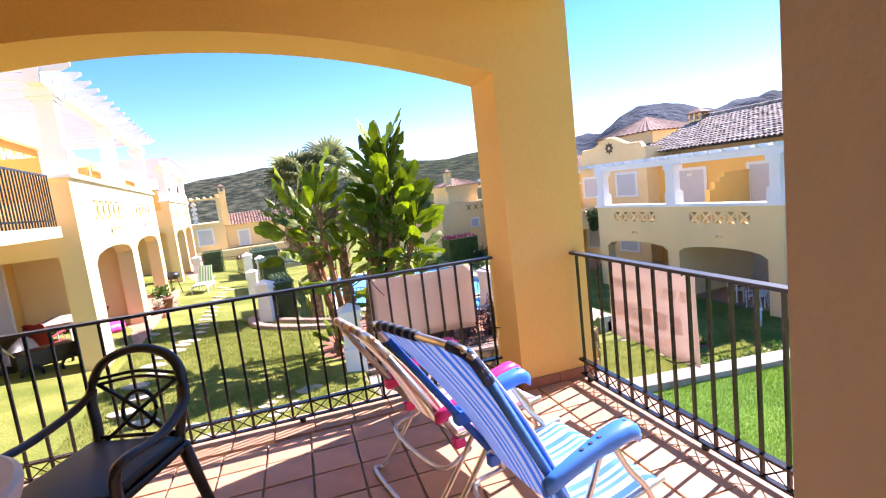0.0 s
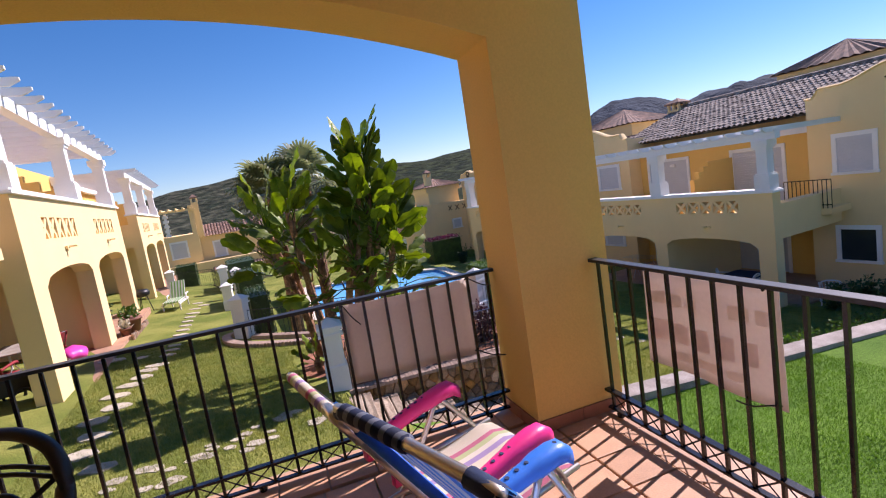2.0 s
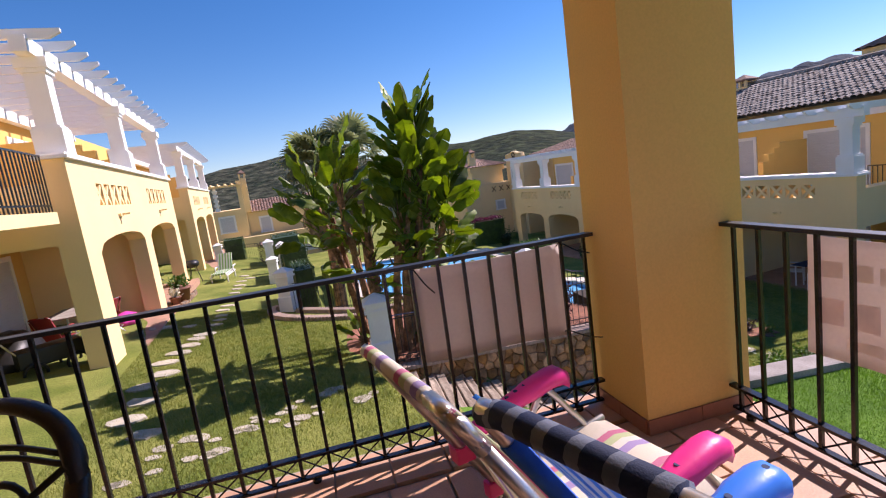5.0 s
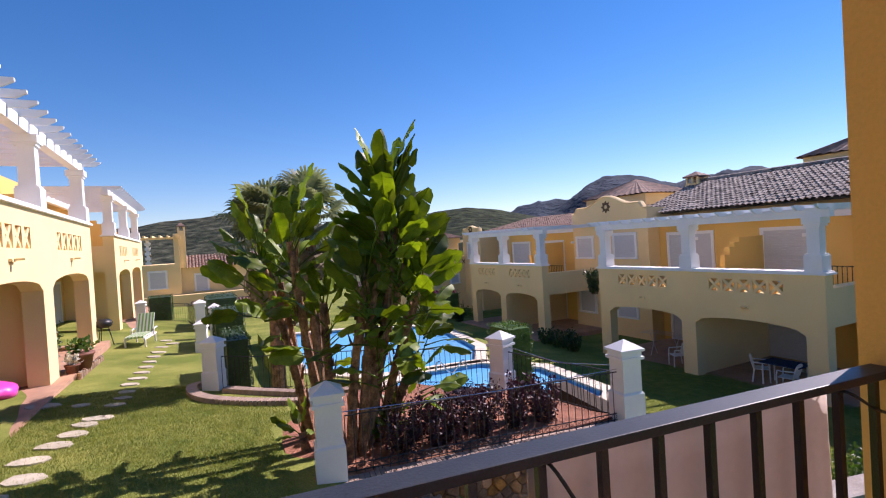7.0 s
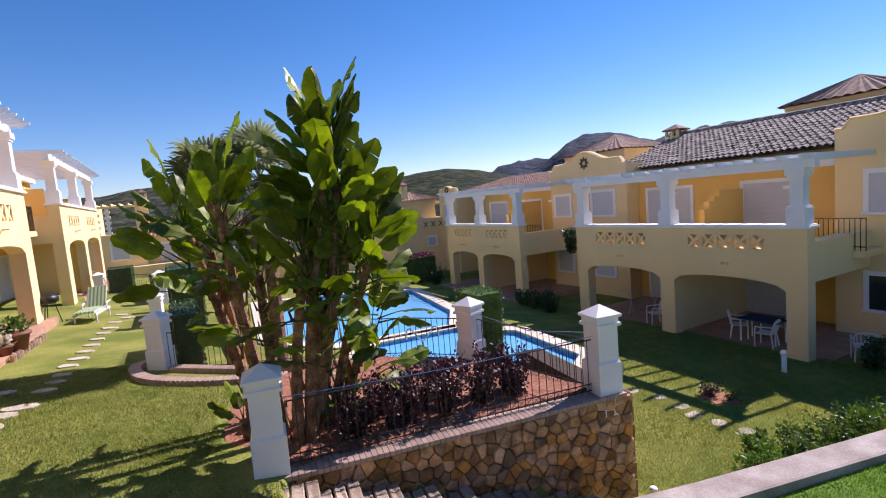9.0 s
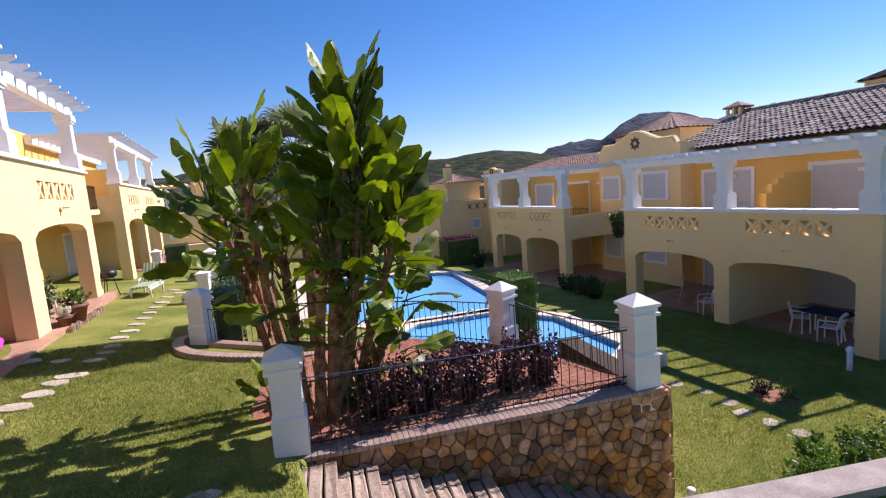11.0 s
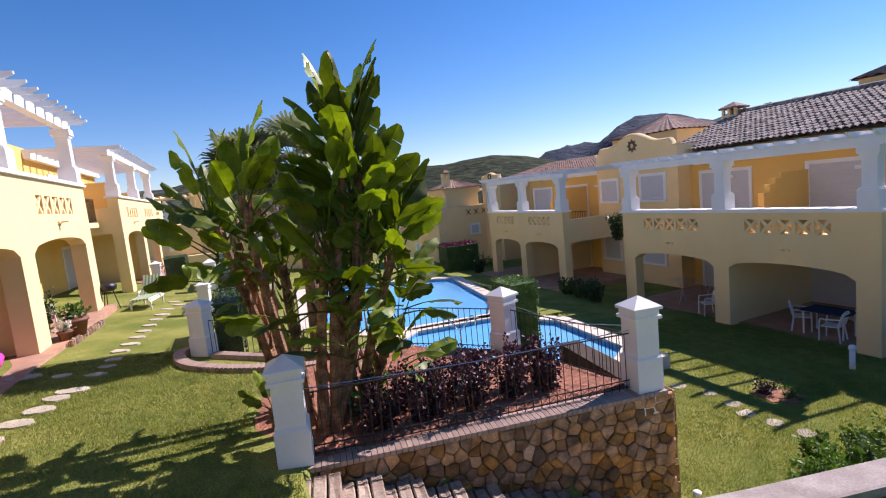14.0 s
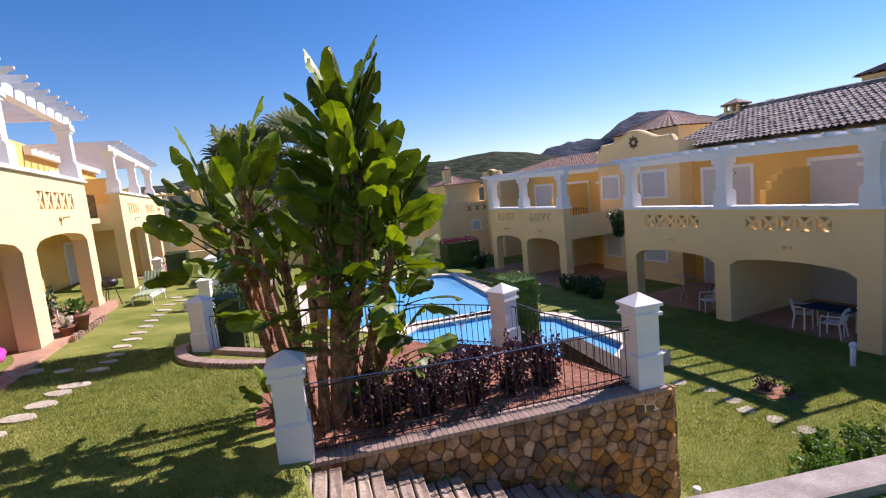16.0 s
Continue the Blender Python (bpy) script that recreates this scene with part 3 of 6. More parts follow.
R_ROOF = thing("roof", "long weathered grey brown clay tile roof over the shaded houses", "roof", None, "", "structure")
up = Vector((4.8, 0, 1.62)).normalized()
roof_object(R_ROOF, "roof_tiles", "weathered curved clay tiles", (20.2, 3.5, 1.92), (0, 1, 0), up, 74, 15, M_ROOFOLD)
roof_object(R_ROOF, "roof_tiles", "weathered curved clay tiles", (20.2, 20.6, 1.62), (0, 1, 0), Vector((4.9, 0, 1.0)).normalized(), 66, 14, M_ROOF)
bm = bmesh.new(); box(bm, 21.32, 31, 3.0, 36.5, -5, 1.9); part("upper_wall", bm, M_YEL, R_ROOF)
bm = bmesh.new(); tube(bm, [(25.2, 3.4, 3.66), (25.2, 20.7, 3.66)], 0.14, 8); part("ridge_tiles", bm, M_ROOFOLD, R_ROOF)
bm = bmesh.new(); prism(bm, [(20.4, 3.4, 1.9), (25.1, 3.4, 3.5), (30, 3.4, 1.9)], (0, 17.2, 0)); part("roof_core", bm, M_ROOFOLD, R_ROOF)

def hip_tower(x, y, hx, hy, z0, ze, za, label, wall=M_YEL, name="roof_tower"):
    """Small square tower with a four-sided tiled roof."""
    H = thing(name, label, "house", None, "")
    bm = bmesh.new(); box(bm, x - hx + 0.25, x + hx - 0.25, y - hy + 0.25, y + hy - 0.25, z0, ze); part("wall", bm, wall, H)
    bm = bmesh.new()
    n = 12
    A = Vector((x, y, za))
    cor = [Vector((x - hx, y - hy, ze)), Vector((x + hx, y - hy, ze)), Vector((x + hx, y + hy, ze)), Vector((x - hx, y + hy, ze))]
    for i in range(4):
        a, b = cor[i], cor[(i + 1) % 4]
        for k in range(n):
            p, q, r = a.lerp(b, k / n), a.lerp(b, (k + 0.5) / n), a.lerp(b, (k + 1) / n)
            top = A
            up_v = Vector((0, 0, 0.07))
            v = [bm.verts.new(c) for c in (p, q + up_v, r, top)]
            bm.faces.new((v[0], v[1], v[3])); bm.faces.new((v[1], v[2], v[3]))
    bm.faces.new([bm.verts.new(c - Vector((0, 0, 0.01))) for c in cor])
    part("roof", bm, M_ROOF, H, "four sided clay tile roof")
    return H

hip_tower(27.4, 13.3, 1.7, 2.5, 1.9, 4.1, 5.1, "square roof tower with a clay tile hip roof")
hip_tower(27.4, 26.6, 2.4, 2.8, 1.9, 3.45, 4.65, "distant square roof tower with a clay tile hip roof")

def chimney(x, y, z0, z1, w, label, mat=M_YEL):
    C = thing("chimney", label, "chimney", None, "roof chimneys")
    bm = bmesh.new(); box(bm, x - w, x + w, y - w, y + w, z0, z1 - 0.5); part("shaft", bm, mat, C)
    for sx in (-1, 1):
        for sy in (-1, 0, 1):
            bm = bmesh.new(); box(bm, x + sx * w * 0.8 - 0.06, x + sx * w * 0.8 + 0.06, y + sy * w * 0.8 - 0.06, y + sy * w * 0.8 + 0.06, z1 - 0.5, z1 - 0.2); part("vent_post", bm, mat, C)
    bm = bmesh.new(); box(bm, x - w * 1.2, x + w * 1.2, y - w * 1.2, y + w * 1.2, z1 - 0.2, z1 - 0.12)
    v = [bm.verts.new(c) for c in ((x - w * 1.2, y - w * 1.2, z1 - 0.12), (x + w * 1.2, y - w * 1.2, z1 - 0.12), (x + w * 1.2, y + w * 1.2, z1 - 0.12), (x - w * 1.2, y + w * 1.2, z1 - 0.12), (x, y, z1 + 0.15))]
    for i in range(4):
        bm.faces.new((v[i], v[(i + 1) % 4], v[4]))
    part("cap", bm, M_ROOF, C, "tiled chimney cap")
    return C

chimney(24.9, 20.3, 3.2, 4.05, 0.40, "yellow stucco chimney with vented top and tiled cap")

def balcony(x0, x1, y0, y1, zs, label):
    """Balcony slab with iron railing."""
    B = thing("balcony", label, "balcony", None, "iron railed balconies")
    bm = bmesh.new(); box(bm, x0, x1, y0, y1, zs - 0.2, zs); part("slab", bm, M_YEL, B)
    bm = bmesh.new()
    xr = x0 + 0.06 if abs(x0) < abs(x1) or x0 > 0 else x1 - 0.06
    box(bm, xr - 0.02, xr + 0.02, y0, y1, zs + 0.93, zs + 0.96); part("rail", bm, M_IRON, B); bm = bmesh.new(); box(bm, xr - 0.015, xr + 0.015, y0, y1, zs + 0.1, zs + 0.13)
    part("rail", bm, M_IRON, B)
    bm = bmesh.new(); box(bm, -0.01, 0.01, -0.01, 0.01, 0, 0.93); bar = mesh_of("bar", bm, M_IRON)
    n = int((y1 - y0) / 0.13)
    for k in range(n + 1):
        shared("bar", bar, B, pose(xr, y0 + (y1 - y0) * k / n, zs))
    return B

balcony(18.3, 19.49, 9.7, 11.15, -1.25, "balcony with black iron railing on the shaded house")
balcony(18.6, 20.9, 24.25, 25.4, -1.5, "balcony with black iron railing between shaded houses")
balcony(-5.6, -3.55, 22.75, 27.6, 1.35, "balcony with dark iron railing between sunlit houses")
balcony(-5.6, -2.95, 6.3, 11.3, 1.55, "balcony with dark iron railing beside the near sunlit house")
def door_at(x, y0, y1, z0, z1, label):
    W = lambda u, d, z: Vector((x + d, u, z))
    f = window_unit("door_1", None, W, y0, y1, z0, z1, 0.0, 0.12, False)
    structure(f, label, "door")
door_at(20.99, 24.5, 25.3, -1.48, 0.8, "closed white shuttered balcony door in a white surround")
door_at(20.99, 24.4, 25.3, -4.6, -2.3, "closed white shuttered ground floor door")

# ---- far houses ----
def far_house(label, boxes, roofs, wins, name="far_house"):
    H = thing(name, label, "house", None, "distant houses")
    for b in boxes:
        bm = bmesh.new(); box(bm, *b); part("wall", bm, M_YEL, H)
    for p0, al, upv, na, nu in roofs:
        roof_object(H, "roof_tiles", "red brown curved clay tiles", p0, al, Vector(upv).normalized(), na, nu, M_ROOF)
    W = lambda u, d, z: Vector((u, d, z))
    for y, a, b, c, d in wins:
        window_unit("window", H, W, a, b, c, d, y, 0.13, True)
    return H

tower = far_house("yellow villa tower with hip roof beyond the pool", [(15.3, 19.75, 36.5, 41, -8, 0.02), (16.35, 19.0, 37.0, 40.2, 0.02, 1.35), (19.76, 24, 37.4, 41, -8, -0.7)], [], [(36.5, 17.95, 18.55, -2.05, -1.45), (37.4, 20.1, 21.3, -2.6, -1.3)])
hip_tower(17.65, 38.6, 1.75, 1.9, 1.0, 1.42, 2.12, "tiled hip roof with white dentil band on a villa tower", name="roof_tower")
bm = bmesh.new()
for k in range(14):
    box(bm, 16.4 + k * 0.19, 16.5 + k * 0.19, 36.96, 36.998, 1.0, 1.1)
part("dentil_band", bm, M_WHITE, tower, "white dentil band")
for k in range(3):
    bm = bmesh.new()
    for s in (-1, 1):
        prism(bm, [(17.8 + k * 0.65 - 0.2, 36.47, -0.45 - s * 0.2), (17.8 + k * 0.65 - 0.12, 36.47, -0.45 - s * 0.2), (17.8 + k * 0.65 + 0.2, 36.47, -0.45 + s * 0.2), (17.8 + k * 0.65 + 0.12, 36.47, -0.45 + s * 0.2)], (0, 0.02, 0))
    part("lattice", bm, M_DECO, tower)
chimney(16.55, 37.3, 0.2, 2.75, 0.24, "slim yellow chimney with a vented cap on a villa")
chimney(20.3, 37.6, -0.7, 2.05, 0.28, "slim yellow chimney with a vented cap on a villa")
bm = bmesh.new(); box(bm, 19.1, 22.5, 37.2, 37.4, 1.05, 1.25); part("pergola_beam", bm, M_WHITE, tower)

lb = far_house("yellow terraced houses closing the end of the lawn", [(-4.4, -0.75, 44, 50, -6, 0.75), (-0.75, 7.5, 44.6, 50, -6, 0.42), (-5.2, 9, 43.2, 43.9, -6, -1.55), (-1.1, -0.75, 44, 44.5, 0.75, 3.0), (-4.6, -3.6, 44.5, 50, 0.75, 3.0)],
               [((-0.7, 44.3, 0.32), (1, 0, 0), (0, 3.2, 1.0), 36, 9), ((-0.2, 42.7, -2.35), (1, 0, 0), (0, 1.2, 0.5), 34, 3)],
               [(44, -2.75, -1.75, -0.95, 0.2), (44.6, 0.25, 1.0, -1.35, -0.2), (44.6, 4.2, 5.0, -1.35, -0.2), (43.2, 1.0, 1.8, -3.3, -2.5), (43.2, 3.4, 4.2, -3.3, -2.5)])
bm = bmesh.new()
for k in range(7):
    box(bm, -4.0 + k * 0.5, -3.9 + k * 0.5, 43.6, 48, 2.75, 2.9)
box(bm, -4.2, -0.6, 43.8, 44.0, 2.6, 2.749)
part("pergola", bm, M_YEL, lb)
bm = bmesh.new()
for k in range(5):
    box(bm, -2.95, -2.6, 44.1, 44.4, 0.78 + 0.36 * k, 0.98 + 0.36 * k)
    box(bm, -2.87, -2.68, 44.16, 44.34, 0.98 + 0.36 * k, 1.13 + 0.36 * k)
part("terrace_post", bm, M_WHITE, lb)
chimney(-0.55, 44.5, 0.4, 3.7, 0.24, "slim yellow chimney with vented cap on terraced houses")
far_house("distant low villa with a red tile roof in the valley", [(20.6, 26.0, 68, 74, -14, -4.6)], [((20.2, 67.6, -4.7), (1, 0, 0), (0, 3.0, 1.0), 26, 8)], [(68, 24.8, 25.5, -6.6, -5.5)])
hip_tower(23.3, 71, 1.8, 1.8, -5.5, -3.2, -2.2, "distant red hip roof of a valley villa")
far_house("distant white and yellow valley houses", [(27.5, 33, 85, 92, -14, -5.6), (31.5, 40, 100, 108, -14, -5.0)], [((27.2, 84.6, -5.7), (1, 0, 0), (0, 3.0, 1.0), 26, 8), ((31.2, 99.6, -5.1), (1, 0, 0), (0, 3.0, 1.0), 40, 8)], [(85, 28.6, 29.5, -8, -6.8)])

# ---- pool ----
POOL_Z = -3.05
def flat_ring(outer, z0, z1):
    bm = bmesh.new()
    prism(bm, [Vector((x, y, z0)) for x, y in outer], (0, 0, z1 - z0))
    return bm
main_pool = [(11.0, 25.2), (10.1, 19.7), (8.95, 17.75), (5.3, 18.3), (3.6, 20.6), (4.4, 28.6), (7.6, 27.6)]
small_pool = [(5.2, 16.55), (6.3, 17.45), (8.9, 17.2), (10.1, 15.5), (9.85, 12.5), (8.7, 11.7), (6.6, 12.6)]
def offset_poly(poly, d):
    n = len(poly)
    area = sum(poly[i][0] * poly[(i + 1) % n][1] - poly[(i + 1) % n][0] * poly[i][1] for i in range(n))
    s = 1 if area < 0 else -1
    out = []
    for i in range(n):
        a, b, c = Vector(poly[i - 1]), Vector(poly[i]), Vector(poly[(i + 1) % n])
        n1 = Vector((-(b - a).y, (b - a).x)).normalized() * s; n2 = Vector((-(c - b).y, (c - b).x)).normalized() * s
        m = (n1 + n2).normalized()
        out.append(tuple(b + m * d / max(0.4, m.dot(n1))))
    return out
def ring_mesh(bm, inner, outer, z0, z1):
    n = len(inner)
    for i in range(n):
        j = (i + 1) % n
        prism(bm, [(*inner[i], z0), (*inner[j], z0), (*outer[j], z0), (*outer[i], z0)], (0, 0, z1 - z0))
M_WATER = bpy.data.materials.new("pool_water")
M_WATER.use_nodes = True
nt = M_WATER.node_tree
wb_ = nt.nodes["Principled BSDF"]
wb_.inputs["Base Color"].default_value = (0.045, 0.30, 0.66, 1)
wb_.inputs["Roughness"].default_value = 0.04
nn = nt.nodes.new("ShaderNodeTexNoise"); nn.inputs["Scale"].default_value = 3.0; nn.inputs["Detail"].default_value = 3
bb = nt.nodes.new("ShaderNodeBump"); bb.inputs["Strength"].default_value = 0.12; bb.inputs["Distance"].default_value = 0.05
n5 = nt.nodes.new("ShaderNodeTexNoise"); n5.inputs["Scale"].default_value = 0.5
rp = nt.nodes.new("ShaderNodeValToRGB"); rp.color_ramp.elements[0].color, rp.color_ramp.elements[1].color = (0.085, 0.36, 0.66, 1), (0.15, 0.47, 0.74, 1)
tcw = nt.nodes.new("ShaderNodeTexCoord")
nt.links.new(tcw.outputs["Object"], nn.inputs["Vector"]); nt.links.new(tcw.outputs["Object"], n5.inputs["Vector"])
nt.links.new(n5.outputs["Fac"], rp.inputs["Fac"]); nt.links.new(rp.outputs["Color"], wb_.inputs["Base Color"])
nt.links.new(nn.outputs["Fac"], bb.inputs["Height"]); nt.links.new(bb.outputs["Normal"], wb_.inputs["Normal"])
for nm, poly in (("large blue swimming pool with still water and pale coping", main_pool), ("small blue paddling pool with pale stone coping", small_pool)):
    P = thing("swimming_pool", nm, "pool", None, "pools", "structure")
    bm = bmesh.new(); ring_mesh(bm, poly, offset_poly(poly, 0.06), -4.5, POOL_Z - 0.02); part("pool_wall", bm, M_POOL, P)
    bm = flat_ring(poly, POOL_Z - 0.13, POOL_Z - 0.12); part("water", bm, M_WATER, P, "clear blue pool water")
    n = len(poly); out = offset_poly(poly, 0.45)
    for i in range(n):
        a, b, c, d = (Vector(q) for q in (poly[i], poly[(i + 1) % n], out[(i + 1) % n], out[i]))
        k = max(1, int((b - a).length / 0.55))
        for q in range(k):
            t0, t1 = q / k + 0.012 / k, (q + 1) / k - 0.012 / k
            bm = bmesh.new()
            prism(bm, [(*a.lerp(b, t0), POOL_Z - 0.05), (*a.lerp(b, t1), POOL_Z - 0.05), (*d.lerp(c, t1), POOL_Z - 0.05), (*d.lerp(c, t0), POOL_Z - 0.05)], (0, 0, 0.075))
            part("coping_slab", bm, M_COPE, P)
deck_poly = [(9.9, 12.0), (10.6, 16), (11.6, 25.5), (11.0, 28.5), (3.0, 30.5), (2.6, 16), (4.4, 13.2), (6.3, 11.3)]
bm = bmesh.new()
def in_poly(x, y, poly):
    c = False
    for i in range(len(poly)):
        (x0, y0), (x1, y1) = poly[i], poly[i - 1]
        if (y0 > y) != (y1 > y) and x < (x1 - x0) * (y - y0) / (y1 - y0) + x0:
            c = not c
    return c
st = 0.3
om, osm = offset_poly(main_pool, 0.2), offset_poly(small_pool, 0.2)
for i in range(int(9.5 / st)):
    for j in range(int(20 / st)):
        x, y = 2.4 + i * st, 10.7 + j * st
        if in_poly(x + st / 2, y + st / 2, deck_poly) and not in_poly(x + st / 2, y + st / 2, om) and not in_poly(x + st / 2, y + st / 2, osm):
            v = [bm.verts.new(c) for c in ((x, y, POOL_Z - 0.03), (x + st, y, POOL_Z - 0.03), (x + st, y + st, POOL_Z - 0.03), (x, y + st, POOL_Z - 0.03))]
            bm.faces.new(v)
bmesh.ops.remove_doubles(bm, verts=bm.verts, dist=0.001)
gl = bmesh.ops.extrude_face_region(bm, geom=list(bm.faces))
bmesh.ops.translate(bm, verts=[e for e in gl["geom"] if isinstance(e, bmesh.types.BMVert)], vec=(0, 0, -1.4))
structure(part("pool_lawn", bm, M_GRASS), "mown lawn around the pools", "lawn")
for k in range(2):
    bm = bmesh.new(); box(bm, 9.9 + 0.3 * k, 10.45 + 0.3 * k, 11.9, 12.6, -4.2, -3.12 - 0.17 * k, None, 0.01)
    tagged(part("garden_step", bm, M_COPE), "pale stone step from the pool down to the lawn", "step", "pool steps")
def tube_thing(name, label, cat, pts_list, r, mat, parts="rail", group=""):
    T = thing(name, label, cat, None, group)
    for pts in pts_list:
        bm = bmesh.new(); tube(bm, pts, r, 8); part(parts, bm, mat, T, smooth=True)
    return T
M_STEEL = material("brushed_steel", (0.6, 0.6, 0.6), 0.25, metal=1.0, vary=0.05, bump=0.0)
def fork(u, dz):
    return (6.8 + 0.92 * u, 15.39 - 0.385 * u, -3.1 + dz)
tube_thing("pool_handrail", "forked stainless steel handrail with two hooked arms at the small pool", "pool handrail",
           [[fork(0, -0.5), fork(0, 0.47)]] + [curve_pts([fork(0, 0.44), fork(0.14 * d, 0.58), fork(0.28 * d, 0.78), fork(0.36 * d, 0.83), fork(0.43 * d, 0.77), fork(0.45 * d, 0.54)]) for d in (-1, 1)], 0.022, M_STEEL)

# ---- planter: stone wall, coping, piers, fences ----
P1, P2 = Vector((1.78, 9.05)), Vector((6.42, 8.28))
wdir = (P2 - P1).normalized(); wn_ = Vector((wdir.y, -wdir.x))   # towards the camera
TOP = -1.80
WALL = thing("stone_wall", "rubble retaining wall of warm brown stones with mortar joints", "wall", None, "", "structure")
def wpt(s, d, z):
    p = P1 + wdir * s + wn_ * d
    return Vector((p.x, p.y, z))
wl = (P2 - P1).length
bm = bmesh.new()
prism(bm, [wpt(-0.1, 0.10, -4.2), wpt(wl + 0.28, 0.10, -4.2), wpt(wl + 0.28, 0.10, TOP - 0.05), wpt(-0.1, 0.10, TOP - 0.05)], -0.4 * Vector((wn_.x, wn_.y, 0)))
prism(bm, [wpt(wl - 0.1, -0.302, -4.2), wpt(wl + 0.28, -0.302, -4.2), wpt(wl + 0.28, -0.302, TOP - 0.05), wpt(wl - 0.1, -0.302, TOP - 0.05)], -2.2 * Vector((wn_.x, wn_.y, 0)))
part("mortar_core", bm, M_MORTAR, WALL)

def rubble(width, height, seed, cell=0.215):
    """Irregular convex stones filling a rectangle: Voronoi cells clipped to it, shrunk for the joints."""
    rnd = random.Random(seed)
    pts = []
    ny, nxx = max(1, round(height / (cell * 0.8))), max(1, round(width / cell))
    for j in range(ny):
        for i in range(nxx):
            pts.append(((i + 0.5 + (0.25 if j % 2 else -0.25) + rnd.uniform(-0.46, 0.46)) * width / nxx, (j + 0.5 + rnd.uniform(-0.46, 0.46)) * height / ny))
    cells = []
    for i, p in enumerate(pts):
        poly = [(0, 0), (width, 0), (width, height), (0, height)]
        for j, q in enumerate(pts):
            if i == j or (q[0] - p[0]) ** 2 + (q[1] - p[1]) ** 2 > (cell * 3.2) ** 2:
                continue
            mx, my, nx_, ny_ = (p[0] + q[0]) / 2, (p[1] + q[1]) / 2, q[0] - p[0], q[1] - p[1]
            outp = []
            for k in range(len(poly)):
                a, b = poly[k], poly[(k + 1) % len(poly)]
                da, db = (a[0] - mx) * nx_ + (a[1] - my) * ny_, (b[0] - mx) * nx_ + (b[1] - my) * ny_
                if da <= 0:
                    outp.append(a)
                if (da < 0) != (db < 0):
                    t = da / (da - db)
                    outp.append((a[0] + (b[0] - a[0]) * t, a[1] + (b[1] - a[1]) * t))
            poly = outp
            if len(poly) < 3:
                break
        if len(poly) >= 3:
            cells.append(poly)
    return cells

def rubble_face(parent, place, width, height, seed, name="stone", cell=0.215, proud=0.05, mat=None):
    """Stones as parts; place(s, out, z) gives the world point."""
    rnd = random.Random(seed + 1)
    for poly in rubble(width, height, seed, cell):
        cx, cy = sum(p[0] for p in poly) / len(poly), sum(p[1] for p in poly) / len(poly)
        bm = bmesh.new()
        o = proud * rnd.uniform(0.6, 1.3)
        rings = []
        for f, d in ((0.965, 0.0), (0.93, o * 0.75), (0.76, o)):
            rings.append([bm.verts.new(place(cx + (x - cx) * f * (1 + rnd.uniform(-0.03, 0.03)), d + rnd.uniform(-0.006, 0.006), cy + (y - cy) * f)) for x, y in poly])
        n = len(poly)
        for a, b in zip(rings, rings[1:]):
            for k in range(n):
                bm.faces.new((a[k], a[(k + 1) % n], b[(k + 1) % n], b[k]))
        bm.faces.new(rings[-1])
        part(name, bm, mat or M_STONE, parent)
rubble_face(WALL, lambda s, o, z: wpt(s - 0.1, 0.10 + o, TOP - 1.95 + z), wl + 0.36, 1.89, 21, "stone", 0.18, 0.06)
def wside(s, o, z):
    p = wpt(wl + 0.28 + o, 0.10 - s, TOP - 1.95 + z)
    return p
rubble_face(WALL, wside, 2.3, 1.89, 22, "stone", 0.18, 0.06)
# brick coping in front of the fence
bm = bmesh.new()
prism(bm, [(0.004, -0.17, 0), (0.068, -0.17, 0), (0.068, 0.17, 0), (0.004, 0.17, 0)], (0, 0, 0.055))
brick = mesh_of("coping_brick", bm, M_COPING)
COP = thing("wall_coping", "row of terracotta bricks on edge along the planter wall", "coping", None, "", "structure")
ang = math.degrees(math.atan2(wdir.y, wdir.x))
for k in range(int((wl + 0.1) / 0.072)):
    p = P1 + wdir * (0.1 + k * 0.072)
    shared("coping_brick", brick, COP, pose(p.x + wn_.x * 0.02, p.y + wn_.y * 0.02, TOP - 0.052, 0, 0, ang))
def pier(x, y, zb, h=1.30, w=0.17, rot=0, label="white rendered pier with a pyramid cap"):
    P = thing("fence_pier", label, "pier", pose(x, y, zb, 0, 0, rot), "white fence piers")
    def sq(bm, a, z0, z1, b=None):
        b = a if b is None else b
        v = [bm.verts.new((sx * a, sy * a, z0)) for sx, sy in ((-1, -1), (1, -1), (1, 1), (-1, 1))] + [bm.verts.new((sx * b, sy * b, z1)) for sx, sy in ((-1, -1), (1, -1), (1, 1), (-1, 1))]
        bm.faces.new(v[:4][::-1]); bm.faces.new(v[4:])
        for i in range(4):
            bm.faces.new((v[i], v[(i + 1) % 4], v[4 + (i + 1) % 4], v[4 + i]))
    bm = bmesh.new(); sq(bm, w * 1.12, -0.3, h * 0.36); sq(bm, w * 1.12, h * 0.36, h * 0.385, w * 0.98); part("plinth", bm, M_PIER, P)
    bm = bmesh.new(); sq(bm, w * 0.97, h * 0.385, h * 0.77); part("shaft", bm, M_PIER, P)
    bm = bmesh.new(); sq(bm, w * 1.2, h * 0.772, h * 0.805); sq(bm, w * 1.05, h * 0.805, h * 0.87); sq(bm, w * 1.25, h * 0.87, h * 0.90); sq(bm, w * 1.25, h * 0.90, h, 0.012); part("cap", bm, M_PIER, P, "stepped white pyramid cap")
    return P
pier(1.76, 9.12, TOP - 0.02, 1.32, 0.175, -9)
pier(6.36, 8.35, TOP - 0.02, 1.32, 0.175, -9)
pier(5.73, 11.0, -1.95, 1.32, 0.175, 20)
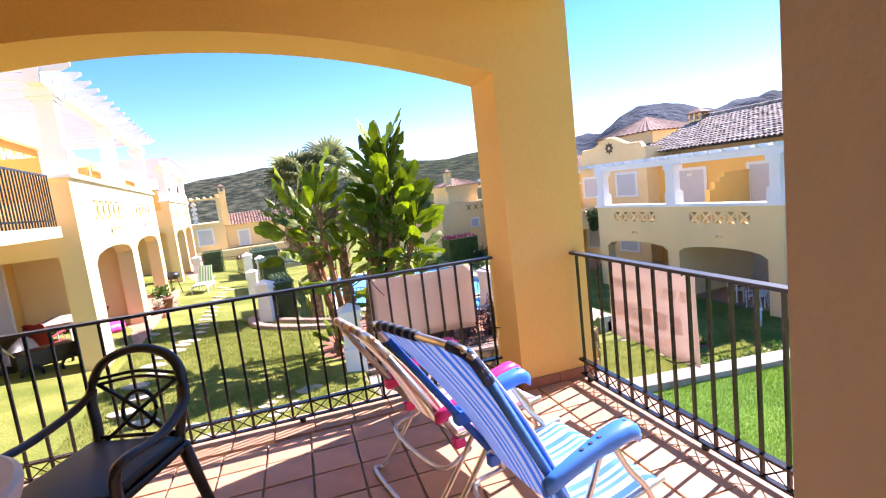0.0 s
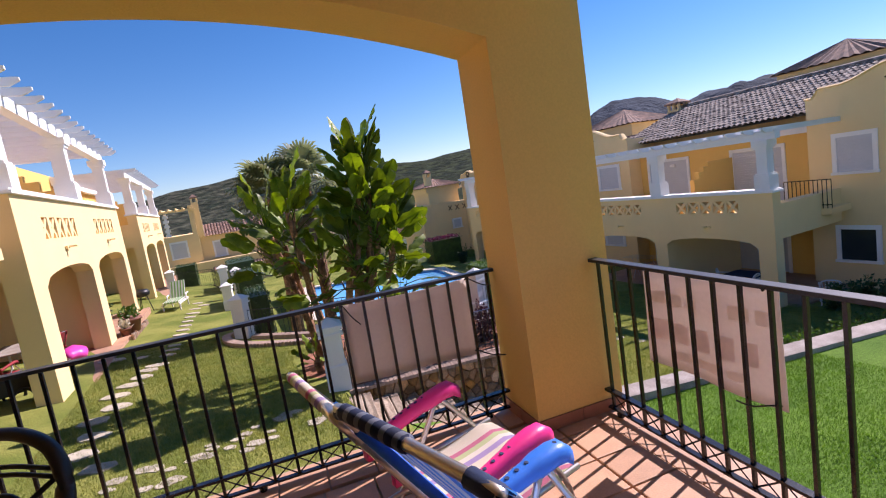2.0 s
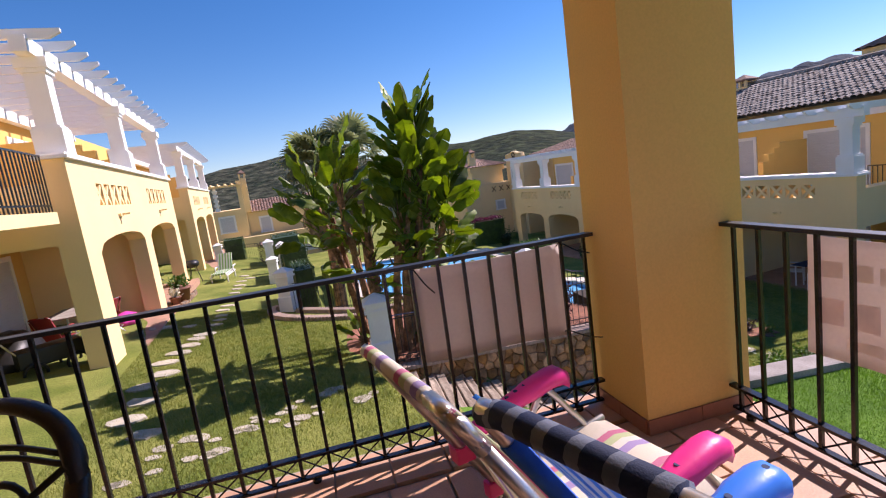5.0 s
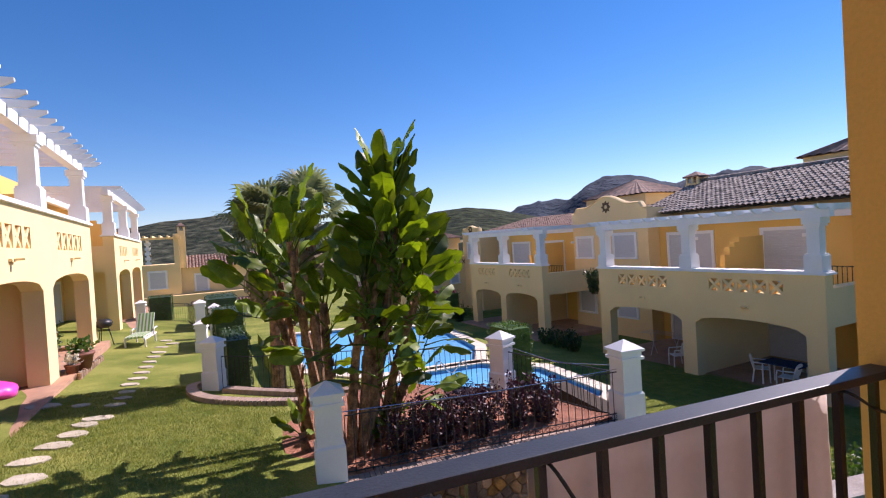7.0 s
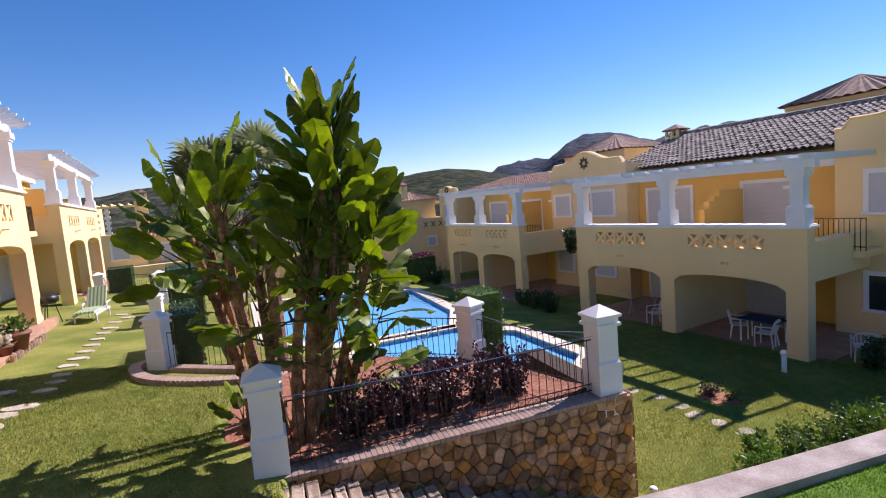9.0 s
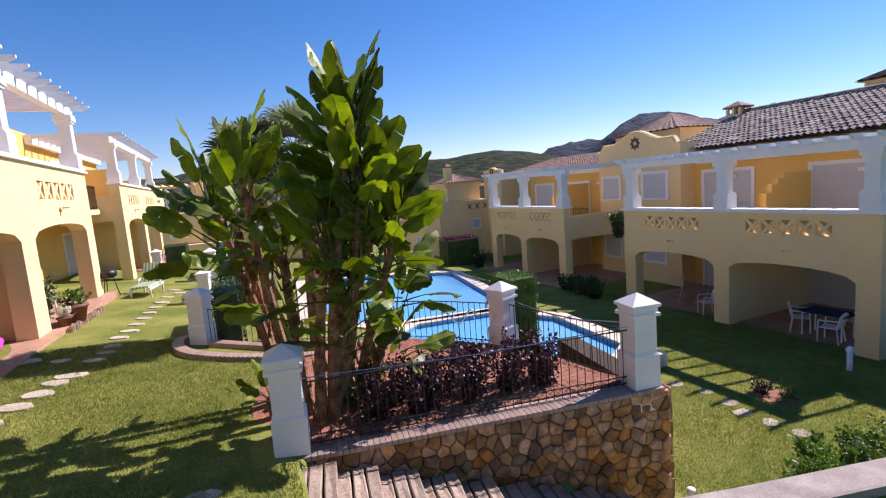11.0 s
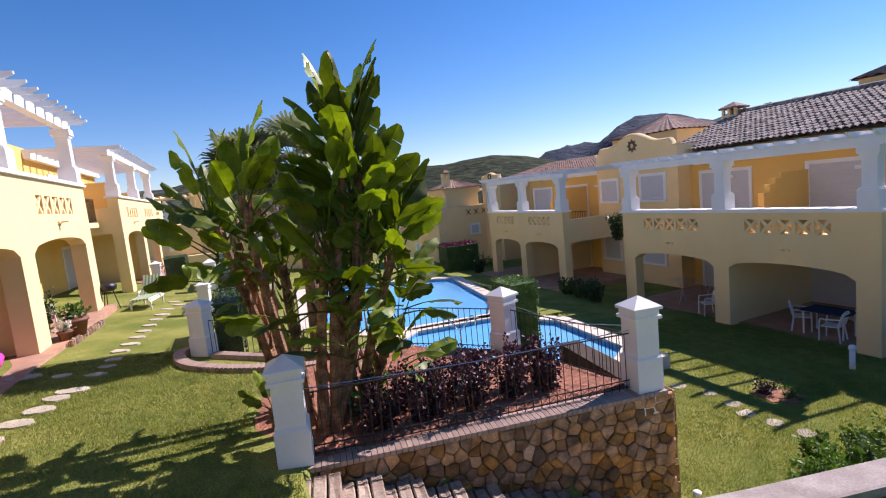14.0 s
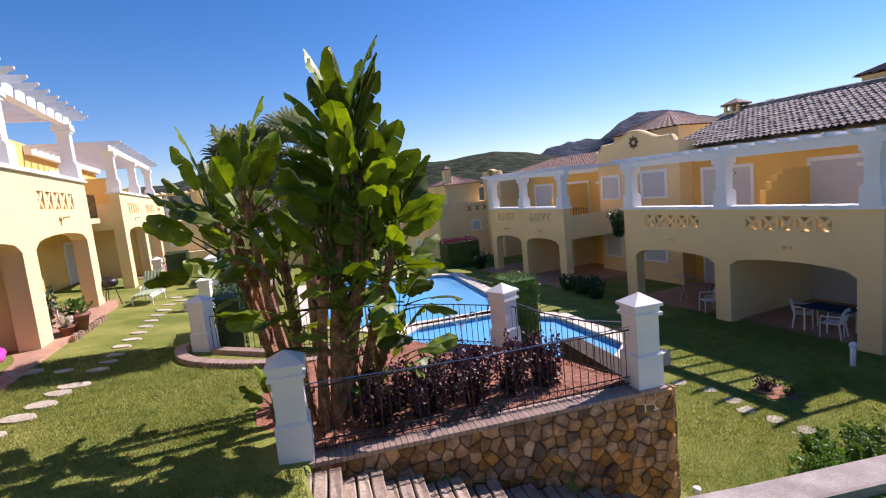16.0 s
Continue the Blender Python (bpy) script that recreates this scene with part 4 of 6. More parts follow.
pier(0.54, 14.93, -1.84, 1.27, 0.175, -30)
pier(0.35, 20.6, -1.95, 1.1, 0.17, -10)
pier(0.35, 26.6, -2.1, 1.45, 0.2, 0)
pier(0.85, 24.0, -2.1, 1.45, 0.18, 0)
pier(-2.3, 31.6, -2.1, 1.3, 0.2, 0)

M_WIRE = material("dark_iron_fence", (0.02, 0.02, 0.022), 0.5, vary=0.1, bump=0.0)
def fence(label, pts, z, h=0.78, step=0.115, top_wire=None):
    """Thin iron fence along points at height z: rails, bars and a crossed foot strip."""
    F = thing("garden_fence", label, "fence", None, "thin iron garden fences")
    P = [Vector((x, y, 0)) for x, y in pts]
    cum = [0.0]
    for a, b in zip(P, P[1:]):
        cum.append(cum[-1] + (b - a).length)
    def at(s):
        for i in range(len(P) - 1):
            if s <= cum[i + 1] + 1e-6:
                return P[i].lerp(P[i + 1], (s - cum[i]) / (cum[i + 1] - cum[i]))
        return P[-1]
    n = max(2, int(cum[-1] / step))
    line = [at(cum[-1] * k / n) for k in range(n + 1)]
    for nm, zz, r in (("top_rail", h, 0.011), ("middle_rail", 0.14, 0.009), ("bottom_rail", 0.04, 0.009)):
        bm = bmesh.new(); tube(bm, [p + Vector((0, 0, z + zz)) for p in line[::2] + ([line[-1]] if n % 2 else [])], r, 5); part(nm, bm, M_WIRE, F)
    bm = bmesh.new(); tube(bm, [(0, 0, 0.0), (0, 0, h)], 0.0065, 5); bar = mesh_of("bar", bm, M_WIRE)
    for p in line:
        shared("bar", bar, F, pose(p.x, p.y, z))
    bm = bmesh.new()
    for a, b in zip(line, line[1:]):
        tube(bm, [a + Vector((0, 0, z + 0.04)), b + Vector((0, 0, z + 0.14))], 0.004, 3); tube(bm, [a + Vector((0, 0, z + 0.14)), b + Vector((0, 0, z + 0.04))], 0.004, 3)
    tagged(part("cross_bracing", bm, M_WIRE, F), "", "", "", "stuff")
    return F
fence("thin black iron fence on the planter wall", [tuple(P1 + wdir * 0.18 - wn_ * 0.06), tuple(P2 - wdir * 0.2 - wn_ * 0.06)], TOP, 0.80)
fence("thin black iron fence between planter and pool", [(6.3, 8.55), (6.05, 9.6), (5.8, 10.85)], -1.9, 0.85)
fence("curved black iron fence behind the planter", [(5.6, 11.15), (4.9, 12.0), (4.0, 12.75), (3.0, 13.4), (2.0, 13.9), (1.3, 14.25), (0.7, 14.8)], -1.9, 0.85)
fence("black iron fence closing the end of the lawn", [(-2.1, 31.6), (-1.2, 31.6), (-0.2, 30.6), (0.3, 27.0)], -2.1, 1.0, 0.14)
bm = bmesh.new(); tube(bm, [(6.3, 8.4, -0.92), (5.8, 9.3, -0.97), (5.76, 10.9, -0.93)], 0.006, 5)
tagged(part("fence_wire", bm, M_STEEL), "thin tensioned wire strung between white piers", "wire")
bm = bmesh.new(); tube(bm, [(1.9, 9.05, -0.93), (4.1, 8.72, -1.0), (6.2, 8.36, -0.95)], 0.007, 5)
tagged(part("fence_wire", bm, M_STEEL), "thin cable strung above the planter fence", "wire")

# planter soil and rim
soil = [(1.44, 9.1), (6.3, 8.5), (6.1, 9.8), (5.5, 11.1), (4.4, 12.3), (3.4, 12.7), (2.6, 12.6), (1.95, 12.1), (1.5, 11.5), (1.36, 10.6), (1.34, 9.9)]
bm = bmesh.new(); prism(bm, [(x, y, -2.2) for x, y in soil], (0, 0, 0.42))
bmesh.ops.triangulate(bm, faces=[f for f in bm.faces if len(f.verts) > 4])
bmesh.ops.subdivide_edges(bm, edges=bm.edges[:], cuts=4, use_grid_fill=True)
for v in bm.verts:
    if v.co.z > -1.9:
        v.co.z += 0.05 * noise.noise(v.co * 2.5) + 0.02 * noise.noise(v.co * 9)
structure(part("planter_soil", bm, M_SOIL), "reddish bare soil of the planting bed", "soil")
RIM = thing("planter_rim", "curved edging of terracotta bricks round the planting bed", "edging", None, "", "structure")
rimline = curve_pts([(0.45, 15.45, 0), (0.1, 15.1, 0), (0.12, 14.4, 0), (0.42, 13.8, 0), (1.1, 13.3, 0), (1.9, 12.98, 0), (2.7, 12.75, 0)], 10)
rim2 = curve_pts([(0.75, 14.55, 0), (1.4, 14.1, 0), (2.4, 13.5, 0), (3.6, 12.85, 0), (4.8, 11.9, 0), (5.6, 10.9, 0)], 16)
bm = bmesh.new(); box(bm, -0.11, 0.11, -0.035, 0.035, -0.25, 0.06); rb = mesh_of("edging_brick", bm, M_COPING)
for line in (rimline, rim2):
    for a, b in zip(line, line[1:]):
        d = b - a
        for q in range(max(1, round(d.length / 0.076))):
            p = a.lerp(b, q / max(1, round(d.length / 0.076)))
            shared("edging_brick", rb, RIM, pose(p.x, p.y, max(ground_height(p.x - 0.3, p.y), -1.9) + 0.02, 0, 0, math.degrees(math.atan2(d.y, d.x)) + 90))

# ---- sleeper steps, kerb, stepping stones ----
rnd = random.Random(9)
for k in range(9):
    s = 0.22 + 0.46 * k
    c = P1 + wdir * s + wn_ * 1.38
    ST = thing("wooden_step", "weathered split railway sleeper step beside the stone wall", "step", pose(c.x, c.y, -1.86 - 0.155 * k, 0, 0, ang), "railway sleeper steps")
    for q in range(3):
        bm = bmesh.new()
        x0 = -0.25 + q * 0.165
        n = 9
        yl, yh = -1.15 + rnd.uniform(-0.08, 0.08), 1.15 + rnd.uniform(-0.05, 0.03)
        rows = []
        for i in range(n + 1):
            y = yl + (yh - yl) * i / n
            w0, w1, t = x0 + rnd.uniform(0, 0.012), x0 + 0.155 - rnd.uniform(0, 0.014), rnd.uniform(-0.008, 0.008)
            rows.append([bm.verts.new(p) for p in ((w0, y, -0.3), (w1, y, -0.3), (w1, y, t - 0.012), (w1 - 0.015, y, t), ((w0 + w1) / 2 + rnd.uniform(-0.02, 0.02), y, t - rnd.uniform(0.0, 0.018)), (w0 + 0.015, y, t), (w0, y, t - 0.012))])
        for a, b in zip(rows, rows[1:]):
            for i in range(7):
                bm.faces.new((a[i], a[(i + 1) % 7], b[(i + 1) % 7], b[i]))
        bm.faces.new(rows[0]); bm.faces.new(rows[-1][::-1])
        part("sleeper", bm, M_WOOD, ST)
KERB = thing("kerb", "weathered concrete kerb beside the lawn", "kerb", None, "", "structure")
bm = bmesh.new()
kp = [(2.6, 6.6), (4.2, 6.85), (5.2, 6.75), (6.2, 6.55), (8.5, 6.05), (10.5, 5.62), (14, 4.85), (19, 3.8)]
kz = [-2.0, -2.25, -2.36, -2.41, -2.44, -2.46, -2.5, -2.6]
L0 = []
for (x, y), z in zip(kp, kz):
    L0.append([bm.verts.new(p) for p in ((x - 0.02, y - 0.2, z - 1.4), (x - 0.02, y - 0.2, z - 0.01), (x, y - 0.17, z), (x + 0.04, y + 0.2, z), (x + 0.04, y + 0.23, z - 0.02), (x + 0.04, y + 0.23, z - 1.4))])
for a, b in zip(L0, L0[1:]):
    for i in range(5):
        bm.faces.new((a[i], a[i + 1], b[i + 1], b[i]))
part("kerb_stone", bm, M_CONC, KERB)
bm = bmesh.new(); tube(bm, [(6.62, 7.75, -3.7), (6.62, 7.75, -3.18)], 0.045, 10); tube(bm, [(6.62, 7.75, -3.18), (6.62, 7.75, -3.13)], 0.055, 10)
tagged(part("garden_post", bm, M_WHITE, None, "", True), "short white plastic pipe post beside the stone wall", "post")
bm = bmesh.new(); tube(bm, [(14.35, 9.9, -4.05), (14.35, 9.9, -3.42)], 0.06, 10); bmesh.ops.create_uvsphere(bm, u_segments=10, v_segments=6, radius=0.085, matrix=Matrix.Translation((14.35, 9.9, -3.4)))
tagged(part("bollard_lamp", bm, M_WHITE, None, "", True), "white garden bollard light near the shaded patio", "lamp")

def flag(x, y, r, seed, sx=1.0, lift=0.012):
    rnd = random.Random(seed)
    n = 9
    bm = bmesh.new()
    pts = []
    for k in range(n):
        a = 2 * math.pi * k / n
        rr = r * rnd.uniform(0.78, 1.12)
        pts.append((x + rr * sx * math.cos(a), y + rr * math.sin(a)))
    gz = ground_height(x, y)
    top = [bm.verts.new((px, py, ground_height(px, py) + lift)) for px, py in pts]
    low = [bm.verts.new((x + (px - x) * 1.04, y + (py - y) * 1.04, ground_height(px, py) - 0.06)) for px, py in pts]
    bm.faces.new(top)
    for k in range(n):
        bm.faces.new((low[k], low[(k + 1) % n], top[(k + 1) % n], top[k]))
    return tagged(part("stepping_stone", bm, M_FLAG), "irregular pale flagstone set in the lawn", "paving stone", "stepping stones in the lawn")
for k, (x, y, r) in enumerate(((-2.5, 14.6, 0.34), (-1.85, 14.4, 0.2), (-1.42, 13.3, 0.27), (-1.55, 12.95, 0.25), (-1.62, 12.45, 0.28), (-1.75, 11.9, 0.27), (-1.28, 14.2, 0.22), (-1.2, 14.75, 0.22), (-1.2, 15.3, 0.22), (-1.22, 16.1, 0.24), (-1.12, 16.75, 0.24), (-1.1, 17.5, 0.23), (-1.08, 18.3, 0.24), (-1.05, 19.1, 0.24), (-1.0, 20.0, 0.25), (-0.95, 20.9, 0.25), (-0.9, 22.0, 0.26), (-0.6, 22.8, 0.26), (-0.85, 23.7, 0.26), (-1.9, 11.3, 0.28), (-1.8, 10.6, 0.27), (-2.0, 10.0, 0.28), (-1.9, 9.3, 0.27), (-1.95, 8.6, 0.28), (-1.6, 8.0, 0.25))):
    flag(x, y, r * 0.66, k, 1.3, 0.026)
rnd = random.Random(4)
for k in range(34):
    s = k / 33
    x, y = -1.6 + 2.95 * s + rnd.uniform(-0.12, 0.12), 7.1 + 1.05 * s + rnd.uniform(-0.4, 0.5)
    flag(x, y, rnd.uniform(0.05, 0.115), 100 + k, 1.3, 0.014)
for k, (x, y) in enumerate(((10.0, 11.0), (10.2, 10.4), (10.1, 9.8), (9.95, 9.4), (10.0, 8.9), (10.05, 8.4))):
    flag(x, y, 0.15, 300 + k, 1.25, 0.01)
# bare soil patch round the two small shrubs
bm = bmesh.new()
ring = [(11.25 + rr * math.cos(a), 9.65 + rr * math.sin(a)) for a, rr in ((k * math.pi / 8, 0.42 + 0.1 * math.sin(k * 2.3)) for k in range(16))]
prism(bm, [(x, y, ground_height(x, y) - 0.1) for x, y in ring], (0, 0, 0.125))
structure(part("soil_patch", bm, M_SOIL), "small patch of bare reddish soil in the lawn", "soil")

# ---- plants ----
def leaf_material(name, col, col2, rough=0.35, trans=0.25, rand=0.25):
    m = material(name, col, rough, second=col2, scale=4, bump=0.15, bscale=40, fine=0.12, rand=rand, spec=0.5)
    nt = m.node_tree
    b = nt.nodes["Principled BSDF"]
    tr = nt.nodes.new("ShaderNodeBsdfTranslucent")
    mx = nt.nodes.new("ShaderNodeMixShader"); mx.inputs[0].default_value = trans
    src = b.inputs["Base Color"].links[0].from_socket
    gain = nt.nodes.new("ShaderNodeHueSaturation"); gain.inputs["Value"].default_value = 1.6; gain.inputs["Saturation"].default_value = 1.1
    nt.links.new(src, gain.inputs["Color"]); nt.links.new(gain.outputs["Color"], tr.inputs["Color"])
    nt.links.new(b.outputs[0], mx.inputs[1]); nt.links.new(tr.outputs[0], mx.inputs[2])
    nt.links.new(mx.outputs[0], nt.nodes["Material Output"].inputs["Surface"])
    return m
M_PADDLE = leaf_material("paddle_leaf", (0.165, 0.225, 0.02), (0.075, 0.12, 0.010), 0.45, 0.34, 0.55)
M_PADDLE.node_tree.nodes["Principled BSDF"].inputs["Specular IOR Level"].default_value = 0.35
M_FAN = leaf_material("fan_palm_leaf", (0.19, 0.21, 0.10), (0.12, 0.145, 0.06), 0.45, 0.35, 0.35)
M_DRY = material("dry_palm_leaf", (0.24, 0.19, 0.11), 0.9, second=(0.14, 0.105, 0.06), scale=6, bump=0.4, rand=0.3)
M_TRUNK = material("fibrous_trunk", (0.38, 0.21, 0.11), 0.95, second=(0.13, 0.065, 0.036), scale=7, bump=0.9, bscale=30, fine=0.3, dist=0.03, rand=0.2)
M_PURPLE = leaf_material("purple_leaf", (0.06, 0.014, 0.024), (0.022, 0.008, 0.013), 0.5, 0.15, 0.3)
M_GREENL = leaf_material("green_leaf", (0.10, 0.19, 0.025), (0.05, 0.11, 0.015), 0.5, 0.25, 0.3)
M_DARKL = leaf_material("dark_green_leaf", (0.04, 0.085, 0.018), (0.022, 0.05, 0.012), 0.5, 0.15, 0.3)
M_MAGENTA = leaf_material("magenta_flower", (0.10, 0.012, 0.045), (0.05, 0.008, 0.025), 0.6, 0.3, 0.2)
M_CREAM = material("cream_flower", (0.8, 0.76, 0.65), 0.7, bump=0.0)

def paddle_mesh(seed):
    """A long-stalked banana-like leaf growing along +z and leaning to +x: stalk, then a folded, torn blade."""
    rnd = random.Random(seed)
    bm = bmesh.new()
    pet, bl, w = rnd.uniform(0.38, 0.7), rnd.uniform(0.68, 0.92), rnd.uniform(0.18, 0.235)
    bend = 0.2 + 0.1 * seed
    pts, n = [], 12
    p, ang = Vector((0, 0, 0)), 0.0
    total = pet + bl
    for k in range(n + 1):
        pts.append((p.copy(), ang))
        s = total / n
        f = (k / n)
        ang += bend * (0.02 + 0.20 * f * f)
        p = p + Vector((math.sin(ang) * s, 0, math.cos(ang) * s))
    def at(s):
        q = s / total * n
        i = min(int(q), n - 1)
        a, b = pts[i], pts[i + 1]
        return a[0].lerp(b[0], q - i), a[1] + (b[1] - a[1]) * (q - i)
    tube(bm, [at(pet * k / 5)[0] for k in range(6)] + [at(pet + bl * 0.9)[0]], [0.026, 0.022, 0.018, 0.016, 0.014, 0.012, 0.003], 5)
    m = 10
    fold = rnd.uniform(0.2, 0.75)
    for side in (-1, 1):
        cuts = sorted(rnd.sample(range(2, m - 1), rnd.choice((0, 1, 1, 2))))
        row = None
        twist = rnd.uniform(-0.1, 0.1)
        for k in range(m + 1):
            t = k / m
            c, a = at(pet + bl * t)
            wide = w * math.sqrt(max(0.04, 1 - (abs(2 * t - 0.95) / 1.07) ** 2.6)) * (0.6 if k == 0 else 1)
            nrm = Vector((math.cos(a), 0, -math.sin(a)))
            wave = 0.03 * math.sin(k * 1.7 + seed)
            e1 = c + Vector((0, side * wide * 0.55 * math.cos(fold), 0)) + nrm * (-wide * 0.55 * math.sin(fold)) * -1
            e2 = c + Vector((0, side * wide * math.cos(fold * 0.7 + twist), 0)) + nrm * (wide * math.sin(fold * 0.7 + twist) + wave)
            new_row = [bm.verts.new(c), bm.verts.new(e1), bm.verts.new(e2)]
            if row:
                if k in cuts:
                    twist += rnd.uniform(-0.4, 0.4)
                    gap = rnd.uniform(0.12, 0.32)
                    e1g = row[1].co.lerp(new_row[1].co, 1 - gap * 0.4); e2g = row[2].co.lerp(new_row[2].co, 1 - gap)
                    g1, g2 = bm.verts.new(e1g), bm.verts.new(e2g)
                    bm.faces.new((row[0], new_row[0], g1, row[1])); bm.faces.new((row[1], g1, g2, row[2]))
                else:
                    bm.faces.new((row[0], new_row[0], new_row[1], row[1])); bm.faces.new((row[1], new_row[1], new_row[2], row[2]))
            row = new_row
    me = mesh_of("leaf", bm, M_PADDLE, True)
    return me
PADDLES = [paddle_mesh(k) for k in range(10)]

rnd = random.Random(31)
def strelitzia(base, top, count, size, spread, label, plane=0.0, shag=True):
    T = thing("bird_of_paradise_tree", label, "tree", None, "giant bird of paradise clump")
    b, t = Vector(base), Vector(top)
    mid = b.lerp(t, 0.5) + Vector((rnd.uniform(-0.06, 0.06), rnd.uniform(-0.06, 0.06), 0))
    pts = curve_pts([b - Vector((0, 0, 0.15)), mid, t], 7)
    rad = [0.074 - 0.022 * k / (len(pts) - 1) + (0.008 if k % 2 else 0) for k in range(len(pts))]
    bm = bmesh.new(); tube(bm, pts, rad, 9)
    if shag:
        for k in range(26):
            f = rnd.random()
            p = pts[int(f * (len(pts) - 1))]
            a = rnd.uniform(0, 6.28)
            o = Vector((math.cos(a), math.sin(a), 0))
            l = rnd.uniform(0.15, 0.4)
            q = [p + o * 0.06, p + o * 0.09 + Vector((-o.y, o.x, 0)) * 0.04, p + o * rnd.uniform(0.1, 0.16) + Vector((0, 0, l)), p + o * 0.085 - Vector((-o.y, o.x, 0)) * 0.03]
            v = [bm.verts.new(c) for c in q]
            bm.faces.new((v[0], v[1], v[2])); bm.faces.new((v[0], v[2], v[3]))
    part("trunk", bm, M_TRUNK, T, "fibrous brown trunk")
    count = int(count * (1.5 if shag else 1))
    # leaves stand in two ranks, the youngest upright in the middle, the oldest low and spreading
    for k in range(count):
        f = k / max(1, count - 1)
        s = -1 if k % 2 else 1
        tilt = s * (6 + (spread + 16) * f ** 1.0) + rnd.uniform(-8, 8)
        spin = plane + rnd.uniform(-30, 30) + (0 if rnd.random() < 0.7 else rnd.uniform(50, 130))
        g = t - Vector((0, 0, 0.95 * f if shag else 0.1 * f))
        turn = (180 if tilt < 0 else 0) + rnd.gauss(0, 42)
        m = Matrix.Translation(g) @ Matrix.Rotation(radians(spin), 4, 'Z') @ Matrix.Rotation(radians(tilt), 4, 'Y') @ Matrix.Rotation(radians(turn), 4, 'Z') @ Matrix.Scale(size * rnd.uniform(0.72, 1.0) * (1.0 - 0.16 * f) * (0.86 if k < 2 else 1), 4)
        shared("leaf", PADDLES[min(9, int(f * 6 + rnd.random() * 4))], T, m)
    return T
LAB = "giant bird of paradise with paddle leaves and fibrous trunk"
strelitzia((2.3, 9.6, -1.8), (2.78, 9.2, 1.88), 19, 0.92, 28, LAB)
strelitzia((2.42, 9.75, -1.8), (2.92, 9.25, 1.5), 16, 1.0, 42, LAB, 20)
strelitzia((2.5, 9.9, -1.8), (3.1, 9.4, 0.95), 15, 0.95, 52, LAB, -10)
strelitzia((2.65, 9.9, -1.8), (3.38, 9.5, 0.55), 12, 0.85, 55, LAB, 15)
strelitzia((2.15, 9.6, -1.8), (2.45, 9.25, 0.75), 13, 0.9, 55, LAB, 30)
strelitzia((2.35, 9.7, -1.8), (2.55, 9.3, 0.1), 10, 0.85, 55, LAB, 0)
strelitzia((2.0, 10.2, -1.8), (1.6, 10.2, 1.38), 14, 0.92, 56, LAB, -15)
strelitzia((1.85, 10.6, -1.8), (1.2, 10.5, 1.15), 14, 0.92, 60, LAB, 10)
strelitzia((1.78, 10.75, -1.8), (1.5, 10.7, 0.75), 9, 0.8, 50, LAB, 40)
strelitzia((2.1, 10.0, -1.8), (1.95, 9.8, 0.45), 10, 0.85, 55, LAB, 0)
strelitzia((2.9, 10.0, -1.8), (3.35, 9.7, -0.5), 8, 0.72, 64, LAB, -30)
strelitzia((2.75, 9.75, -1.8), (2.85, 9.75, -1.55), 8, 0.5, 62, "young bird of paradise shoot with small paddle leaves", 0, False)
strelitzia((3.05, 10.2, -1.8), (3.2, 10.2, -1.45), 8, 0.55, 62, "young bird of paradise shoot with small paddle leaves", 0, False)
strelitzia((1.7, 10.2, -1.8), (1.6, 10.2, -1.5), 7, 0.5, 60, "young bird of paradise shoot with small paddle leaves", 0, False)

def fan_mesh(seed, mat, droop):
    rnd = random.Random(seed)
    bm = bmesh.new()
    tube(bm, [(0, 0, 0), (0.4, 0, 0.05), (0.8, 0, 0.0)], [0.018, 0.013, 0.009], 4)
    n = 22
    for k in range(n):
        a = radians(-105 + 210 * k / (n - 1))
        l = rnd.uniform(0.62, 0.8) * (1 - 0.25 * abs(k - n / 2) / n)
        d = Vector((math.cos(a), math.sin(a), 0)); s = Vector((-d.y, d.x, 0))
        o = Vector((0.8, 0, 0))
        p1 = o + d * l * 0.5 + Vector((0, 0, 0.02)); p2 = o + d * l * 0.85 - Vector((0, 0, droop * 0.5)); p3 = o + d * l * 0.95 - Vector((0, 0, droop + rnd.uniform(0, 0.15)))
        v = [bm.verts.new(c) for c in (o, p1 + s * 0.045, p1 - s * 0.045, p2 + s * 0.03, p2 - s * 0.03, p3)]
        bm.faces.new((v[0], v[1], v[2])); bm.faces.new((v[1], v[3], v[4], v[2])); bm.faces.new((v[3], v[5], v[4]))
    return mesh_of("frond", bm, mat)
def fan_palm(x, y, zb, zc, label, n=34):
    T = thing("fan_palm", label, "palm tree", None, "fan palms")
    bm = bmesh.new(); tube(bm, [(x, y, zb - 0.2), (x + 0.05, y, (zb + zc) / 2), (x, y, zc)], [0.2, 0.16, 0.13], 10); part("trunk", bm, M_TRUNK, T)
    green = [fan_mesh(k, M_FAN, 0.16) for k in range(4)]
    dry = [fan_mesh(10 + k, M_DRY, 0.3) for k in range(2)]
    rnd = random.Random(int(x * 10))
    for k in range(n):
        f = k / n
        el = 78 - 105 * f
        m = Matrix.Translation((x, y, zc + 0.1 - 0.25 * f)) @ Matrix.Rotation(k * 2.4, 4, 'Z') @ Matrix.Rotation(radians(-el), 4, 'Y') @ Matrix.Rotation(rnd.uniform(-0.5, 0.5), 4, 'X') @ Matrix.Scale(rnd.uniform(0.68, 0.92), 4)
        shared("frond", rnd.choice(green), T, m)
    for k in range(16):
        m = Matrix.Translation((x, y, zc - 0.35 - 0.04 * k)) @ Matrix.Rotation(k * 2.4 + 1, 4, 'Z') @ Matrix.Rotation(radians(52 + k * 1.5), 4, 'Y') @ Matrix.Scale(rnd.uniform(0.75, 0.95), 4)
        shared("dead_frond", rnd.choice(dry), T, m)
    return T
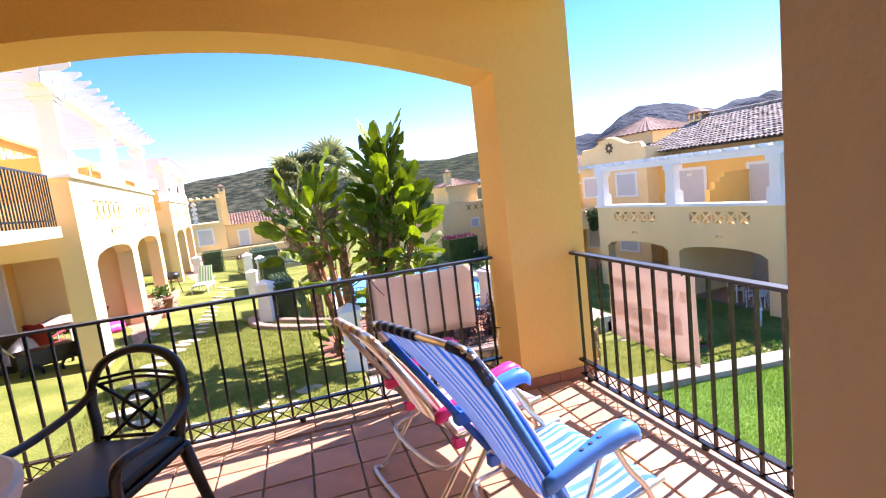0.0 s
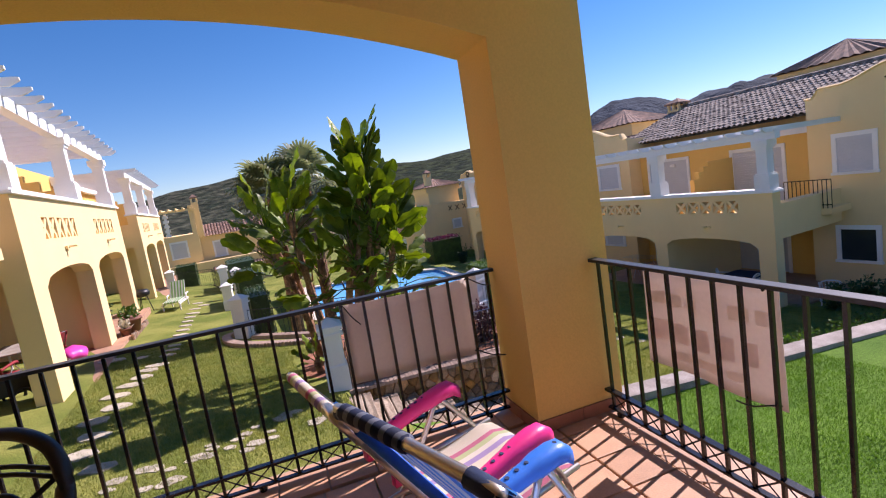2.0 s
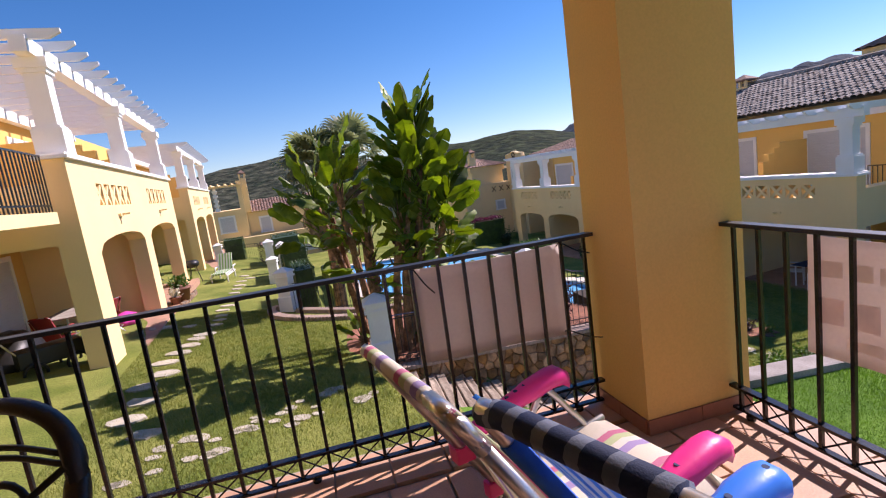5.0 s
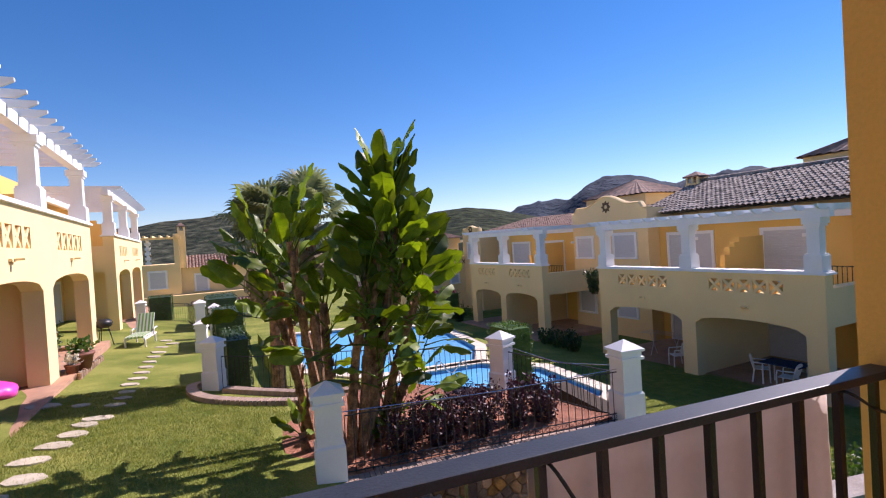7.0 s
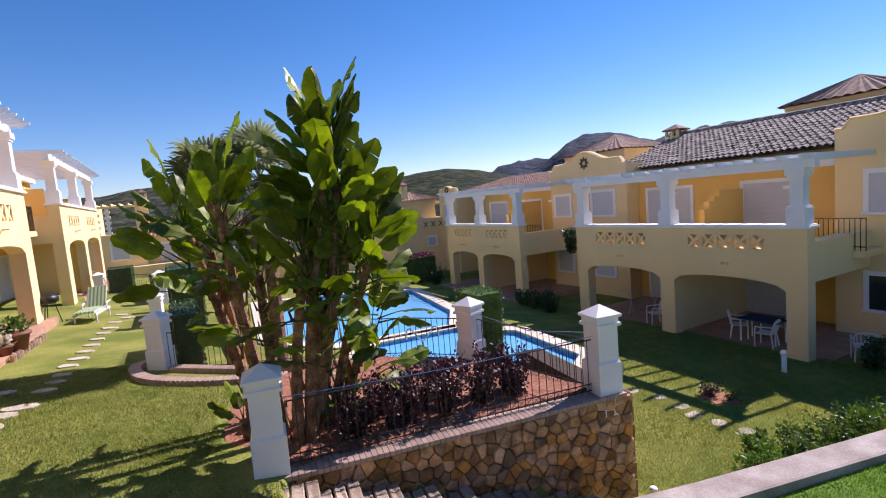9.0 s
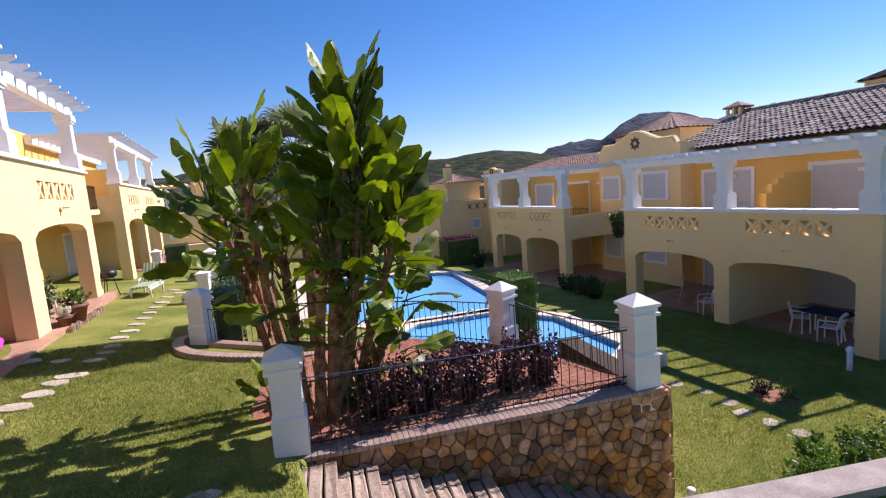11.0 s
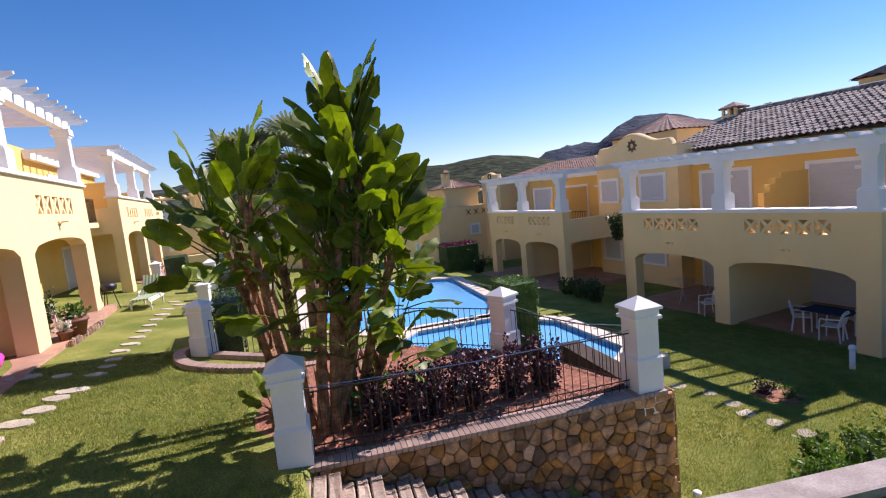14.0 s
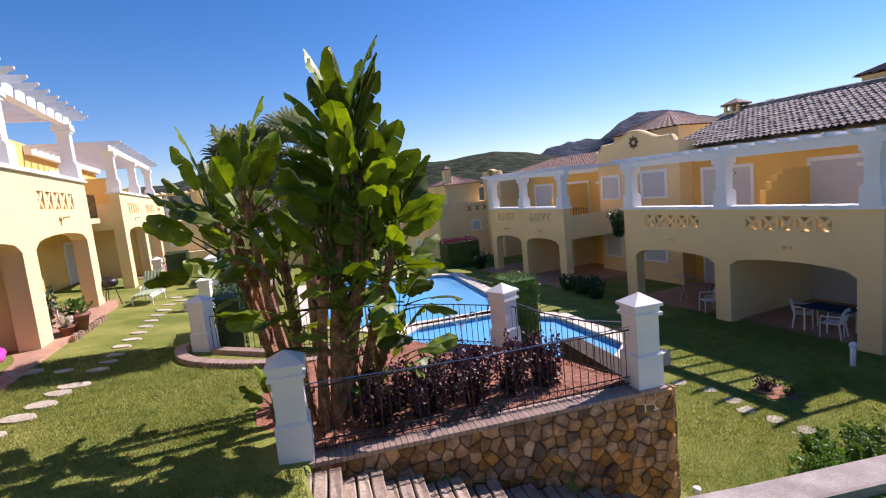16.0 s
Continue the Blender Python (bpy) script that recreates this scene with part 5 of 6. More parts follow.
fan_palm(1.95, 15.3, -3.1, 1.8, "fan palm with grey green fronds and a dry skirt")
fan_palm(2.98, 15.5, -3.1, 2.05, "fan palm with grey green fronds behind paddle leaves", 26)

def leaf_cloud(bm, n, sample, size, rnd, up=0.3):
    for _ in range(n):
        c, nn_ = sample()
        d = (Vector((rnd.gauss(0, 1), rnd.gauss(0, 1), rnd.gauss(0, 1))) + nn_ * 0.9 + Vector((0, 0, up))).normalized()
        s = d.cross(Vector((rnd.gauss(0, 1), rnd.gauss(0, 1), rnd.gauss(0, 1)))).normalized()
        l = size * rnd.uniform(0.6, 1.3)
        v = [bm.verts.new(p) for p in (c, c + d * l * 0.5 + s * l * 0.28, c + d * l, c + d * l * 0.5 - s * l * 0.28)]
        bm.faces.new(v)
def shrub(x, y, z, r, h, mat, label, n=420, size=0.06, seed=0, name="shrub", group="", wild=0.5):
    """Upright bushy shrub: several stems and many small leaves round them."""
    rnd = random.Random(seed)
    T = thing(name, label, "shrub", None, group)
    stems = []
    for k in range(9):
        a, rr = rnd.uniform(0, 6.28), r * rnd.uniform(0.2, 1.0)
        stems.append((Vector((x + 0.25 * rr * math.cos(a), y + 0.25 * rr * math.sin(a), z - 0.05)), Vector((x + rr * math.cos(a), y + rr * math.sin(a), z + h * rnd.uniform(1 - wild, 1.0)))))
    bm = bmesh.new()
    for a, b in stems:
        tube(bm, [a, a.lerp(b, 0.5) + Vector((0, 0, 0.03)), b], [0.012, 0.009, 0.004], 4)
    part("stem", bm, M_TRUNK, T)
    bm = bmesh.new()
    def sample():
        a, b = rnd.choice(stems)
        t = rnd.uniform(0.12, 1.0)
        o = Vector((rnd.gauss(0, 1), rnd.gauss(0, 1), rnd.gauss(0, 1))).normalized()
        return a.lerp(b, t) + o * r * 0.22 * rnd.random() ** 0.5, o
    leaf_cloud(bm, n, sample, size, rnd)
    tagged(part("foliage", bm, mat, T), "", "", "", "stuff")
    return T
rnd2 = random.Random(77)
for k, (x, y) in enumerate(((2.85, 9.35), (3.2, 9.6), (3.4, 9.15), (3.8, 9.45), (4.05, 9.05), (4.35, 9.5), (4.7, 9.1), (4.95, 9.4), (5.25, 8.95), (4.5, 9.9), (5.3, 9.3), (3.7, 9.9))):
    shrub(x, y, -1.78, rnd2.uniform(0.30, 0.42), rnd2.uniform(0.5, 0.76), M_PURPLE, "dark purple leaved shrub growing in the red soil bed", 950, 0.066, k, "purple_shrub", "purple shrubs in the bed", 0.45)
shrub(3.0, 10.0, -1.78, 0.22, 0.6, M_GREENL, "bright green leafy shrub in the red soil bed", 320, 0.07, 41)

def hedge(label, x0, x1, y0, y1, z0, z1, mat=M_DARKL, seed=0, n=2600, size=0.05, top=None):
    """Clipped hedge: a dense dark core and a skin of small leaves."""
    rnd = random.Random(seed)
    T = thing("hedge", label, "hedge", None, "clipped hedges")
    bm = bmesh.new(); box(bm, x0 + 0.04, x1 - 0.04, y0 + 0.04, y1 - 0.04, z0, z1 - 0.04); part("core", bm, mat, T)
    bm = bmesh.new()
    ax, ay, az = (y1 - y0) * (z1 - z0), (x1 - x0) * (z1 - z0), (x1 - x0) * (y1 - y0)
    def sample():
        f = rnd.uniform(0, 2 * ax + 2 * ay + az)
        u, v = rnd.random(), rnd.random()
        if f < 2 * ax:
            s = f < ax
            return Vector((x0 if s else x1, y0 + (y1 - y0) * u, z0 + (z1 - z0) * v)), Vector((-1 if s else 1, 0, 0))
        f -= 2 * ax
        if f < 2 * ay:
            s = f < ay
            return Vector((x0 + (x1 - x0) * u, y0 if s else y1, z0 + (z1 - z0) * v)), Vector((0, -1 if s else 1, 0))
        return Vector((x0 + (x1 - x0) * u, y0 + (y1 - y0) * v, z1)), Vector((0, 0, 1))
    leaf_cloud(bm, n, sample, size, rnd, 0.1)
    tagged(part("leaves", bm, mat, T), "", "", "", "stuff")
    if top:
        bm = bmesh.new()
        leaf_cloud(bm, 900, lambda: (Vector((rnd.uniform(x0, x1), rnd.uniform(y0, y1), z1 + rnd.uniform(-0.1, 0.12))), Vector((0, 0, 1))), 0.12, rnd)
        tagged(part("flowers", bm, top, T), "", "", "", "stuff")
    return T
hedge("tall clipped green hedge beside a white pier", 5.92, 6.5, 10.95, 11.8, -2.4, -0.62, M_GREENL, 1, 4000, 0.045)
hedge("clipped dark hedge beside a white fence pier", 0.8, 1.35, 15.1, 17.2, -2.1, -0.75, M_DARKL, 2, 3500)
hedge("clipped dark hedge along the pool side of the lawn", 0.75, 1.7, 20.9, 23.4, -2.3, -0.72, M_DARKL, 3)
hedge("clipped dark hedge along the pool side of the lawn", 0.6, 1.9, 26.9, 30.0, -2.4, -0.7, M_DARKL, 4)
hedge("clipped dark hedge at the end of the lawn", -2.0, -0.95, 32.0, 33.0, -2.2, -0.75, M_DARKL, 5)
hedge("dark bougainvillea hedge topped with magenta flowers", 13.6, 15.9, 31.6, 33.0, -5.0, -2.25, M_DARKL, 6, 2600, 0.08, M_MAGENTA)
shrub(17.3, 32.5, -5.0, 0.8, 1.9, M_GREENL, "pale green leafy shrub beyond the pool", 900, 0.12, 51)
for k, (x, y, r, h) in enumerate(((8.15, 7.15, 0.42, 0.65), (8.75, 7.05, 0.45, 0.7), (9.4, 7.1, 0.5, 0.72), (10.1, 6.95, 0.55, 0.75), (10.9, 6.85, 0.6, 0.8), (11.8, 6.7, 0.6, 0.85), (12.8, 6.5, 0.65, 0.85), (13.8, 6.3, 0.7, 0.9), (15.0, 6.1, 0.75, 0.95), (9.1, 7.55, 0.4, 0.55), (10.0, 7.5, 0.42, 0.5), (11.2, 7.3, 0.5, 0.6))):
    shrub(x, y, ground_height(x, y + 0.2) - 0.02, r, h, M_GREENL, "low green leafy bush of the border beside the kerb", 1300, 0.075, 200 + k, "border_bush", "border bushes by the kerb", 0.25)
for k, (x, y, r, h) in enumerate(((14.9, 19.4, 0.55, 0.8), (15.1, 20.3, 0.65, 0.9), (15.0, 21.4, 0.55, 0.75), (17.6, 8.3, 0.6, 1.0), (16.6, 8.9, 0.55, 0.85), (17.0, 7.2, 0.65, 0.95), (15.1, 30.3, 0.55, 0.8))):
    shrub(x, y, ground_height(x, y) - 0.02, r, h, M_DARKL, "dark leafy shrub at the foot of the shaded houses", 900, 0.12, 260 + k, "dark_shrub", "shrubs at the shaded houses", 0.3)
shrub(15.85, 18.95, -1.45, 0.42, 1.05, M_DARKL, "dense dark climbing plant hanging at the balcony end", 900, 0.12, 271, "climbing_plant", "", 0.2)
shrub(11.15, 9.85, ground_height(11.15, 9.85) - 0.02, 0.26, 0.4, M_PURPLE, "small dark shrub in a bare patch of the lawn", 300, 0.07, 280)
shrub(11.35, 9.45, ground_height(11.35, 9.45) - 0.02, 0.25, 0.3, M_GREENL, "small green shrub in a bare patch of the lawn", 240, 0.07, 281)

# ---- terrace things ----
M_BLUEP = material("blue_plastic", (0.035, 0.20, 0.72), 0.4, vary=0.04, scale=10, bump=0.05)
M_PINKP = material("pink_plastic", (0.80, 0.035, 0.24), 0.4, vary=0.04, scale=10, bump=0.05)
M_REDP = material("red_cloth", (0.30, 0.02, 0.025), 0.7, vary=0.1, scale=10, bump=0.1)
M_ALU = material("aluminium_tube", (0.62, 0.60, 0.58), 0.3, metal=0.9, vary=0.05, scale=20, bump=0.05)
M_NAVY = material("navy_cloth", (0.012, 0.03, 0.09), 0.8, vary=0.1, scale=20, bump=0.2)
M_BLUEC = material("blue_hem_cloth", (0.03, 0.16, 0.55), 0.8, vary=0.08, scale=20, bump=0.2)
M_RESIN = material("dark_resin", (0.010, 0.009, 0.008), 0.45, vary=0.15, scale=12, bump=0.15, bscale=120)
M_WPLAST = material("white_plastic", (0.78, 0.78, 0.77), 0.45, vary=0.03, bump=0.0)
M_PINKC = material("pink_vinyl", (0.80, 0.07, 0.42), 0.4, vary=0.06, bump=0.1)
M_POT = material("terracotta_pot", (0.20, 0.075, 0.045), 0.7, vary=0.1, scale=6, bump=0.2)
M_TCLOTH = material("beige_vinyl", (0.52, 0.44, 0.37), 0.5, vary=0.06, scale=5, bump=0.1)

def stripes(name, colors, axis, pitch):
    """Woven cloth with stripes across one axis of the object's own space."""
    m = bpy.data.materials.new(name)
    m.use_nodes = True
    nt = m.node_tree
    N, L = nt.nodes, nt.links
    b = N["Principled BSDF"]; b.inputs["Roughness"].default_value = 0.75
    tc = N.new("ShaderNodeTexCoord"); sp = N.new("ShaderNodeSeparateXYZ"); L.new(tc.outputs["Object"], sp.inputs[0])
    mu = N.new("ShaderNodeMath"); mu.operation = 'MULTIPLY'; mu.inputs[1].default_value = 1 / pitch; L.new(sp.outputs["XYZ".index(axis)], mu.inputs[0])
    fr = N.new("ShaderNodeMath"); fr.operation = 'FRACT'; L.new(mu.outputs[0], fr.inputs[0])
    rp = N.new("ShaderNodeValToRGB"); rp.color_ramp.interpolation = 'CONSTANT'
    while len(rp.color_ramp.elements) < len(colors):
        rp.color_ramp.elements.new(0.5)
    for e, (pos, col) in zip(rp.color_ramp.elements, colors):
        e.position, e.color = pos, (*col, 1)
    L.new(fr.outputs[0], rp.inputs[0])
    ns = N.new("ShaderNodeTexNoise"); ns.inputs["Scale"].default_value = 400; L.new(tc.outputs["Object"], ns.inputs["Vector"])
    hs = N.new("ShaderNodeHueSaturation"); mr = N.new("ShaderNodeMapRange"); mr.inputs["To Min"].default_value, mr.inputs["To Max"].default_value = 0.85, 1.15
    L.new(ns.outputs["Fac"], mr.inputs["Value"]); L.new(mr.outputs[0], hs.inputs["Value"]); L.new(rp.outputs[0], hs.inputs["Color"]); L.new(hs.outputs[0], b.inputs["Base Color"])
    bp = N.new("ShaderNodeBump"); bp.inputs["Strength"].default_value = 0.3; bp.inputs["Distance"].default_value = 0.002
    L.new(ns.outputs["Fac"], bp.inputs["Height"]); L.new(bp.outputs[0], b.inputs["Normal"])
    tr = N.new("ShaderNodeBsdfTranslucent"); L.new(hs.outputs[0], tr.inputs["Color"])
    mx = N.new("ShaderNodeMixShader"); mx.inputs[0].default_value = 0.35
    L.new(b.outputs[0], mx.inputs[1]); L.new(tr.outputs[0], mx.inputs[2]); L.new(mx.outputs[0], N["Material Output"].inputs["Surface"])
    return m
BL, WH = (0.07, 0.30, 0.75), (0.55, 0.66, 0.80)
M_STRIPE_B = stripes("blue_striped_cloth", ((0, BL), (0.22, WH), (0.46, (0.12, 0.38, 0.80)), (0.6, WH), (0.72, BL), (0.84, WH)), "Y", 0.13)
M_STRIPE_P = stripes("pastel_striped_cloth", ((0, (0.75, 0.70, 0.58)), (0.3, (0.42, 0.33, 0.58)), (0.45, (0.78, 0.74, 0.66)), (0.6, (0.55, 0.62, 0.35)), (0.75, (0.62, 0.2, 0.32)), (0.88, (0.75, 0.70, 0.60))), "Y", 0.2)
M_STRIPE_G = stripes("green_striped_cushion", ((0, (0.72, 0.74, 0.66)), (0.5, (0.22, 0.42, 0.12))), "Y", 0.11)

M_STRIPE_N = stripes("navy_striped_cloth", ((0, (0.015, 0.03, 0.085)), (0.6, (0.16, 0.19, 0.26))), "Y", 0.045)

def folding_chair(m, label, cloth, plastic, trim, top=(-0.33, 0.97), rear=(-0.13, 0.50), w=0.27, tube_mat=M_ALU, tip_z=0.59, sleeve=None, hem=None, bare=0.5, twist=0.0):
    """Folding beach armchair facing +x: straight side tubes from head bar to seat, sloping moulded armrests, cloth back and seat.
    top, rear: (x, z) of the head bar and of the armrests' rear joints; bare: share of the head bar without a cloth sleeve."""
    C = thing("folding_chair", label, "chair", m, "folding beach chairs")
    T, R = Vector((top[0], 0, top[1])), Vector((rear[0], 0, rear[1]))
    lean = (R - T).normalized()
    low = R + lean * ((R.z - 0.33) / -lean.z)          # where the back meets the seat
    foot = R + lean * ((R.z - 0.24) / -lean.z)
    wi = w - 0.03                                       # half width of the back frame
    def P(q, y):
        return Vector((q.x - twist * y / wi * max(0.0, (q.z - low.z) / (T.z - low.z)), y, q.z))
    bm = bmesh.new()
    tube(bm, curve_pts([P(foot, -wi), P(low, -wi), P(T.lerp(low, 0.5), -wi), P(T.lerp(low, 0.09), -wi), P(T.lerp(low, 0.02), -wi + 0.025), P(T, -wi + 0.075), P(T, wi - 0.075), P(T.lerp(low, 0.02), wi - 0.025), P(T.lerp(low, 0.09), wi), P(T.lerp(low, 0.5), wi), P(low, wi), P(foot, wi)], 5), 0.0125, 8)
    part("back_frame", bm, tube_mat, C, "bent metal tube", True)
    seat_f = Vector((0.46, 0, 0.365))
    for s in (-1, 1):
        y, yi = s * w, s * (w - 0.018)
        bm = bmesh.new(); tube(bm, curve_pts([(0.23, yi, tip_z - 0.03), (0.30, yi, 0.45), (0.40, yi, 0.3), (0.43, yi, 0.012)], 5), 0.0115, 8); part("leg", bm, tube_mat, C, "", True)
        bm = bmesh.new(); tube(bm, curve_pts([(0.20, yi, tip_z - 0.03), (0.10, yi, 0.38), (-0.12, yi, 0.1), (-0.22, yi, 0.012)], 5), 0.0115, 8); part("leg", bm, tube_mat, C, "", True)
        bm = bmesh.new(); tube(bm, [(low.x, y * 0.93, low.z - 0.012), (seat_f.x, y * 0.93, seat_f.z - 0.012)], 0.0115, 8); part("seat_rail", bm, tube_mat, C, "", True)
        bm = bmesh.new()
        rings = []
        n = 12
        for k in range(n + 1):
            t = k / n
            px = rear[0] - 0.03 + (0.36 - rear[0]) * t
            z = rear[1] + (tip_z - rear[1]) * min(1, t * 1.12) - (0.03 * max(0, t - 0.9) / 0.1) + 0.012 * math.sin(math.pi * t)
            hw = 0.021 + 0.013 * min(1, t * 1.6) + (0.006 if 0.66 < t < 0.95 else 0)
            hw *= 0.62 if t in (0, 1) else 1
            th = 0.026 if t < 0.6 else 0.030
            rings.append([bm.verts.new((px, y + q * hw, z + e * th)) for q, e in ((-1, -0.3), (-0.9, 0.55), (-0.45, 0.95), (0.45, 0.95), (0.9, 0.55), (1, -0.3), (0.7, -1), (-0.7, -1))])
        for a, b in zip(rings, rings[1:]):
            for i in range(8):
                bm.faces.new((a[i], a[(i + 1) % 8], b[(i + 1) % 8], b[i]))
        bm.faces.new(rings[0]); bm.faces.new(rings[-1][::-1])
        arm = part("armrest", bm, plastic, C, "moulded plastic armrest", True)
        for k in range(6):
            px = rear[0] + 0.12 + 0.036 * k
            t = (px - rear[0] + 0.03) / (0.36 - rear[0])
            z = rear[1] + (tip_z - rear[1]) * min(1, t * 1.12) + 0.012 * math.sin(math.pi * t) + 0.020
            bm = bmesh.new(); tube(bm, [(px, y, z - 0.012), (px, y, z + 0.0065)], 0.0075, 8); part("slot", bm, M_NAVY, arm)
        bm = bmesh.new(); box(bm, rear[0] - 0.035, rear[0] + 0.03, s * wi - 0.02, s * (wi + 0.028), rear[1] - 0.03, rear[1] + 0.02, None, 0.008); part("joint", bm, plastic, C)
        bm = bmesh.new(); box(bm, low.x - 0.02, low.x + 0.03, s * wi - 0.018, s * wi + 0.02, low.z - 0.06, low.z - 0.01, None, 0.006); part("joint", bm, plastic, C)
    bm = bmesh.new(); tube(bm, [(0.43, -w + 0.018, 0.0115), (0.43, w - 0.018, 0.0115)], 0.0115, 8); part("foot_bar", bm, tube_mat, C, "", True)
    bm = bmesh.new(); tube(bm, curve_pts([(-0.22, -w + 0.018, 0.012), (-0.27, -w + 0.05, 0.0115), (-0.27, w - 0.05, 0.0115), (-0.22, w - 0.018, 0.012)], 5), 0.0115, 8); part("foot_bar", bm, tube_mat, C, "", True)
    bm = bmesh.new(); tube(bm, curve_pts([(foot.x, -wi, foot.z), (foot.x - 0.16, -wi + 0.02, 0.2), (foot.x - 0.16, wi - 0.02, 0.2), (foot.x, wi, foot.z)], 5), 0.011, 8); part("stay", bm, tube_mat, C, "bent metal stay", True)
    # cloth back with a sag between the tubes
    bm = bmesh.new()
    rows, n = [], 10
    for k in range(n + 1):
        t = k / n
        c = low.lerp(T + Vector((0, 0, 0.004)), t) + Vector((0.012 + 0.03 * math.sin(math.pi * t), 0, 0))
        d = [0.022 * (1 - q * q) for q in (-1, -0.5, 0, 0.5, 1)]
        rows.append([bm.verts.new((c.x - e - twist * q * t, q * (wi - 0.004), c.z)) for q, e in zip((-1, -0.5, 0, 0.5, 1), d)] + [bm.verts.new((c.x - e - 0.006 - twist * q * t, q * (wi - 0.004), c.z - 0.003)) for q, e in zip((1, 0.5, 0, -0.5, -1), d[::-1])])
    for a, b in zip(rows, rows[1:]):
        for i in range(10):
            bm.faces.new((a[i], a[(i + 1) % 10], b[(i + 1) % 10], b[i]))
    part("backrest", bm, cloth, C, "striped woven cloth back", True)
    yb = -wi + 0.075 + (2 * wi - 0.15) * bare
    bm = bmesh.new(); tube(bm, [P(T, yb), P(T, wi - 0.07), P(T.lerp(low, 0.03), wi - 0.015)], 0.0185, 10); part("head_sleeve", bm, sleeve or trim, C, "striped cloth sleeve round the tube", True)
    bm = bmesh.new(); tube(bm, [P(T, -wi + 0.09), P(T.lerp(low, 0.012), -wi + 0.035), P(T.lerp(low, 0.05), -wi + 0.006), P(T.lerp(low, 0.16), -wi)], 0.018, 10); part("corner_sleeve", bm, trim, C, "", True)
    for s in (-1, 1):
        bm = bmesh.new(); tube(bm, [P(T.lerp(low, 0.12), s * wi), P(T.lerp(low, 0.97), s * wi)], 0.0155, 8); part("side_hem", bm, hem or trim, C, "", True)
    bm = bmesh.new()
    rows = []
    for k in range(9):
        t = k / 8
        c = low.lerp(seat_f, t)
        z = c.z - 0.02 * math.sin(math.pi * t) - (0.028 if t == 1 else 0)
        rows.append([bm.verts.new((c.x, q * (w - 0.03), z + 0.006)) for q in (-1, 0, 1)] + [bm.verts.new((c.x, q * (w - 0.03), z - 0.004)) for q in (1, 0, -1)])
    for a, b in zip(rows, rows[1:]):
        for i in range(6):
            bm.faces.new((a[i], a[(i + 1) % 6], b[(i + 1) % 6], b[i]))
    part("seat", bm, cloth, C, "striped woven cloth seat", True)
    return C
folding_chair(pose(0.80, 1.455, 0, 0, 0, 3), "blue and white striped folding beach chair with blue plastic armrests", M_STRIPE_B, M_BLUEP, M_NAVY, (-0.29, 0.99), (-0.02, 0.525), 0.30, M_ALU, 0.605, M_STRIPE_N, M_BLUEC, 0.45, 0.055)
folding_chair(pose(0.817, 2.20, 0, 0, 0, 7), "pastel striped folding beach chair with pink armrests beside the railing", M_STRIPE_P, M_PINKP, M_ALU, (-0.37, 0.866), (-0.11, 0.455), 0.285, M_ALU, 0.565, M_STRIPE_P, M_ALU, 0.1)

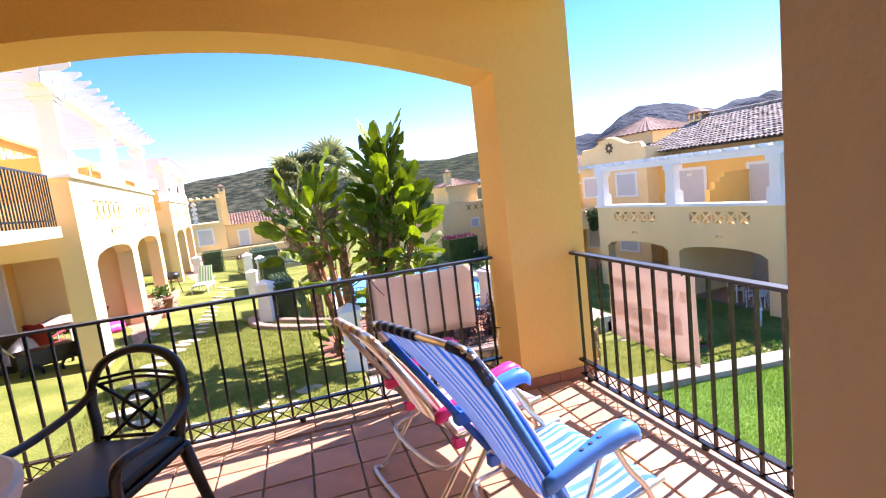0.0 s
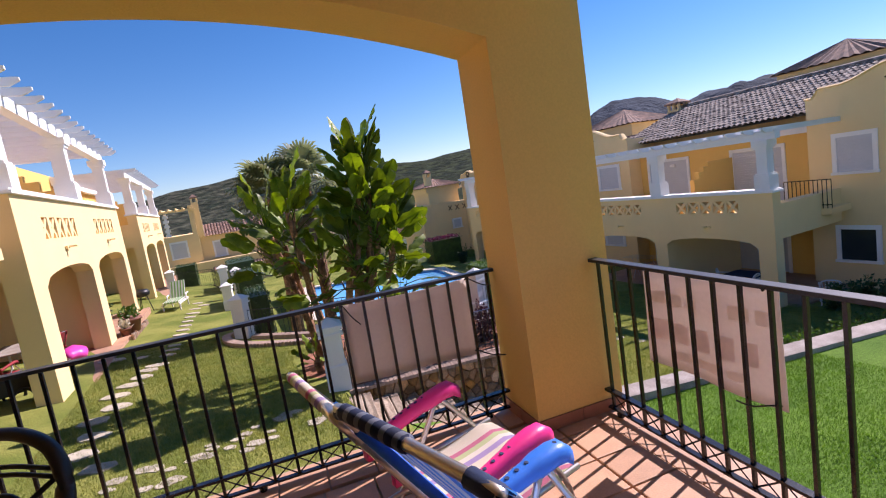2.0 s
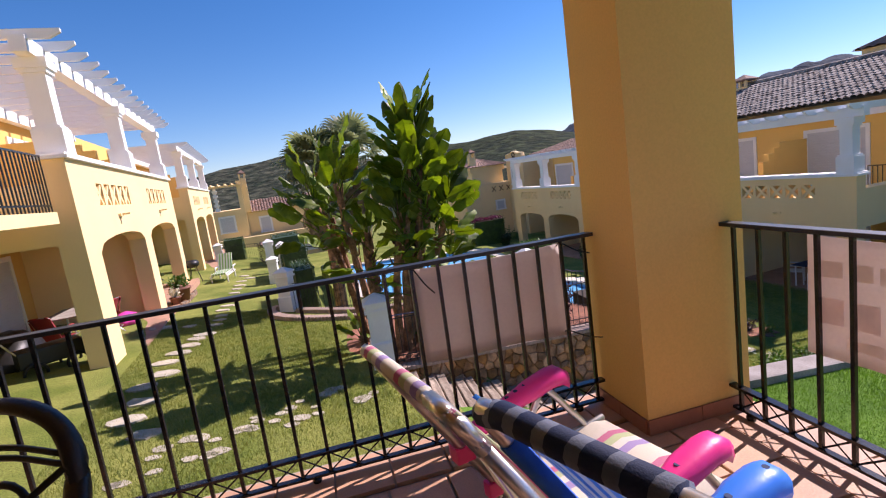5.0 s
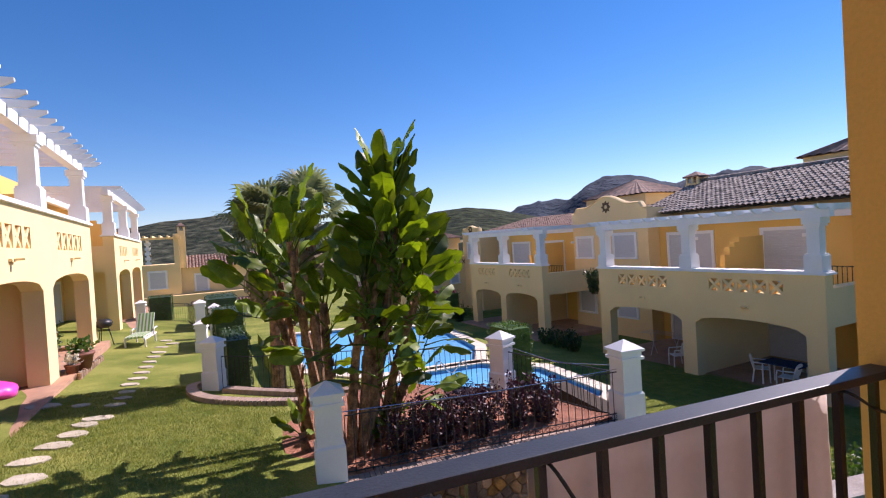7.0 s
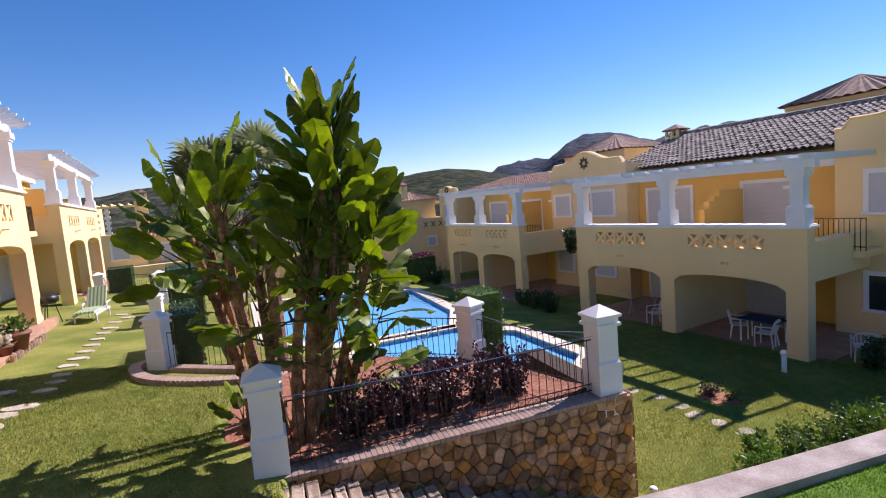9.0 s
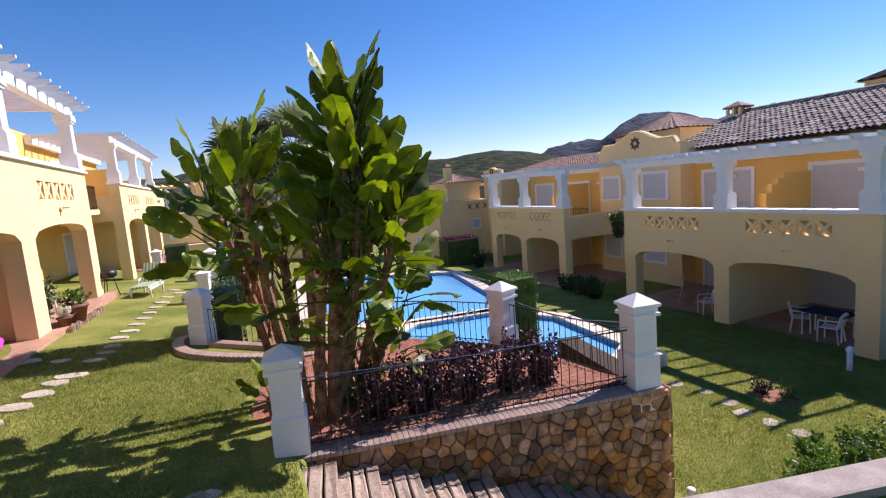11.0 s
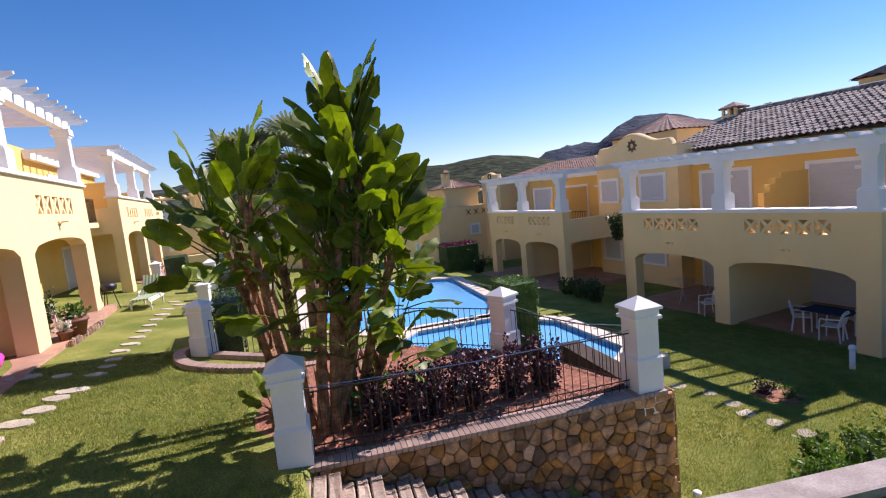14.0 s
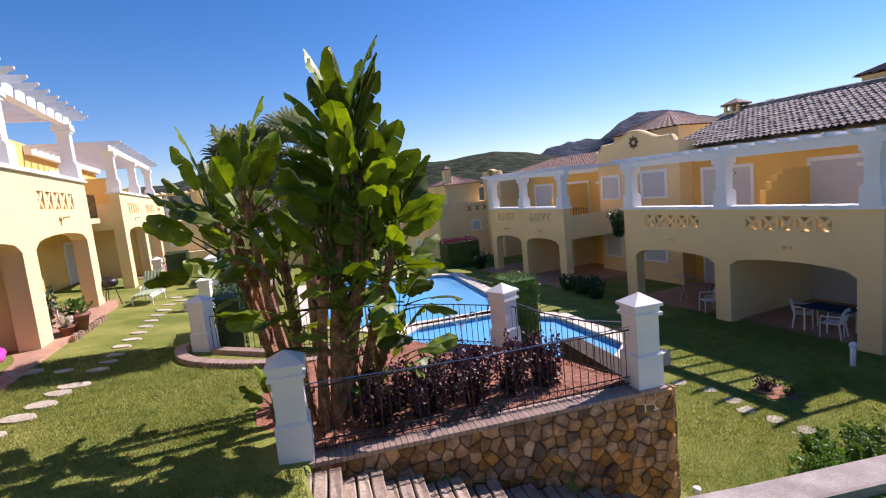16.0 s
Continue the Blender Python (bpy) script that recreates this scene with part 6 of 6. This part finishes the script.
def resin_chair(m):
    """Dark moulded garden armchair facing +x: hooped back with crossed ribs and a ring, sweeping arms."""
    C = thing("garden_chair", "dark moulded resin garden armchair with a hooped openwork back", "chair", m)
    def back(y, z):
        return Vector((-0.24 - 0.22 * (z - 0.42) + 0.25 * y * y, y, z))
    hoop = [back(-0.20, 0.40), back(-0.21, 0.52), back(-0.235, 0.66), back(-0.19, 0.79), back(-0.07, 0.85), back(0.07, 0.85), back(0.19, 0.79), back(0.235, 0.66), back(0.21, 0.52), back(0.20, 0.40)]
    bm = bmesh.new(); tube(bm, curve_pts(hoop, 5), 0.024, 8, flat=(1.1, 0.85)); part("back_hoop", bm, M_RESIN, C, "", True)
    for z0 in (0.74, 0.715):
        bm = bmesh.new(); tube(bm, curve_pts([back(-0.2, z0 - 0.005), back(0, z0 + 0.015), back(0.2, z0 - 0.005)], 5), 0.008, 6); part("back_bar", bm, M_RESIN, C, "", True)
    for s in (-1, 1):
        bm = bmesh.new(); tube(bm, [back(-0.2 * s, 0.71), back(0, 0.58), back(0.17 * s, 0.45)], 0.010, 6); part("back_rib", bm, M_RESIN, C, "", True)
    bm = bmesh.new(); tube(bm, [back(0.085 * math.cos(a), 0.58 + 0.085 * math.sin(a)) for a in np.linspace(0, 2 * math.pi, 20, endpoint=False)], 0.010, 6, True); part("back_ring", bm, M_RESIN, C, "", True)
    for z0 in (0.44, 0.47):
        bm = bmesh.new(); tube(bm, [back(-0.2, z0), back(0.2, z0)], 0.009, 6); part("back_bar", bm, M_RESIN, C, "", True)
    for s in (-1, 1):
        bm = bmesh.new(); tube(bm, curve_pts([back(s * 0.228, 0.68), Vector((-0.2, s * 0.27, 0.62)), Vector((0.0, s * 0.30, 0.58)), Vector((0.2, s * 0.29, 0.585)), Vector((0.245, s * 0.28, 0.54)), Vector((0.23, s * 0.26, 0.42))], 6), 0.021, 8, flat=(1.3, 0.8)); part("arm", bm, M_RESIN, C, "", True)
        bm = bmesh.new(); tube(bm, [(0.23, s * 0.25, 0.42), (0.26, s * 0.27, 0.0)], [0.03, 0.022], 8); part("leg", bm, M_RESIN, C, "", True)
        bm = bmesh.new(); tube(bm, [(-0.22, s * 0.22, 0.42), (-0.32, s * 0.25, 0.0)], [0.03, 0.022], 8); part("leg", bm, M_RESIN, C, "", True)
    bm = bmesh.new(); box(bm, -0.25, 0.25, -0.24, 0.24, 0.395, 0.425, None, 0.012); part("seat", bm, M_RESIN, C, "", True)
    bm = bmesh.new(); box(bm, -0.22, 0.24, -0.225, 0.225, 0.427, 0.465, None, 0.015); part("seat_cushion", bm, M_RESIN, C, "", True)
    return C
resin_chair(pose(-0.63, 2.37, 0, 0, 0, -118))
TAB = thing("round_table", "round garden table with a beige vinyl top on the terrace", "table", pose(-1.12, 1.75, 0))
bm = bmesh.new(); tube(bm, [(0, 0, 0.66), (0, 0, 0.70), (0, 0, 0.715), (0, 0, 0.725)], [0.44, 0.45, 0.447, 0.43], 40); part("tabletop", bm, M_TCLOTH, TAB)
bm = bmesh.new(); tube(bm, [(0, 0, 0.1), (0, 0, 0.66)], 0.035, 12); part("column", bm, M_RESIN, TAB, "", True)
for k in range(4):
    a = k * math.pi / 2 + 0.6
    bm = bmesh.new(); tube(bm, curve_pts([(0, 0, 0.2), (0.18 * math.cos(a), 0.18 * math.sin(a), 0.12), (0.34 * math.cos(a), 0.34 * math.sin(a), 0.015)], 5), 0.02, 8); part("foot", bm, M_RESIN, TAB, "", True)

def banner(name, label, m, pts, ties):
    """Cloth panel: four corners as (u, z); slightly rippled; tied with cord at its corners."""
    B = thing("banner", label, "banner", m, "cloth banners on the railings")
    n, k = 14, 8
    bm = bmesh.new()
    (a0, z0), (a1, z1), (a2, z2), (a3, z3) = pts      # top start, top end, bottom end, bottom start
    grid = []
    for j in range(k + 1):
        row = []
        for i in range(n + 1):
            s, t = i / n, j / k
            u = (a0 * (1 - s) + a1 * s) * (1 - t) + (a3 * (1 - s) + a2 * s) * t
            z = (z0 * (1 - s) + z1 * s) * (1 - t) + (z3 * (1 - s) + z2 * s) * t - 0.012 * math.sin(math.pi * s) * (1 - t)
            row.append((u, 0.030 + 0.010 * math.sin(s * 9 + t * 2) * t, z))
        grid.append(row)
    f = [[bm.verts.new(p) for p in row] for row in grid]
    b = [[bm.verts.new((p[0], p[1] + 0.003, p[2])) for p in row] for row in grid]
    for j in range(k):
        for i in range(n):
            bm.faces.new((f[j][i], f[j][i + 1], f[j + 1][i + 1], f[j + 1][i])); bm.faces.new((b[j][i], b[j + 1][i], b[j + 1][i + 1], b[j][i + 1]))
    for L_ in ([(f[0][i], b[0][i], b[0][i + 1], f[0][i + 1]) for i in range(n)] + [(f[k][i], f[k][i + 1], b[k][i + 1], b[k][i]) for i in range(n)] + [(f[j][0], f[j + 1][0], b[j + 1][0], b[j][0]) for j in range(k)] + [(f[j][n], b[j][n], b[j + 1][n], f[j + 1][n]) for j in range(k)]):
        bm.faces.new(L_)
    part("cloth", bm, M_BANNER, B, "", True)
    for u, z, du, dz in ties:
        bm = bmesh.new(); tube(bm, curve_pts([(u, 0.035, z), (u, -0.02, z + 0.02), (u + du * 0.5, -0.035, z + dz * 0.5), (u + du, -0.03, z + dz)], 4), 0.0035, 5); part("tie", bm, M_RESIN, B, "black plastic cable tie")
    return B
BAN1 = banner("banner", "pale pinkish cloth banner tied to the iron railing", TER @ pose(-3.45, 0, 0), ((2.535, 0.875), (3.30, 0.872), (3.30, 0.405), (2.535, 0.42)), ((2.55, 0.862, 0.08, -0.1), (3.28, 0.86, 0.14, -0.05), (3.28, 0.42, 0.18, -0.05)))
BAN2 = banner("banner", "pale pinkish cloth banner with faded print on the side railing", TER @ pose(0.46, -2.9, 0, 0, 0, 90) @ Matrix.Diagonal((1, -1, 1, 1)), ((1.50, 0.885), (2.19, 0.872), (2.19, 0.41), (1.50, 0.40)), ((1.52, 0.87, -0.02, 0.03), (1.52, 0.42, 0.14, -0.01)))
M_FADE_R = material("faded_red_print", (0.93, 0.82, 0.77), 0.8, vary=0.1, scale=8, bump=0.0)
M_FADE_Y = material("faded_yellow_print", (0.93, 0.85, 0.77), 0.8, vary=0.1, scale=8, bump=0.0)
see_through(M_FADE_R, 0.8); see_through(M_FADE_Y, 0.8)
for z0, z1, us, mt in ((0.72, 0.78, ((1.55, 1.60), (1.63, 1.72), (1.88, 1.94), (1.96, 2.02), (2.06, 2.14)), M_FADE_Y), (0.54, 0.64, ((1.60, 1.67), (1.70, 1.78), (1.82, 1.90), (1.94, 2.02), (2.06, 2.14)), M_FADE_R), (0.46, 0.50, ((1.64, 1.74), (1.78, 1.90), (1.93, 2.05)), M_FADE_Y)):
    for a, b in us:
        bm = bmesh.new()
        cols = []
        for k in range(5):
            u = a + (b - a) * k / 4
            s = (u - 1.5) / 0.69
            cols.append([bm.verts.new((u, 0.028 + 0.010 * math.sin(s * 9 + t * 2) * t, z)) for z, t in ((z1, (0.88 - z1) / 0.475), (z0, (0.88 - z0) / 0.475))])
        for p, q in zip(cols, cols[1:]):
            bm.faces.new((p[0], q[0], q[1], p[1]))
        part("faded_print", bm, mt, BAN2)

# ---- things on the patios ----
def lounger(m):
    C = thing("sun_lounger", "white plastic sun lounger with a green striped cushion on the lawn", "sun lounger", m)
    for s in (-1, 1):
        bm = bmesh.new(); box(bm, -0.9, 0.55, s * 0.3 - 0.03, s * 0.3 + 0.03, 0.26, 0.33, None, 0.01); part("side_rail", bm, M_WPLAST, C)
        for x in (-0.8, 0.45):
            bm = bmesh.new(); tube(bm, [(x, s * 0.3, 0), (x, s * 0.3, 0.26)], 0.03, 8); part("leg", bm, M_WPLAST, C)
        bm = bmesh.new(); tube(bm, curve_pts([(0.1, s * 0.34, 0.3), (0.15, s * 0.35, 0.5), (0.5, s * 0.35, 0.52)], 4), 0.03, 8); part("arm", bm, M_WPLAST, C, "", True)
    bm = bmesh.new(); box(bm, -0.9, 0.3, -0.28, 0.28, 0.34, 0.41, None, 0.02); part("cushion", bm, M_STRIPE_G, C)
    bm = bmesh.new(); box(bm, 0, 0.75, -0.28, 0.28, 0, 0.07, Matrix.Translation((0.3, 0, 0.37)) @ Matrix.Rotation(radians(-58), 4, 'Y'), 0.02); part("back_cushion", bm, M_STRIPE_G, C)
    return C
lounger(pose(-1.55, 23.1, lawn_upper(-1.55, 23.1), 0, 0, 80))

def pot(x, y, z, r, h, label, plant, seed):
    P = thing("plant_pot", label, "pot", None, "potted plants")
    bm = bmesh.new(); tube(bm, [(x, y, z), (x, y, z + h * 0.85), (x, y, z + h * 0.86), (x, y, z + h)], [r * 0.7, r * 0.95, r * 1.06, r * 1.06], 18); part("pot", bm, M_POT, P, "", True)
    rnd = random.Random(seed)
    bm = bmesh.new()
    leaf_cloud(bm, 160, lambda: (Vector((x + rnd.gauss(0, r * 0.4), y + rnd.gauss(0, r * 0.4), z + h + rnd.uniform(0, r * 1.0))), Vector((0, 0, 1))), 0.14, rnd)
    tagged(part("foliage", bm, plant, P), "", "", "", "stuff")
    return P
pot(-2.45, 18.0, -1.45, 0.30, 0.42, "dark terracotta pot with a pale succulent on the patio", M_GREENL, 1)
pot(-2.55, 17.55, -1.45, 0.16, 0.22, "small terracotta pot with flowers on the patio", M_CREAM, 2)
shrub(-3.3, 18.7, -1.45, 0.45, 1.15, M_DARKL, "leafy green bush standing on the sunlit patio", 700, 0.1, 91, "patio_bush")
def blob(name, label, cat, x, y, z, sx, sy, sz, mat, seed):
    bm = bmesh.new(); bmesh.ops.create_icosphere(bm, subdivisions=3, radius=1)
    for v in bm.verts:
        v.co *= 1 + 0.18 * noise.noise(v.co * 1.8 + Vector((seed, 0, 0)))
        v.co = Vector((v.co.x * sx, v.co.y * sy, max(v.co.z, -0.75) * sz))
    return tagged(part(name, bm, mat, None, "", True, pose(x, y, z + 0.75 * sz)), label, cat)
blob("bean_bag", "crumpled pink vinyl bean bag lying on the patio", "bean bag", -3.47, 15.75, -1.45, 0.32, 0.42, 0.2, M_PINKC, 1)
# black lump added for the deep shade at the back of this patio
blob("shade_filler", "crumpled black lump added to stand in for the patio's deep shade", "cover", -4.75, 12.9, -1.446, 0.5, 0.75, 0.5, M_RESIN, 5)
LOGS = thing("log_edging", "roll of small dark logs with pale cut ends edging the patio", "edging")
for k in range(22):
    f = k / 21
    lx, ly = -2.36 + 0.06 * f, 17.2 + 2.7 * f
    bm = bmesh.new(); tube(bm, [(lx, ly, lawn_upper(lx, ly) - 0.08), (lx, ly, lawn_upper(lx, ly) + 0.13 + 0.02 * math.sin(k * 2.1)), (lx, ly, lawn_upper(lx, ly) + 0.15 + 0.02 * math.sin(k * 2.1))], [0.05, 0.05, 0.04], 8)
    part("log", bm, M_WOOD if k % 2 else M_TRUNK, LOGS)
BBQ = thing("barbecue", "black kettle barbecue on legs at the patio edge", "barbecue", pose(-2.6, 20.4 + 2.2, -1.6))
bm = bmesh.new(); tube(bm, [(0, 0, 0.62), (0, 0, 0.68), (0, 0, 0.8), (0, 0, 0.9)], [0.16, 0.26, 0.28, 0.2], 16); part("kettle", bm, M_RESIN, BBQ, "", True)
for k in range(3):
    a = k * 2.09
    bm = bmesh.new(); tube(bm, [(0.14 * math.cos(a), 0.14 * math.sin(a), 0.65), (0.27 * math.cos(a), 0.27 * math.sin(a), 0)], 0.015, 6); part("leg", bm, M_RESIN, BBQ)

def plastic_chair(m, mat=M_WPLAST, label="white moulded plastic garden armchair on the shaded patio"):
    C = thing("plastic_chair", label, "chair", m, "plastic patio chairs")
    bm = bmesh.new(); box(bm, -0.22, 0.22, -0.23, 0.23, 0.41, 0.44, None, 0.01); part("seat", bm, mat, C)
    for k in range(6):
        y = -0.2 + 0.08 * k
        bm = bmesh.new(); tube(bm, [(-0.21, y * 0.9, 0.44), (-0.3, y * 1.1, 0.8)], 0.016, 5); part("back_slat", bm, mat, C)
    bm = bmesh.new(); tube(bm, curve_pts([(-0.21, -0.25, 0.44), (-0.29, -0.26, 0.75), (-0.31, -0.12, 0.84), (-0.31, 0.12, 0.84), (-0.29, 0.26, 0.75), (-0.21, 0.25, 0.44)], 4), 0.022, 6); part("back_frame", bm, mat, C, "", True)
    for s in (-1, 1):
        bm = bmesh.new(); tube(bm, curve_pts([(-0.26, s * 0.26, 0.66), (0.1, s * 0.28, 0.64), (0.22, s * 0.26, 0.6), (0.24, s * 0.25, 0.0)], 4), 0.022, 6); part("arm", bm, mat, C, "", True)
        bm = bmesh.new(); tube(bm, [(-0.2, s * 0.22, 0.42), (-0.26, s * 0.25, 0)], 0.022, 6); part("leg", bm, mat, C)
    return C
pc = plastic_chair(pose(16.55, 11.5, -4.052, 0, 0, 100))
for x, y, a in ((16.95, 12.55, -60), (16.5, 15.4, 150), (17.6, 11.4, 60), (17.2, 9.3, 30)):
    copy_thing(pc, pose(x, y, -4.052 if y > 9.7 else ground_height(x, y), 0, 0, a))
copy_thing(pc, pose(-3.6, 19.6, -1.44, 0, 0, 40))
def patio_table(x, y, z, w, l, cloth, label):
    T = thing("patio_table", label, "table", pose(x, y, z), "patio tables")
    bm = bmesh.new(); box(bm, -w, w, -l, l, 0.70, 0.735, None, 0.008); part("tabletop", bm, cloth, T)
    for sx in (-1, 1):
        for sy in (-1, 1):
            bm = bmesh.new(); tube(bm, [(sx * (w - 0.08), sy * (l - 0.08), 0), (sx * (w - 0.08), sy * (l - 0.08), 0.7)], 0.025, 8); part("leg", bm, M_WPLAST, T)
patio_table(16.95, 11.8, -4.052, 0.4, 0.6, M_NAVY, "patio table with a dark cloth under the shaded arcade")
patio_table(-4.3, 14.9, -1.446, 0.4, 0.7, M_CONC, "pale topped rectangular patio table beside the sunlit house")
fc = folding_chair(pose(-4.4, 13.9, -1.446, 0, 0, 70), "red cloth folding chair on the patio of the sunlit house", M_REDP, M_REDP, M_REDP, (-0.26, 0.9), (-0.12, 0.52), 0.26, M_ALU, 0.58)
copy_thing(fc, pose(-3.55, 14.7, -1.446, 0, 0, 165))
bm = bmesh.new(); box(bm, -5.6, -2.45, 10.9, 11.3, -2.4, -1.452); structure(part("patio_slab", bm, M_PATIO), "terracotta tiled patio beside the sunlit house", "patio")
# trolley body coloured black to carry the same patio shade
CART = thing("garden_cart", "wheeled garden trolley loaded with bags, blackened for the patio's shade", "trolley", pose(-3.9, 12.2, -1.446, 0, 0, 30))
for s in (-1, 1):
    for x in (-0.3, 0.35):
        bm = bmesh.new(); tube(bm, [(x + 0.17 * math.cos(a), s * 0.28, 0.2 + 0.17 * math.sin(a)) for a in np.linspace(0, 2 * math.pi, 18, endpoint=False)], 0.03, 8, True); part("wheel", bm, M_RESIN, CART, "", True)
bm = bmesh.new(); box(bm, -0.5, 0.5, -0.25, 0.25, 0.3, 0.62, None, 0.04); part("body", bm, M_RESIN, CART)
bm = bmesh.new(); tube(bm, curve_pts([(-0.5, -0.2, 0.6), (-0.72, -0.2, 0.95), (-0.72, 0.2, 0.95), (-0.5, 0.2, 0.6)], 4), 0.015, 6); part("handle", bm, M_ALU, CART)
RACK = thing("drying_rack", "thin metal drying rack standing on the shaded patio", "drying rack", pose(17.1, 16.6, -4.052, 0, 0, 10))
for s in (-1, 1):
    bm = bmesh.new(); tube(bm, [(0, s * 0.5, 0), (0.5, s * 0.5, 0.95)], 0.012, 5); part("leg", bm, M_ALU, RACK)
    bm = bmesh.new(); tube(bm, [(0.5, s * 0.5, 0), (0.0, s * 0.5, 0.95)], 0.012, 5); part("leg", bm, M_ALU, RACK)
for k in range(6):
    bm = bmesh.new(); tube(bm, [(-0.1 + 0.14 * k, -0.9, 0.95), (-0.1 + 0.14 * k, 0.9, 0.95)], 0.006, 4); part("wire", bm, M_ALU, RACK)

# ---- grass blades on the nearer lawns ----
def blades(name, label, x0, x1, y0, y1, n, seed, skip, mat=None):
    rs = np.random.RandomState(seed)
    xy = rs.uniform((x0, y0), (x1, y1), (n, 2))
    keep = [i for i in range(n) if not skip(*xy[i])]
    xy = xy[keep]
    z = np.array([ground_height(x, y) for x, y in xy])
    ang = rs.uniform(0, 2 * math.pi, len(xy)); h = rs.uniform(0.02, 0.05, len(xy)); lean = rs.normal(0, 0.018, (len(xy), 2))
    w = 0.006
    v = np.empty((len(xy), 3, 3))
    v[:, 0] = np.c_[xy[:, 0] + w * np.cos(ang), xy[:, 1] + w * np.sin(ang), z - 0.005]
    v[:, 1] = np.c_[xy[:, 0] - w * np.cos(ang), xy[:, 1] - w * np.sin(ang), z - 0.005]
    v[:, 2] = np.c_[xy + lean, z + h]
    me = bpy.data.meshes.new(name)
    me.from_pydata(v.reshape(-1, 3).tolist(), [], np.arange(3 * len(xy)).reshape(-1, 3).tolist())
    me.materials.append(mat or M_BLADE)
    return tagged(new(name, me), label, "grass", "", "stuff")
M_BLADE_LUSH = leaf_material("watered_grass_blade", (0.115, 0.22, 0.028), (0.075, 0.155, 0.02), 0.7, 0.4, 0.0)
M_BLADE = leaf_material("grass_blade", (0.235, 0.245, 0.06), (0.13, 0.165, 0.03), 0.7, 0.4, 0.0)
blades("grass", "short blades of lawn grass", -2.5, 1.9, 3.9, 15.5, 110000, 1, lambda x, y: (x > 1.3 and 8.8 < y < 11.6) or (x > 1.75 and y > 6.9) or (x > 0.05 and y > 13.75 - 0.42 * x))
blades("grass", "short blades of lawn grass beside the stone wall", 6.95, 11.5, 6.6, 11.2, 50000, 2, lambda x, y: y < kerb_line(x) + 0.35)
blades("grass", "short blades of lawn grass in front of the shaded houses", 10.2, 16.5, 6.8, 15.5, 110000, 4, lambda x, y: y < kerb_line(x) + 0.35 or (x < 11.5 and y < 11.2))
blades("grass", "short blades of lawn grass below the terrace side", 2.6, 9.5, 0.5, 6.3, 90000, 3, lambda x, y: y > kerb_line(x) - 0.25, M_BLADE_LUSH)

# ---- terrace floor tiles ----
TP = 0.255
bm = bmesh.new()
g = 0.006
v0 = [bm.verts.new(p) for p in ((g, g, -0.02), (TP - g, g, -0.02), (TP - g, TP - g, -0.02), (g, TP - g, -0.02))]
v1 = [bm.verts.new(p) for p in ((g, g, -0.002), (TP - g, g, -0.002), (TP - g, TP - g, -0.002), (g, TP - g, -0.002))]
v2 = [bm.verts.new(p) for p in ((g + 0.004, g + 0.004, 0), (TP - g - 0.004, g + 0.004, 0), (TP - g - 0.004, TP - g - 0.004, 0), (g + 0.004, TP - g - 0.004, 0))]
bm.faces.new(v2)
for a, b in ((v0, v1), (v1, v2)):
    for i in range(4):
        bm.faces.new((a[i], a[(i + 1) % 4], b[(i + 1) % 4], b[i]))
tile = mesh_of("floor_tile", bm, M_TERRA)
rnd = random.Random(2)
for i in range(17):
    for j in range(12):
        u, v = 0.35 - 0.25 - (i - 1) * TP, -0.20 - (j + 1) * TP
        if u < -4.2 or v < -3.2:
            continue
        sh = new("floor_tile", tile); sh.parent = floor
        sh.matrix_basis = pose(u, v, rnd.uniform(-0.0012, 0.0012), rnd.uniform(-0.15, 0.15), rnd.uniform(-0.15, 0.15), 0)
# border tiles under the railings
bm = bmesh.new(); box(bm, 0.005, 0.25, -0.145, 0.15, -0.02, 0.0, None, 0.003); bt = mesh_of("border_tile", bm, M_TERRA)
for i in range(17):
    sh = new("border_tile", bt); sh.parent = floor; sh.matrix_basis = pose(-4.2 + i * 0.255, -0.03, 0.002)
for j in range(11):
    sh = new("border_tile", bt); sh.parent = floor; sh.matrix_basis = pose(0.50, -3.15 + j * 0.255, 0.002, 0, 0, 90)
# skirting round the pillar
for a, b, c, d in ((-0.008, 0.565, -0.362, -0.352), (-0.012, -0.002, -0.35, 0.05)):
    n = 2
    for k in range(n):
        bm = bmesh.new()
        if c < -0.351:
            box(bm, a + (b - a) * k / n + 0.002, a + (b - a) * (k + 1) / n - 0.002, c, d, 0.004, 0.075, None, 0.002)
        else:
            box(bm, a, b, c + (d - c) * k / n + 0.002, c + (d - c) * (k + 1) / n - 0.002, 0.004, 0.075, None, 0.002)
        sh = part("skirting_tile", bm, M_SKIRT, wall_front)
